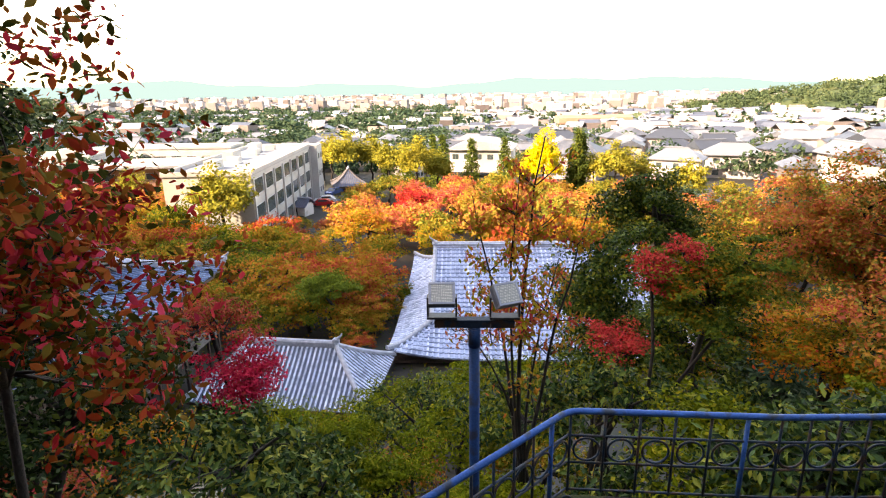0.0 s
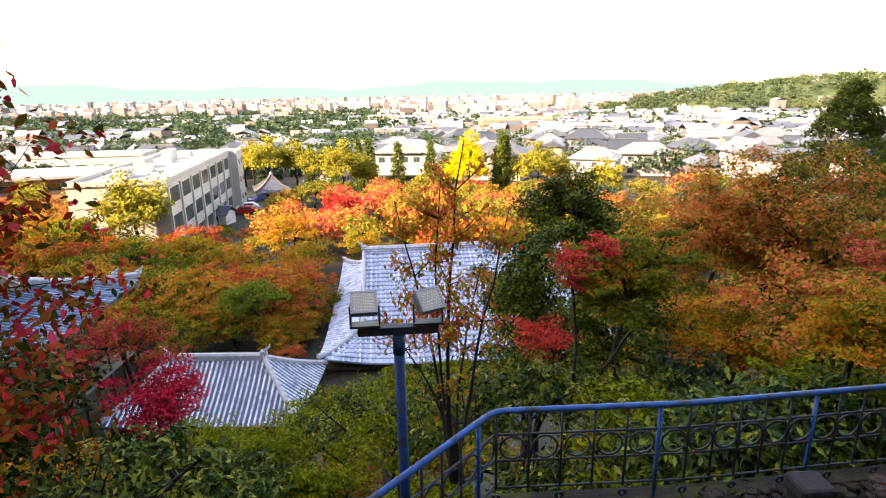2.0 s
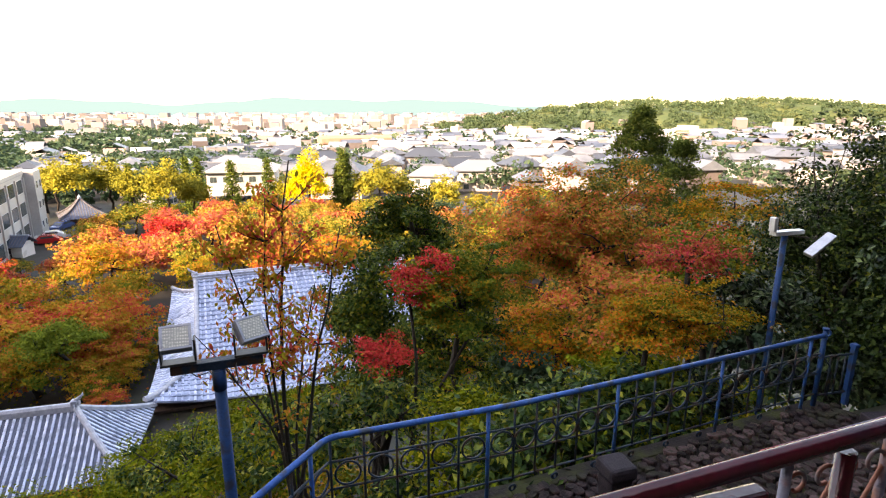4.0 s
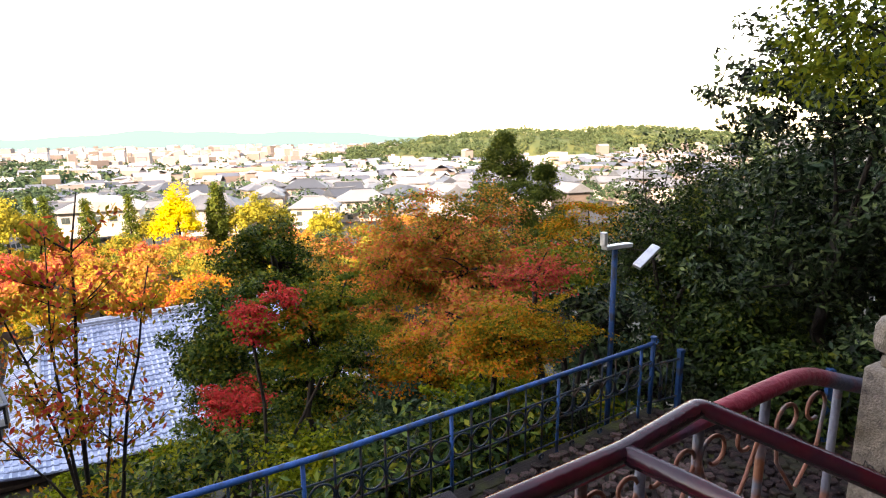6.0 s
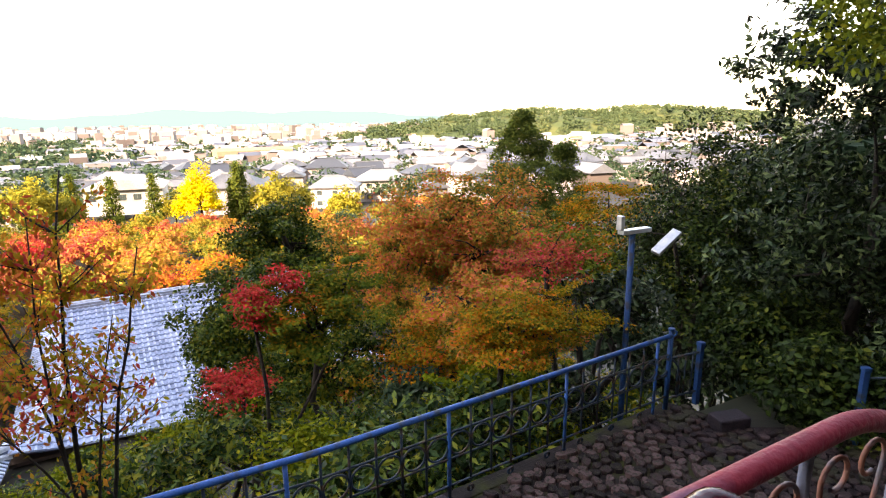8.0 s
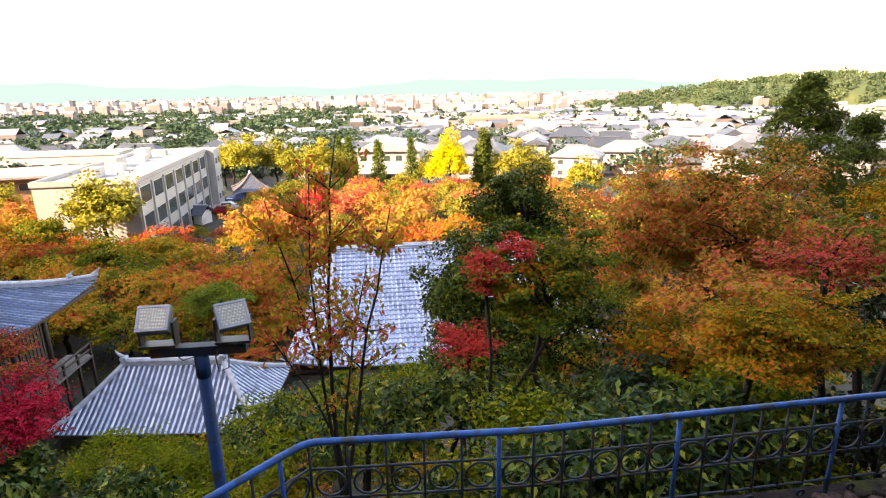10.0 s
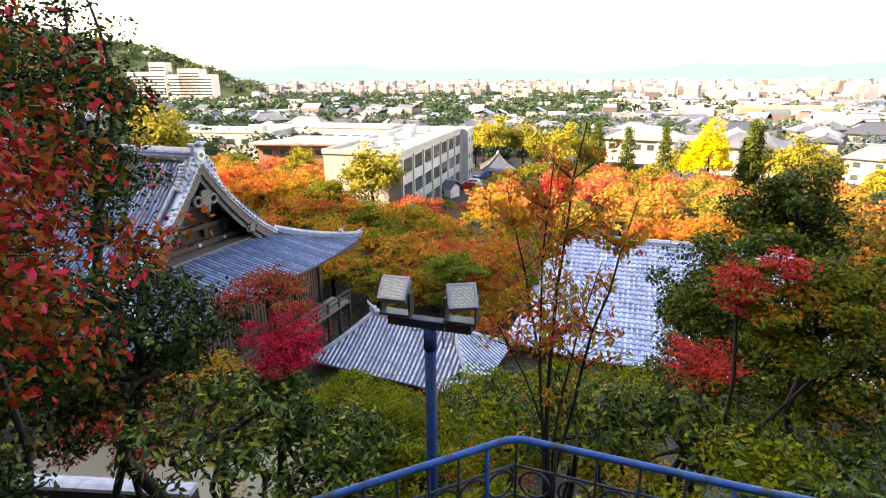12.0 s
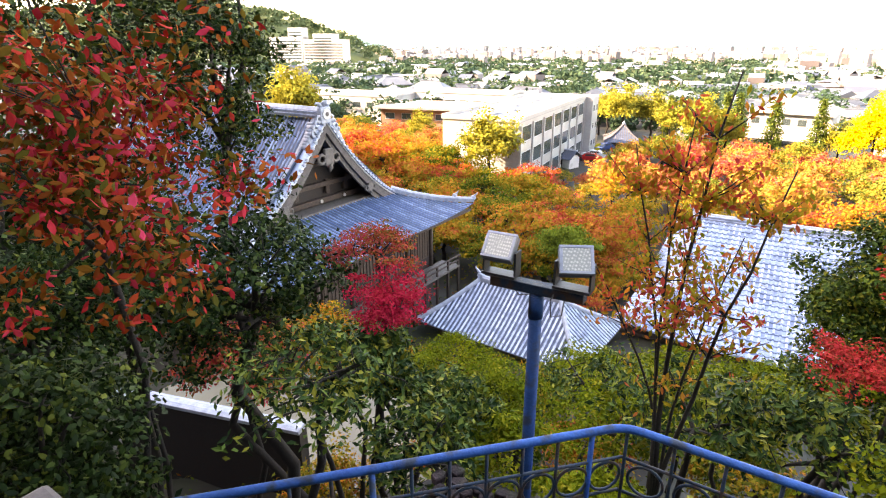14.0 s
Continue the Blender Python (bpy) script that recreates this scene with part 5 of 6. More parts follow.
def car(at, rz, paint, label):
    c = thing("car", at, label, "car", "parked cars", rz=rz)
    body = bmesh.new()
    prof = [(-2.1, 0.35), (-2.1, 0.8), (-1.3, 0.92), (-0.7, 1.42), (0.9, 1.48), (1.7, 0.98), (2.1, 0.85), (2.1, 0.35)]
    l = [body.verts.new((x, -0.82 if z < 1.2 else -0.68, z)) for x, z in prof]
    r = [body.verts.new((x, 0.82 if z < 1.2 else 0.68, z)) for x, z in prof]
    body.faces.new(l), body.faces.new(list(reversed(r)))
    for k in range(8):
        body.faces.new((l[k], r[k], r[(k + 1) % 8], l[(k + 1) % 8]))
    bmesh.ops.recalc_face_normals(body, faces=body.faces)
    part("body", body, paint, c)
    part("window", box(bmesh.new(), (-0.6, -0.79, 0.98), (1.1, 0.79, 1.34)), GLASS_DARK, c)
    part("windscreen", box(bmesh.new(), (-0.02, -0.6, -0.3), (0.02, 0.6, 0.26), Matrix.Translation((-1.02, 0, 1.18)) @ Matrix.Rotation(radians(50), 4, "Y")), GLASS_DARK, c)
    for x in (-1.3, 1.3):
        for y in (-0.75, 0.75):
            part("wheel", tube(bmesh.new(), [(x, y - 0.1, 0.32), (x, y + 0.1, 0.32)], 0.32, 14), BLACK, c)
    return c


car((-34.0, 102.5, -16.95), 8, CAR_WHITE, "white car parked in the asphalt yard")
car((-33.6, 99.0, -16.95), 10, CAR_RED, "small red car parked in the yard")
car((-34.8, 111.0, -16.95), 70, CAR_BLUE, "dark blue car parked by the fence")
fence = thing("board_fence", (-40.8, 108.0, -17.2), "tan board fence behind the parked cars", "fence", rz=85)
for k in range(14):
    part("board", box(bmesh.new(), (k * 0.9, -0.04, 0), (k * 0.9 + 0.86, 0.04, 1.7)), WALL_TAN, fence)


# ---- planting, nearest first ----
tree("cherry_tree", (-5.4, 3.2), (-3.7, 2.5, 2.6), (1.3, 1.3, 1.85), LEAF_CHERRY, "near cherry tree with orange and red autumn leaves", seed=11, n=5600, count=95, clump=0.36, flat=0.6, size=0.082, aspect=0.5, girth=0.05, six=True, limb=60, hollow=0.15, droop=0.6, below=-0.95)
tree("evergreen_tree", (-7.4, 6.2), (-7.1, 6.1, -0.9), (1.9, 1.8, 2.0), LEAF_EVERGREEN, "dark broadleaf evergreen tree on the slope", seed=12, n=9500, count=100, clump=0.5, flat=0.5, size=0.095, girth=0.16, limb=40, six=True)
tree("evergreen_tree", (-8.9, 7.4), (-8.75, 7.0, 2.7), (1.2, 1.3, 3.3), LEAF_EVERGREEN, "tall evergreen with feathery green foliage", seed=13, n=12000, count=100, clump=0.55, flat=0.6, size=0.10, girth=0.12, below=-0.98)
tree("shrub", (-3.51, 4.40), (-3.51, 4.2, -0.36), (1.3, 1.0, 0.75), LEAF_SHRUB, "broad-leaved evergreen shrub with gnarled open branches", "shrub", seed=14, n=1900, count=60, clump=0.34, flat=0.5, size=0.115, aspect=0.4, girth=0.07, limb=60, hollow=0.3)
tree("maple_tree", (-4.9, 7.1), (-4.6, 6.7, -0.48), (0.8, 0.7, 0.5), LEAF_CRIMSON, "crimson maple on the slope below the terrace", seed=15, n=5200, count=40, clump=0.34, flat=0.22, below=-0.95, hollow=0.2, size=0.055, girth=0.06)
tree("maple_tree", (-5.6, 7.9), (-5.4, 7.3, 0.0), (0.95, 0.7, 0.5), LEAF_ROSE, "green maple turning red beside the crimson one", seed=30, n=4500, count=28, clump=0.34, flat=0.3, size=0.055, girth=0.06)
tree("evergreen_tree", (4.3, 18.0), (4.2, 18.0, -0.55), (2.0, 1.9, 1.6), LEAF_MID, "round dark green evergreen tree", seed=16, n=15000, count=60, clump=0.62, flat=0.6, size=0.13, girth=0.2)
tree("evergreen_tree", (2.3, 15.0), (2.2, 15.0, -2.2), (1.5, 1.4, 2.1), LEAF_MID, "dark green evergreen beside the tiled roof", seed=17, n=13000, count=70, clump=0.55, flat=0.6, size=0.12, girth=0.16)
tree("evergreen_tree", (2.3, 14.0), (2.3, 14.0, -3.5), (1.6, 1.2, 1.4), LEAF_MID, "low dark evergreen in front of the tiled roof", seed=32, n=8000, count=56, clump=0.5, flat=0.6, size=0.11, girth=0.12)
tree("evergreen_tree", (4.2, 13.0), (4.2, 13.0, -2.4), (1.7, 1.3, 1.6), LEAF_MID, "dark evergreen among the maples", seed=31, n=9000, count=56, clump=0.55, flat=0.6, size=0.12, girth=0.14)
tree("cherry_tree", (8.0, 13.2), (7.8, 13.0, 0.35), (3.7, 2.5, 2.2), LEAF_BROWN, "broad cherry tree with russet autumn leaves", seed=18, n=38000, count=210, clump=0.5, flat=0.5, size=0.10, girth=0.18, limb=90, up=0.8, hollow=0.2, below=-0.95)
tree("conifer", (14.6, 19.6), (14.6, 19.6, -0.1), (4.2, 3.6, 3.7), LEAF_CONIFER, "tall green conifer with a pointed top", seed=19, n=24000, count=260, clump=0.5, flat=0.5, size=0.17, girth=0.14, cone=1.0, aspect=0.4)
tree("conifer", (17.6, 20.6), (17.6, 20.6, -1.2), (3.2, 3.0, 3.4), LEAF_CONIFER, "lower green conifer beside the tall one", seed=29, n=18000, count=180, clump=0.55, flat=0.5, size=0.17, girth=0.14, cone=1.0, aspect=0.4)
tree("maple_tree", (1.92, 9.10), (1.92, 8.8, 0.55), (0.36, 0.35, 0.6), LEAF_RED, "bright red maple among green trees", seed=20, n=1700, count=34, clump=0.24, flat=0.35, size=0.065, girth=0.04, up=0.9, limb=14)
tree("maple_tree", (2.45, 9.30), (2.45, 9.0, 0.9), (0.42, 0.4, 0.18), LEAF_RED, "bright red maple among green trees", seed=33, n=700, count=20, clump=0.24, flat=0.35, size=0.065, girth=0.04, up=0.9, limb=14)
tree("maple_tree", (1.7, 10.3), (1.66, 10.2, -1.35), (0.75, 0.6, 0.32), LEAF_RED, "low red maple branch", seed=21, n=3000, count=16, clump=0.42, flat=0.2, size=0.065, girth=0.06, up=0.9, limb=10)
tree("maple_tree", (3.3, 9.6), (2.9, 9.0, 0.1), (1.5, 1.2, 1.4), LEAF_SPREAD, "spreading green maple turning orange", seed=22, n=13000, count=46, clump=0.5, flat=0.22, size=0.08, girth=0.08, limb=30, up=0.9, hollow=0.3)
tree("maple_tree", (3.9, 5.7), (4.9, 5.7, 0.75), (1.5, 0.75, 0.65), LEAF_OCHRE, "low ochre maple beyond the railing", seed=23, n=15000, count=66, clump=0.42, flat=0.15, size=0.052, girth=0.055, limb=34, up=0.9, hollow=0.2, below=-0.9)
tree("maple_tree", (6.3, 6.9), (5.9, 6.5, 1.35), (1.15, 0.7, 0.5), LEAF_ROSE, "dull red maple behind the second mast", seed=24, n=3600, count=44, clump=0.34, flat=0.15, size=0.055, girth=0.06, up=0.9, limb=24, hollow=0.3)
tree("evergreen_tree", (10.3, 7.3), (10.2, 7.2, 1.1), (1.35, 1.6, 2.6), LEAF_EVERGREEN, "dense dark evergreen at the terrace end", seed=25, n=20000, count=120, clump=0.55, flat=0.6, size=0.09, girth=0.12, below=-0.95)
tree("evergreen_tree", (9.8, 4.1), (9.6, 4.1, 2.9), (2.2, 1.9, 3.5), LEAF_LARGE_SHADED, "tall large-leaved evergreen over the path", seed=26, n=24000, count=150, clump=0.5, flat=0.5, size=0.125, aspect=0.4, girth=0.12, droop=0.5, below=-0.95)
tree("camellia", (7.6, 1.2), (6.2, 2.1, 4.3), (1.1, 0.9, 0.9), LEAF_OVERHANG, "overhanging branches with yellow-green leaves", seed=27, n=2200, count=40, clump=0.34, flat=0.6, size=0.068, girth=0.05, six=True, droop=0.8, limb=14)


def stem_tree(at, base_z, stems, label, seed):
    """A young tree of several thin upright stems, with twigs and few drooping leaves."""
    rr = np.random.default_rng(seed)
    root = thing("cherry_tree", (at[0], at[1], base_z), label, "tree")
    wood = bmesh.new()
    tips = []
    for dx, dy, h, r in stems:
        bend = Vector((rr.normal(0, 0.12), rr.normal(0, 0.12), 0))
        pts = []
        for i in range(9):
            f = i / 8
            pts.append(Vector((dx * f ** 1.25, dy * f ** 1.25, h * f)) + bend * math.sin(math.pi * f) + Vector((rr.normal(0, 0.015), rr.normal(0, 0.015), 0)))
        tube(wood, pts, [r * (1 - 0.1 * i) for i in range(9)], 6)
        for k in range(int(13 * h / 3)):
            f = rr.uniform(0.4, 1.0) ** 0.8
            p = pts[min(8, int(f * 8))]
            a = rr.uniform(0, 2 * math.pi)
            q = p + Vector((math.cos(a), math.sin(a), rr.uniform(0.35, 1.1))) * rr.uniform(0.2, 0.55) * (1.25 - 0.4 * f)
            tube(wood, [p, p.lerp(q, 0.5) + Vector((0, 0, -0.03)), q], [r * 0.28, r * 0.2, r * 0.08], 4, False)
            tips += [tuple(p.lerp(q, g)) for g in (0.35, 0.6, 0.8, 1.0)]
    part("trunk", wood, BARK, root)
    tips = np.array(tips)
    k = rr.integers(0, len(tips), 4300)
    keep = rr.uniform(0, 1, 4300) < 0.3 + 0.7 * np.clip((tips[k, 2] - 1.6) / 2.0, 0, 1)
    pts = tips[k][keep] + rr.normal(0, 0.07, (int(keep.sum()), 3)) + np.array([0, 0, -0.04])
    crown = new("crown", leaf_mesh("crown", rr, pts, unit(rr.normal(0, 1, pts.shape)), 0.085, LEAF_SPARSE, 0.45, 0.1, 1.6, True))
    crown.parent = root
    return root


stem_tree((-0.30, 6.75), -2.3, [(0.15, 0.1, 5.3, 0.042), (-0.75, 0.2, 4.5, 0.034), (0.8, 0.1, 4.4, 0.036), (-0.15, -0.1, 4.9, 0.03), (0.45, 0.3, 3.6, 0.028), (-1.15, 0.3, 3.0, 0.03)], "young cherry tree with several stems and few drooping leaves", 28)

SHRUBS = [(-0.2, 8.8, -2.2, 1.1), (1.5, 8.8, -1.9, 1.2), (3.2, 8.0, -1.8, 1.0), (1.2, 6.0, -1.9, 0.8), (2.8, 6.2, -1.9, 0.8), (6.3, 6.6, -1.3, 0.9), (7.6, 5.4, -0.5, 0.7), (8.9, 2.6, 0.5, 0.8), (-3.6, 1.6, -0.9, 0.7), (-3.6, 8.6, -4.1, 1.1), (-3.5, 6.0, -2.4, 0.9), (-5.3, 10.4, -5.2, 1.4), (-2.9, 12.6, -4.8, 1.4), (-4.9, 6.9, -2.2, 0.7), (-4.6, 6.5, -1.35, 0.5), (-3.9, 7.4, -2.6, 0.8), (6.82, 6.14, 0.5, 0.9), (3.11, 5.24, -0.46, 0.85), (4.12, 5.3, -0.38, 0.85), (2.28, 4.66, -0.4, 0.85)]
for k, (x, y, z, r) in enumerate(SHRUBS):
    # shrubs at both ends take darker leaf colours in place of deeper shade
    tree("shrub", (x, y), (x, y, z), (r * 1.2, r, r * 0.8), LEAF_EVERGREEN if x < -3.2 and y < 6 else LEAF_LARGE_SHADED if x > 6 else LEAF_SHRUB, "large-leaved evergreen shrub on the slope", "shrub", seed=40 + k, n=1900, count=48, clump=0.34, flat=0.5, size=0.14, aspect=0.42, girth=0.07, limb=46)
LIMES = [(-7.23, 12.74, -5.62, 1.3), (-3.84, 16.1, -6.71, 1.4), (-4.44, 10.92, -4.68, 1.0), (-2.11, 17.62, -6.81, 1.3), (-0.2, 12.5, -5.0, 1.4), (-2.6, 7.4, -3.0, 0.9), (-1.4, 16.5, -7.9, 1.6), (4.0, 12.2, -3.6, 1.4), (5.4, 6.0, -1.6, 0.9), (-1.5, 9.4, -3.3, 1.0), (-0.7, 6.4, -2.4, 0.7), (-4.6, 17.8, -8.6, 1.5), (-3.0, 22.5, -10.4, 1.8), (-6.4, 22.0, -10.8, 1.7), (0.2, 23.5, -9.6, 1.6), (1.9, 13.0, -3.9, 1.2), (2.12, 6.05, -0.95, 0.9), (4.82, 6.10, -0.58, 0.9)]
for k, (x, y, z, r) in enumerate(LIMES):
    tree("maple_tree", (x, y), (x, y, z), (r * 1.2, r, r * 0.6), LEAF_LIME, "lime-green maple turning yellow below the terrace", seed=60 + k, n=4600, count=26, clump=0.4 * r + 0.08, flat=0.32, size=0.085 if y < 15 else 0.13, girth=0.07, up=0.7, limb=14)

OCHRES = [(-10.21, 7.83, -4.12, 1.5), (-10.51, 10.52, -4.84, 1.5), (10.4, 13.5, -1.6, 2.0), (12.8, 16.5, -1.8, 2.2), (6.8, 12.4, -2.6, 1.7), (-10.4, 12.0, -6.2, 1.3), (-9.2, 15.0, -8.2, 1.6), (-6.4, 13.2, -6.8, 1.5), (14.0, 13.6, 0.1, 1.9), (9.3, 9.2, 0.1, 1.35), (6.6, 8.6, -0.5, 1.3)]
for k, (x, y, z, r) in enumerate(OCHRES):
    tree("maple_tree", (x, y), (x, y, z), (r * 1.15, r, r * 0.7), (LEAF_ROSE, LEAF_OCHRE, LEAF_OCHRE, LEAF_ROSE, LEAF_OCHRE, LEAF_OCHRE, LEAF_SPREAD, LEAF_SPREAD, LEAF_OCHRE, LEAF_SPREAD, LEAF_BROWN)[k], "ochre maple on the wooded slope", seed=80 + k, n=9000, count=30, clump=0.8, flat=0.22, size=0.105, girth=0.1, up=0.9, limb=16)

DARKS = [(-4.74, 2.05, -0.08, 1.0), (-7.29, 2.93, -0.29, 1.3), (-11.5, 5.6, -0.5, 2.2), (-11.4, 3.0, -1.0, 2.0), (-5.2, 1.6, -1.4, 1.2), (-4.5, 0.6, -0.6, 1.0), (-8.8, 3.6, 1.8, 2.2), (-7.6, 1.4, 1.2, 2.0), (-10.0, 5.4, 3.6, 1.9), (-8.3, 4.5, -0.5, 1.7), (-9.8, 5.0, 0.4, 1.8), (11.6, 5.6, 0.2, 2.2), (10.9, 4.6, -0.8, 1.8), (12.6, 6.8, 2.0, 2.0), (11.4, 3.2, 5.0, 2.2), (11.0, 1.6, 6.2, 2.2), (12.2, 8.6, 0.2, 2.2), (11.6, 2.6, 1.2, 2.2), (7.57, 3.09, 0.2, 0.75), (8.4, 4.4, 0.4, 0.8)]
for k, (x, y, z, r) in enumerate(DARKS):
    tree("evergreen_tree", (x, y), (x, y, z), (r * 1.1, r, r * 0.95), LEAF_EVERGREEN, "dark evergreen bush on the steep slope", seed=90 + k, n=7200, count=70, clump=0.3 * r + 0.1, flat=0.6, size=0.075 if k < 2 else 0.1, girth=0.07, below=-0.95, six=k < 2)


# ---- undergrowth and fallen leaves on the slope ----
def cover(name, n, x0, x1, y0, y1, lift, size, material, label, seed):
    rr = np.random.default_rng(seed)
    x, y = rr.uniform(x0, x1, n), rr.uniform(y0, y1, n)
    outside = (y > 3.95 + np.clip(x - 1.7, 0, 9) * 0.09) | (-0.735 * (x + 0.07) + 0.678 * (y - 3.71) > 0.2)
    x, y = x[outside], y[outside]
    lump = 0.5 + 0.5 * np.sin(x * 2.3 + 1.1 * np.sin(y * 1.7)) * np.sin(y * 2.1 + np.sin(x * 1.3))
    z = ground(x, y) + rr.uniform(0, 1, len(x)) * lift * lump
    p = np.stack([x, y, z], 1)
    ob = new(name, leaf_mesh(name, rr, p, unit(rr.normal(0, 1, p.shape)), size, material, 0.5, 0.8))
    return tagged(ob, label, "undergrowth", kind="stuff")


cover("undergrowth", 3500, -7, 10, 1, 9, 0.35, 0.10, LEAF_EVERGREEN, "low evergreen undergrowth on the slope", 71)
cover("undergrowth", 2200, -7, 10, 3.5, 10, 0.3, 0.09, LEAF_LIME, "yellow-green seedlings below the railing", 72)
cover("undergrowth", 12000, -32, 22, 8, 58, 0.9, 0.24, LEAF_SPREAD, "leafy undergrowth between the trees", 73)


# ---- trees of the valley ----
def archetype(name, radii, material, label, seed, n, count, clump, flat, size, girth, trunk, cone=0.0, hollow=0.45, aspect=0.6, limb=14):
    """A tree at the origin, to be copied: its crown's half sizes and the height of the crown's middle."""
    rng = np.random.default_rng(seed)
    root = thing(name, (0, 0, 0), label, "tree")
    cs = clumps_in(rng, radii, count, hollow, cone, -0.45)
    pts, out = fill_clumps(rng, cs, n, clump, flat)
    off = np.array([0, 0, trunk])
    crown = new("crown", leaf_mesh("crown", rng, pts + off, unit(out + pts * 0.3), size, material, aspect))
    crown.parent = root
    part("trunk", limbs(bmesh.new(), rng, (0, 0, 0), cs[rng.permutation(len(cs))[:limb]] + off, girth), BARK, root)
    return root


def plant(kinds, places, rng, scale=(0.85, 1.2), sink=0.1):
    """Puts copies of the archetypes at (x, y), or at (x, y, scale)."""
    for i, p in enumerate(places):
        k = kinds[i % len(kinds)]
        s = p[2] if len(p) > 2 else rng.uniform(*scale)
        m = pose(p[0], p[1], ground_at(p[0], p[1]) - sink, 0, 0, rng.uniform(0, 360)) @ Matrix.Diagonal((s, s, s * rng.uniform(0.92, 1.08), 1))
        copy_thing(k, m)


rng = np.random.default_rng(77)
MAPLE = [archetype("maple_tree", (3.7, 3.6, 2.5), LEAF_MAPLE, "autumn maple, green turning orange, in the temple valley", 100 + k, 4300, 60, 1.05, 0.3, 0.27, 0.2, 3.0) for k in range(3)]
MAPLE_FAR = [archetype("maple_tree", (3.7, 3.6, 2.6), LEAF_MAPLE_FAR, "autumn maple, gold to red, at the valley's sunlit side", 104 + k, 1900, 56, 1.1, 0.36, 0.38, 0.2, 3.0) for k in range(3)]
YELLOWT = [archetype("yellow_tree", (3.4, 3.2, 3.8), LEAF_YELLOW, "broad yellowing tree at the valley's far side", 110 + k, 4600, 66, 1.35, 0.6, 0.42, 0.22, 6.4) for k in range(2)]
DARK = [archetype("evergreen_tree", (3.4, 3.2, 3.6), LEAF_WOOD, "dark green evergreen tree in the wood", 115 + k, 3400, 55, 1.2, 0.6, 0.45, 0.22, 5.5) for k in range(2)]
CONE = [archetype("conifer", (1.9, 1.9, 5.0), LEAF_CONIFER, "slim pointed conifer among yellow trees", 118, 4200, 130, 0.75, 0.8, 0.34, 0.18, 5.4, cone=1.0)]
GINKGO = archetype("ginkgo_tree", (5.4, 5.2, 5.8), LEAF_GINKGO, "bright yellow ginkgo tree", 119, 9000, 150, 1.0, 0.9, 0.36, 0.22, 6.0, cone=0.55)
REDM = archetype("maple_tree", (3.0, 2.8, 2.0), LEAF_RED, "bright red maple in the sunlit valley", 120, 3200, 45, 1.1, 0.4, 0.34, 0.18, 3.6)
PINE = archetype("pine_tree", (2.6, 2.3, 1.2), leaves("pine needles", [(0.1, (0.06, 0.10, 0.015)), (0.9, (0.19, 0.235, 0.025))], by_leaf=0.5, by_place=0.4), "clipped bright green pine", 121, 5000, 34, 0.95, 0.35, 0.2, 0.16, 3.6)


def clear(x, y):
    """Whether a valley tree may stand here: not in a hall, the yard or the road."""
    if -46 < x < -14 and 13 < y < 36:
        return False
    if -20.5 < x < -6 and 23 < y < 36.5:
        return False
    if -10.5 < x < 16 and 30 < y < 59:
        return False
    if -0.44 < x / y < -0.285 and y > 57:
        return False
    if -55 < x < -29 and 64 < y < 125:
        return False
    if -126 < x < -58 and 98 < y < 145:
        return False
    return True


spots = []
tries = 0
while len(spots) < 160 and tries < 6000:
    tries += 1
    y = 37 + 67 * rng.uniform(0, 1) ** 1.25
    x = rng.uniform(-0.95 * y - 8, 0.62 * y + 6)
    if clear(x, y) and all((x - a) ** 2 + (y - b) ** 2 > 4.3 ** 2 for a, b in spots):
        spots.append((x, y))
plant(MAPLE, [p for p in spots if p[1] < 64], rng, (0.8, 1.15))
plant(MAPLE_FAR, [p for p in spots if p[1] >= 64], rng, (0.8, 1.15))
plant(MAPLE_FAR, [(-27.8, 108, 0.55), (-25.5, 107, 0.7), (-29.8, 105, 0.42), (-25, 101, 0.6), (-23, 60, 0.62), (-21.5, 66, 0.65), (-27, 67, 0.55), (-24.5, 72, 0.55), (-29, 76, 0.5), (-25, 80, 0.55), (-22, 110, 0.75), (-18, 114, 0.8), (-9, 112, 0.85), (-3, 106, 0.8), (3.5, 104, 0.75), (10.5, 105, 0.75), (16, 104, 0.8), (-12, 104, 0.7)], rng)
plant(MAPLE, [(-20.5, 38.5, 0.8), (-15.5, 39.0, 0.85), (-11.5, 41, 0.7), (-18.0, 37.2, 0.6), (-12.2, 37.4, 0.55), (-26.0, 38.5, 0.9), (-31, 40, 1.0), (-36, 38, 0.9), (-11.3, 39.5, 0.5), (-11.8, 43.5, 0.6), (-12.2, 48, 0.8), (-11.5, 36.6, 0.38), (-10.6, 35.2, 0.36), (-10.2, 38.6, 0.36), (-9.8, 42.0, 0.38), (-9.3, 45.5, 0.4), (-11.2, 33.0, 0.34), (-33.0, 57.5, 0.95), (-36.6, 57, 1.1), (-38.5, 60, 1.25), (-43.5, 61, 1.35), (-48.5, 60, 1.4), (-54, 62, 1.45), (-60, 60, 1.45), (-51, 56, 1.2), (-40, 54, 1.1), (-66, 63, 1.4)], rng)
copy_thing(PINE, pose(-13.4, 38.0, ground_at(-13.4, 38.0) + 0.6))
copy_thing(REDM, pose(-13.6, 82, ground_at(-13.6, 82), 0, 0, 30))
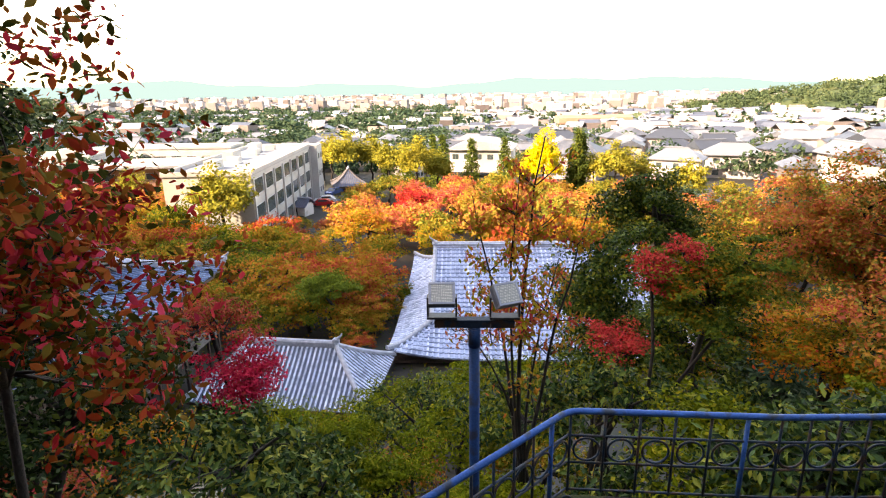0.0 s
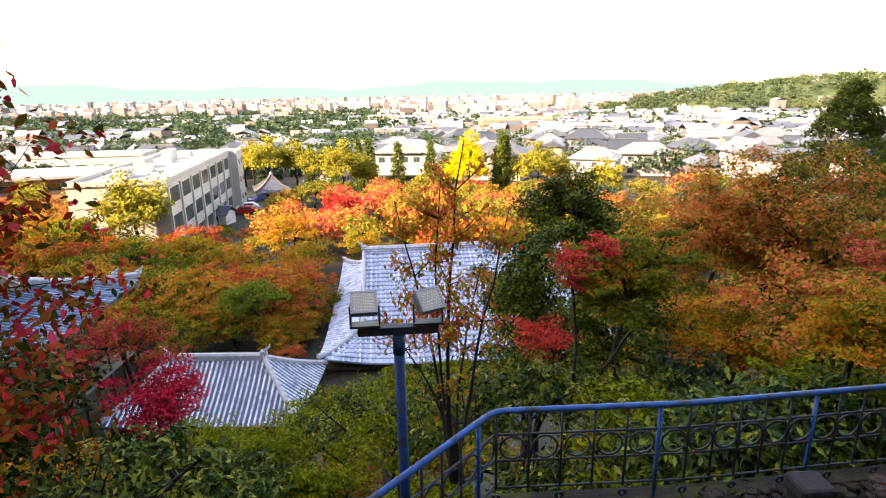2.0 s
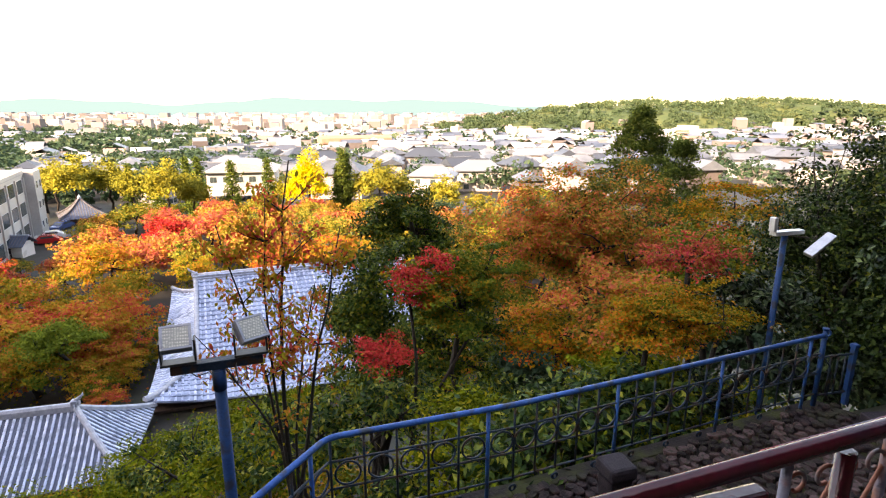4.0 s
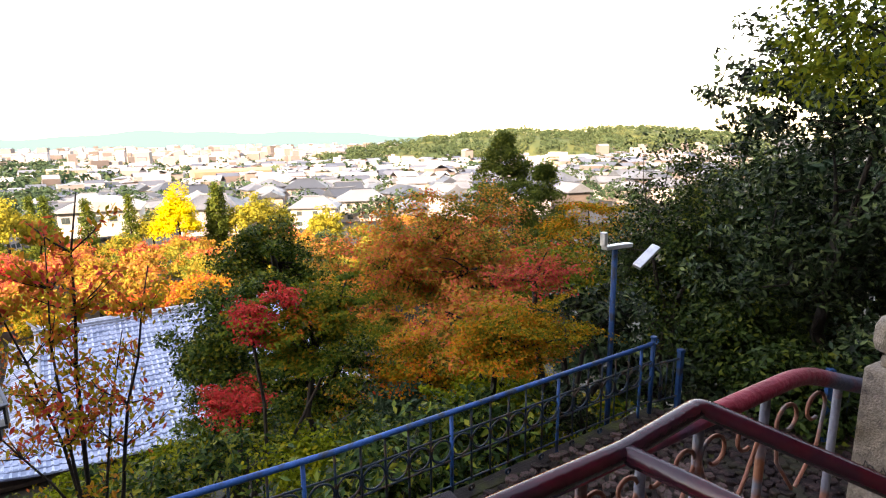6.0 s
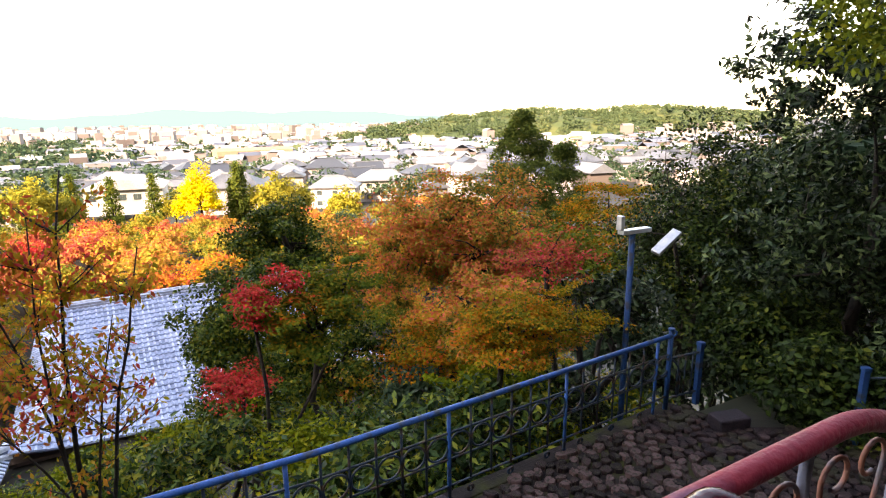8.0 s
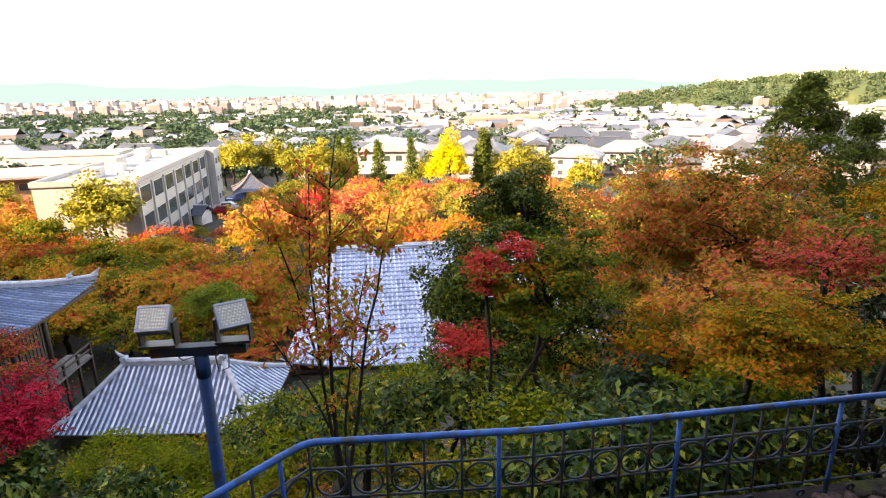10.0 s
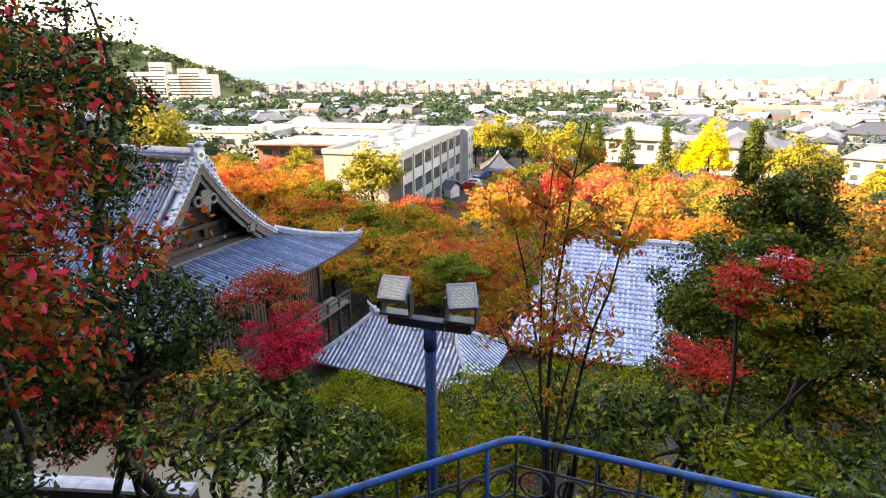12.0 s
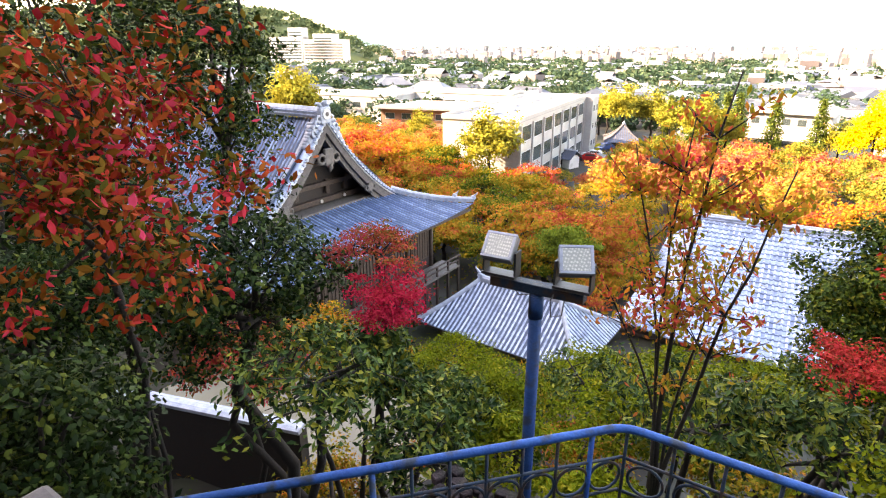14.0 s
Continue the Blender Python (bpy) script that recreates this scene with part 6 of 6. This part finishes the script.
plant(YELLOWT, [(-36.5, 127, 1.35), (-31, 130, 1.2), (-42, 133, 1.1), (-25.5, 124, 1.05), (-17, 108, 1.15), (-13.4, 112, 0.9), (20, 104, 1.05), (24.5, 107, 0.9), (28.6, 92, 0.9), (3.0, 113, 0.8), (17.5, 112, 0.8), (-34.0, 63, 1.15), (-82.5, 75, 1.5), (-88, 79, 1.4), (-55, 128, 0.9), (-61.5, 86, 0.75)], rng)
plant(CONE, [(-6.6, 114, 1.15), (-13.1, 120, 1.2), (-15.5, 122, 1.05), (0.0, 112, 1.05), (13.9, 110, 1.2), (14.9, 111, 1.15), (13.1, 111, 1.05), (-27, 128, 1.0), (-21, 121, 1.0)], rng)
copy_thing(GINKGO, pose(7.3, 108, ground_at(7.3, 108)) @ Matrix.Scale(1.1, 4))
plant(DARK, [(26, 84, 0.75), (34, 70, 0.9), (40, 62, 0.8), (-52, 134, 1.0), (-46, 140, 1.0), (-58, 142, 1.1), (-138, 130, 1.1), (-146, 140, 1.2), (-132, 146, 1.0), (-150, 122, 1.2)], rng)
# trees behind and below the near ones
plant(MAPLE, [(9.5, 30, 0.75), (14, 27, 0.8), (19, 25, 0.8), (24, 30, 0.9), (17, 34, 0.9), (29, 38, 1.0), (12, 13.5, 0.62), (16, 14, 0.7), (0.8, 15.5, 0.5), (-4.4, 17.5, 0.5), (-8.8, 15.5, 0.55), (-8.2, 21.5, 0.55), (-14.2, 20.5, 0.55), (-11.4, 11.5, 0.5), (-3.8, 22.5, 0.55)], rng)
plant(DARK, [(11, 22, 0.7), (20, 18.5, 0.75), (15.5, 10.5, 0.7), (19, 8, 0.9), (13.5, 6.2, 0.85), (13, 2.0, 0.9), (24, 13, 1.0), (-17, 3.0, 0.9), (11.5, -1.5, 0.9)], rng)
for k, ob in enumerate(MAPLE + MAPLE_FAR + YELLOWT + DARK + CONE + [GINKGO, REDM, PINE]):
    x, y = -30 + 7 * k, -26 - 3 * (k % 3)
    ob.matrix_world = pose(x, y, ground_at(x, y) - 0.3)
plant(DARK, [(-44 + 6.5 * k + (k % 3), -16 - 5 * (k % 4), 1.25) for k in range(14)], rng)


# ---- woods on the plain and the hills ----
def far_woods(name, places, heights, size, cards, leaf, material, label, seed):
    """Far trees, past counting: every crown a loose heap of leaf clumps."""
    rr = np.random.default_rng(seed)
    n = len(places)
    d = unit(rr.normal(0, 1, (n * cards, 3)))
    d[:, 2] = np.abs(d[:, 2]) * 1.1 - 0.25
    s = np.repeat(size * rr.uniform(0.6, 1.35, n), cards)[:, None]
    c = np.repeat(np.column_stack([places, heights]), cards, 0)
    pts = c + d * s * rr.uniform(0.6, 1.0, (n * cards, 1)) * np.array([1, 1, 0.95]) + np.array([0, 0, 1]) * s * 0.75
    ob = new(name, leaf_mesh(name, rr, pts, d, leaf, material, 0.75, 0.4))
    return tagged(ob, label, "woods", kind="stuff")


def fan(rr, n, near, far, a0, a1, power=1.0):
    r = near + (far - near) * rr.uniform(0, 1, n) ** power
    a = np.radians(rr.uniform(a0, a1, n))
    return np.stack([np.sin(a) * r, np.cos(a) * r], 1)


rw = np.random.default_rng(5)
p = np.concatenate([fan(rw, 230, 138, 260, -62, -6, 1.0), fan(rw, 70, 145, 260, -8, 60, 1.0)])
far_woods("woods", p, ground(p[:, 0], p[:, 1]), 4.6, 150, 1.15, LEAF_WOOD, "green trees beyond the temple valley", 8)
p = np.concatenate([fan(rw, 800, 250, 450, -62, -6, 1.0), fan(rw, 260, 250, 450, -8, 60, 1.0)])
far_woods("woods", p, ground(p[:, 0], p[:, 1]), 5.4, 64, 1.9, LEAF_WOOD, "dark green trees among the houses of the plain", 6)
p = np.concatenate([fan(rw, 1900, 430, 1350, -62, -4, 1.1), fan(rw, 420, 420, 1500, -8, 60, 1.1)])
far_woods("woods", p, ground(p[:, 0], p[:, 1]), 8.0, 34, 4.0, LEAF_WOOD, "far tree belts of the city plain", 7)


def hill(name, centre, radii, top, label, seed, trees, size):
    """A wooded hill: a rounded mound and its trees."""
    rr = np.random.default_rng(seed)
    base = ground_at(*centre)
    u = np.linspace(-1, 1, 41)
    gx, gy = np.meshgrid(u, u, indexing="ij")

    def lift(a, b):
        q = np.clip(1 - a ** 2 - b ** 2, 0, 1) ** 0.8
        return q * (1 + 0.10 * np.sin(a * 7 + seed) + 0.07 * np.sin(b * 5 + a * 11))

    gz = base - 3 + (top - base) * lift(gx, gy)
    i = (np.arange(40)[:, None] * 41 + np.arange(40)[None, :]).ravel()
    me = mesh_from(name, np.stack([centre[0] + gx * radii[0], centre[1] + gy * radii[1], gz], -1).reshape(-1, 3), np.stack([i, i + 41, i + 42, i + 1], 1), LEAF_HILL, True)
    structure(new(name, me), label, "hill")
    ab = rr.uniform(-1, 1, (trees, 2))
    ab = ab[(ab ** 2).sum(1) < 0.97]
    far_woods("hill_woods", np.array(centre) + ab * np.array(radii), base - 5 + (top - base) * lift(ab[:, 0], ab[:, 1]), size, 56, size * 0.4, LEAF_HILL, "dense woods covering the hill", seed + 1)


hill("hill", (760, 1000), (470, 260), 10, "low wooded hill at the edge of the city", 21, 1250, 9.0)
hill("hill", (365, 920), (75, 60), -20, "small wooded knoll", 24, 150, 7.0)
hill("hill", (-1320, 760), (640, 420), 84, "steep wooded mountain flank", 31, 1300, 13.0)
hill("hill", (1400, 1250), (500, 300), 22, "farther wooded hill", 41, 700, 12.0)

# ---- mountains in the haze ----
# flat glowing sheet; the bright haze is painted into its emission colour
HAZE, _n, _l = nodes_of("mountains, bright haze in the colour")
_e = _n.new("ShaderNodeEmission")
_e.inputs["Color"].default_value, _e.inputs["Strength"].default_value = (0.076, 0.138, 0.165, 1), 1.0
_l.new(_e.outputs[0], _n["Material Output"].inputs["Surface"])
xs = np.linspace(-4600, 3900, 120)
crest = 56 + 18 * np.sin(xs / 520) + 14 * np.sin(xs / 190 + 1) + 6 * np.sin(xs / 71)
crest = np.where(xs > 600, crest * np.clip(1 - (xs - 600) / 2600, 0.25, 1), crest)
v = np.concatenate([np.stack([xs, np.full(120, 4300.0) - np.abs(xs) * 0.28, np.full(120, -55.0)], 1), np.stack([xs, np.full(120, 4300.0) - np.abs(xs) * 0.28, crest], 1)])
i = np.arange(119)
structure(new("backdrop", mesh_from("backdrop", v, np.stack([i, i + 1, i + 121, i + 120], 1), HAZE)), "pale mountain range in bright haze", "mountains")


# ---- the city ----
def house(w, d, h, rise, hip, wall, roof, label, name="house"):
    """A house with a hipped or gabled roof, its windows and door."""
    b = thing(name, (0, 0, 0), label, "house", "houses of the city")
    part("wall", box(bmesh.new(), (-w / 2, -d / 2, -3), (w / 2, d / 2, h)), wall, b)
    bm = bmesh.new()
    e = 0.7
    k = min(d / 2, w / 2 - 0.5) if hip else 0.0
    low = [bm.verts.new(p) for p in ((-w / 2 - e, -d / 2 - e, h), (w / 2 + e, -d / 2 - e, h), (w / 2 + e, d / 2 + e, h), (-w / 2 - e, d / 2 + e, h))]
    eave = [bm.verts.new((p.co.x, p.co.y, h + 0.2)) for p in low]
    r0, r1 = bm.verts.new((-w / 2 - e + k, 0, h + 0.2 + rise)), bm.verts.new((w / 2 + e - k, 0, h + 0.2 + rise))
    bm.faces.new(list(reversed(low)))
    for q in range(4):
        bm.faces.new((low[q], low[(q + 1) % 4], eave[(q + 1) % 4], eave[q]))
    for f in ((eave[0], eave[1], r1, r0), (eave[2], eave[3], r0, r1), (eave[1], eave[2], r1), (eave[3], eave[0], r0)):
        bm.faces.new(f)
    part("roof", bm, roof, b)
    part("ridge", bar_along(bmesh.new(), [(-w / 2 - e + k, 0, h + 0.15 + rise), (w / 2 + e - k, 0, h + 0.15 + rise)], 0.35, 0.3), roof, b)
    for fl in range(max(1, int(h / 2.8))):
        for x in (-0.3, 0.05, 0.33):
            part("window", box(bmesh.new(), (w * x - 0.7, -d / 2 - 0.06, 0.9 + fl * 2.8), (w * x + 0.7, -d / 2 + 0.02, 2.1 + fl * 2.8)), GLASS_DARK, b)
        part("window", box(bmesh.new(), (w / 2 - 0.02, -0.8, 0.9 + fl * 2.8), (w / 2 + 0.06, 0.8, 2.1 + fl * 2.8)), GLASS_DARK, b)
    return b


def tower(w, d, floors, wall, label):
    """A flat-roofed block of flats with bands of windows and a roof hut."""
    b = thing("city_block", (0, 0, 0), label, "building", "flat-roofed blocks of the city")
    h = floors * 3.1
    part("wall", box(bmesh.new(), (-w / 2, -d / 2, -4), (w / 2, d / 2, h)), wall, b)
    part("roof", box(bmesh.new(), (-w / 2 - 0.2, -d / 2 - 0.2, h), (w / 2 + 0.2, d / 2 + 0.2, h + 0.7)), ROOF_FLAT, b)
    part("roof_hut", box(bmesh.new(), (w * 0.1, -d * 0.2, h + 0.7), (w * 0.3, d * 0.2, h + 3.2)), wall, b)
    for f in range(floors):
        part("window", box(bmesh.new(), (-w / 2 + 0.8, -d / 2 - 0.07, f * 3.1 + 1.1), (w / 2 - 0.8, -d / 2 + 0.02, f * 3.1 + 2.3)), GLASS_DARK, b)
        part("balcony", box(bmesh.new(), (-w / 2 + 0.4, -d / 2 - 0.9, f * 3.1 + 0.0), (w / 2 - 0.4, -d / 2 - 0.0, f * 3.1 + 0.95)), wall, b)
    return b


HOUSES = [house(9, 7, 5.4, 2.0, True, WALL_CITY, ROOF_GREY, "two-storey white house with a grey hipped roof"),
          house(8, 6.5, 5.2, 2.2, False, WALL_CITY, ROOF_GREY, "tan house with a grey gabled roof"),
          house(12, 8, 5.6, 2.6, True, WALL_CITY, ROOF_GREY, "wide white house with a grey tiled roof"),
          house(7, 6, 5.0, 1.6, False, WALL_CITY, ROOF_GREY, "narrow white house with a grey roof")]
BLOCKS = [tower(18, 10, 3, WALL_CITY, "pale three-storey block with balconies"), tower(22, 11, 3, WALL_CITY, "pale three-storey block with window bands"), tower(15, 12, 5, WALL_TAN, "tan five-storey block with balconies")]
rc = np.random.default_rng(9)
placed = []


def free_spot(near, far, a0, a1, gap):
    for _ in range(60):
        x, y = fan(rc, 1, near, far, a0, a1, 1.25)[0]
        if y > 118 and not (-130 < x < -28 and y < 150) and not (0.38 < x / y < 0.7 and 300 < y < 520) and not (-20 < x < 12 and y < 172) and all((x - a) ** 2 + (y - b) ** 2 > gap ** 2 for a, b in placed):
            placed.append((x, y))
            return x, y
    return None


for k in range(290):
    right = k % 5 < 3
    s = free_spot(138, 430, *((-8, 55) if right else (-58, -8)), 13)
    if s:
        q = rc.uniform(0.85, 1.25)
        copy_thing(HOUSES[k % 4], pose(s[0], s[1], ground_at(*s), 0, 0, rc.choice([-18, 8, 72, 96]) + rc.normal(0, 6)) @ Matrix.Diagonal((q, q, q, 1)))
for k in range(16):
    s = free_spot(480, 900, -58, 45, 40)
    if s:
        copy_thing(BLOCKS[k % 3], pose(s[0], s[1], ground_at(*s), 0, 0, rc.choice([-14, 6, 80]) + rc.normal(0, 5)))
for k, ob in enumerate(HOUSES + BLOCKS):
    x, y = (-70 + 26 * k, 178 + 9 * (k % 2)) if k < 4 else (-260 + 90 * k, 640 + 30 * k)
    ob.matrix_world = pose(x, y, ground_at(x, y), 0, 0, 7 * k)


def rest_of_city(name, n, near, far, seed, roof_share, label, material, tall):
    """The houses past counting: boxes with pitched or flat roofs, joined."""
    rr = np.random.default_rng(seed)
    p = fan(rr, n, near, far, -60, 57, 1.0)
    p = p[(p[:, 0] / p[:, 1] > -0.07) | (rr.uniform(0, 1, n) < 0.5) | (p[:, 1] > 1350)]
    n = len(p)
    w, d, h = rr.uniform(3.4, 7, n), rr.uniform(3, 5, n), rr.uniform(4.5, 7, n) + tall * rr.uniform(0, 1, n) ** 4 * 22
    w, d = w * (1 + p[:, 1] / 1500), d * (1 + p[:, 1] / 1500)
    a = rr.choice([0.1, -0.25, 1.6], n) + rr.normal(0, 0.1, n)
    z = ground(p[:, 0], p[:, 1])
    rise = np.where(rr.uniform(0, 1, n) < roof_share, rr.uniform(1.5, 3, n), 0.02)
    corners = [(-1, -1), (1, -1), (1, 1), (-1, 1)]
    ca, sa = np.cos(a), np.sin(a)
    v = []
    for hh in (-4 + 0 * h, h):
        for sx, sy in corners:
            v.append(np.stack([p[:, 0] + sx * w * ca - sy * d * sa, p[:, 1] + sx * w * sa + sy * d * ca, z + hh], 1))
    for sx in (-1, 1):
        v.append(np.stack([p[:, 0] + sx * w * ca, p[:, 1] + sx * w * sa, z + h + rise], 1))
    v = np.stack(v, 1)
    base = np.arange(n)[:, None] * 10
    walls = np.concatenate([base + q for q in ([0, 1, 5, 4], [1, 2, 6, 5], [2, 3, 7, 6], [3, 0, 4, 7])], 0)
    roofs = np.concatenate([base + q for q in ([4, 5, 9, 8], [6, 7, 8, 9])], 0)
    ends = np.concatenate([base + q for q in ([5, 6, 9, 9], [7, 4, 8, 8])], 0)
    vv = v.reshape(-1, 3)
    tagged(new(name, mesh_from(name, vv, walls, material)), label, "houses", kind="stuff")
    tagged(new("city_roofs", mesh_from("city_roofs", vv, roofs, ROOF_CITY)), "pale and grey roofs of the far city", "roofs", kind="stuff")


ROOF_CITY = bpy.data.materials.new("far roofs")
ROOF_CITY.use_nodes = True
_n, _l = ROOF_CITY.node_tree.nodes, ROOF_CITY.node_tree.links
_g = _n.new("ShaderNodeNewGeometry")
_r = ramp_node(_n, [(0.0, (0.035, 0.045, 0.065)), (0.4, (0.08, 0.095, 0.125)), (0.7, (0.16, 0.175, 0.20)), (0.84, (0.34, 0.34, 0.34)), (0.95, (0.5, 0.5, 0.48)), (1.0, (0.26, 0.11, 0.07))])
_l.new(_g.outputs["Random Per Island"], _r.inputs[0])
_l.new(_r.outputs[0], _n["Principled BSDF"].inputs["Base Color"])
_n["Principled BSDF"].inputs["Roughness"].default_value = 0.45
rest_of_city("city_houses", 2600, 330, 1000, 51, 0.85, "crowded white houses of the far city", WALL_CITY, 0.3)
rest_of_city("city_houses", 3600, 900, 3800, 52, 0.4, "white buildings fading into the distance", WALL_CITY, 1.0)

# landmarks of the plain
arena = thing("sports_hall", (204, 452, -36), "wide cream hall with a flat overhanging roof", "building", rz=-8)
part("wall", box(bmesh.new(), (0, 0, -4), (74, 44, 13.2)), surface("cream wall", (0.55, 0.47, 0.33), (0.68, 0.60, 0.44), scale=0.1, bump=0), arena)
part("roof", box(bmesh.new(), (-3, -3, 13.2), (77, 47, 15.4), bevel=0.3), ROOF_FLAT, arena)
part("roof_step", box(bmesh.new(), (12, 8, 15.4), (62, 38, 17.6), bevel=0.2), ROOF_FLAT, arena)
for k in range(9):
    part("window", box(bmesh.new(), (28 + k * 4.6, -0.15, 8.6), (31.6 + k * 4.6, 0.05, 12.2)), GLASS_DARK, arena)
hotel = thing("hillside_hotel", (-735, 618, -22), "large pink-white hotel on the mountain's foot", "building", rz=12)
for x, w, h, k in ((0, 60, 34, 8), (34, 26, 47, 11), (62, 70, 30, 7), (80, 34, 38, 9)):
    part("wing", box(bmesh.new(), (x, 0 if h < 45 else 3, -12), (x + w, 18, h)), surface("pinkish wall", (0.55, 0.42, 0.36), (0.66, 0.54, 0.48), scale=0.1, bump=0) if x == 62 else WALL_WHITE, hotel)
    for f in range(k - 1):
        part("window_band", box(bmesh.new(), (x + 1.5, (0 if h < 45 else 3) - 0.25, 2 + f * 4.1), (x + w - 1.5, (0 if h < 45 else 3) + 0.1, 4 + f * 4.1)), GLASS_DARK, hotel)
gym = thing("green_roofed_hall", (-14.0, 146, -17.2), "white hall with a pale curved roof and grey-blue base", "building", rz=-6)
part("wall", box(bmesh.new(), (0, 0, 0), (22, 14, 5.8)), WALL_WHITE, gym)
gym.scale = (0.72, 1.0, 1.0)
roof = bmesh.new()
arc = [(-0.8, 5.7)] + [(-0.8 + 23.6 * k / 10, 5.9 + 2.1 * math.sin(math.pi * k / 10)) for k in range(11)] + [(22.8, 5.7)]
fa, fb = [roof.verts.new((x, -0.8, z)) for x, z in arc], [roof.verts.new((x, 14.8, z)) for x, z in arc]
roof.faces.new(fa), roof.faces.new(list(reversed(fb)))
for k in range(len(arc)):
    roof.faces.new((fa[k], fb[k], fb[(k + 1) % len(arc)], fa[(k + 1) % len(arc)]))
bmesh.ops.recalc_face_normals(roof, faces=roof.faces)
part("roof", roof, ROOF_FLAT, gym)
windows(gym, (0, 0, 0), (1, 0, 0), 5, 1, 2.4, 1.5, 4.2, 3, 0.9, 3.2)
white_hall = thing("white_roofed_hall", (404, 500, -38), "large white hall with a stepped pale roof", "building", rz=-4)
part("wall", box(bmesh.new(), (0, 0, -4), (78, 40, 8)), WALL_WHITE, white_hall)
part("roof", bar_along(bmesh.new(), [(-2, 20, 8), (80, 20, 8)], 46, 12), ROOF_FLAT, white_hall)
part("tower", box(bmesh.new(), (30, 12, 8), (46, 28, 24), bevel=0.4), WALL_WHITE, white_hall)
for k in range(8):
    part("window", box(bmesh.new(), (4 + k * 9, -0.15, 2), (9 + k * 9, 0.05, 5.5)), GLASS_DARK, white_hall)
sheets = thing("scaffold_sheeting", (430, 1960, -44), "building wrapped in turquoise sheeting", "building")
part("wall", box(bmesh.new(), (-10, 0, -3), (66, 24, 14)), TURQUOISE, sheets)
temple_far = thing("red_roofed_hall", (40, 400, -26), "long hall with a red-brown roof", "building", rz=5)
part("wall", box(bmesh.new(), (0, 0, -3), (46, 14, 6)), WALL_TAN, temple_far)
part("roof", bar_along(bmesh.new(), [(-2, 7, 6), (48, 7, 6)], 18, 5), WALL_BRICK, temple_far)


# ---- stone paving of the terrace ----
def stone_mesh(seed):
    """A flat, uneven field stone about 0.15 m across, with a worn rim."""
    r = np.random.default_rng(seed)
    n = 8
    ang = np.linspace(0, 2 * np.pi, n, endpoint=False) + r.normal(0, 0.16, n)
    rad = r.uniform(0.72, 1.08, n) * 0.5
    bm = bmesh.new()
    outer = [bm.verts.new((math.cos(a) * q, math.sin(a) * q, -0.05)) for a, q in zip(ang, rad)]
    rim = [bm.verts.new((math.cos(a) * q * 0.97, math.sin(a) * q * 0.97, -0.012 + r.normal(0, 0.002))) for a, q in zip(ang, rad)]
    top = [bm.verts.new((math.cos(a) * q * 0.8, math.sin(a) * q * 0.8, r.normal(0, 0.003))) for a, q in zip(ang, rad)]
    for k in range(n):
        bm.faces.new((outer[k], outer[(k + 1) % n], rim[(k + 1) % n], rim[k]))
        bm.faces.new((rim[k], rim[(k + 1) % n], top[(k + 1) % n], top[k])).smooth = True
    bm.faces.new(top)
    me = bpy.data.meshes.new("paving_stone")
    bm.to_mesh(me)
    bm.free()
    me.materials.append(COBBLE)
    return me


STONES = [stone_mesh(200 + k) for k in range(8)]
rp = np.random.default_rng(31)
pieces, rest = 0, []
PITCH = 0.138
for i in range(76):
    for j in range(34):
        x = -1.4 + i * PITCH + (j % 2) * PITCH / 2 + rp.normal(0, 0.02)
        y = 1.15 + j * PITCH * 0.72 + rp.normal(0, 0.018)
        edge = 3.70 if x < 1.7 else 3.70 + (x - 1.7) * 0.09
        if y > edge or x > 7.9 or 0.483 * (x - 6.57) + 0.876 * (y - 3.38) > -0.06 and x > 6.3 or (abs(x - 2.42) < 0.16 and abs(y - 3.15) < 0.16):
            continue
        s = rp.uniform(0.13, 0.185)
        m = pose(x, y, rp.normal(0, 0.004), rp.normal(0, 1.2), rp.normal(0, 1.2), rp.uniform(0, 360)) @ Matrix.Diagonal((s, s * rp.uniform(0.6, 0.88), 1, 1))
        if x > 3.4 and y > 2.0 and pieces < 300:
            ob = new("paving_stone", STONES[(i * 7 + j * 3) % 8])
            ob.parent = terrace
            ob.matrix_world = m
            pieces += 1
        else:
            rest.append((m, STONES[(i * 7 + j * 3) % 8]))
joined = bmesh.new()
for m, me in rest:
    before = len(joined.verts)
    joined.from_mesh(me)
    joined.verts.ensure_lookup_table()
    for v in joined.verts[before:]:
        v.co = m @ v.co
tagged(part("paving_stones", joined, COBBLE, terrace), "flat field stones set in mortar", kind="stuff")
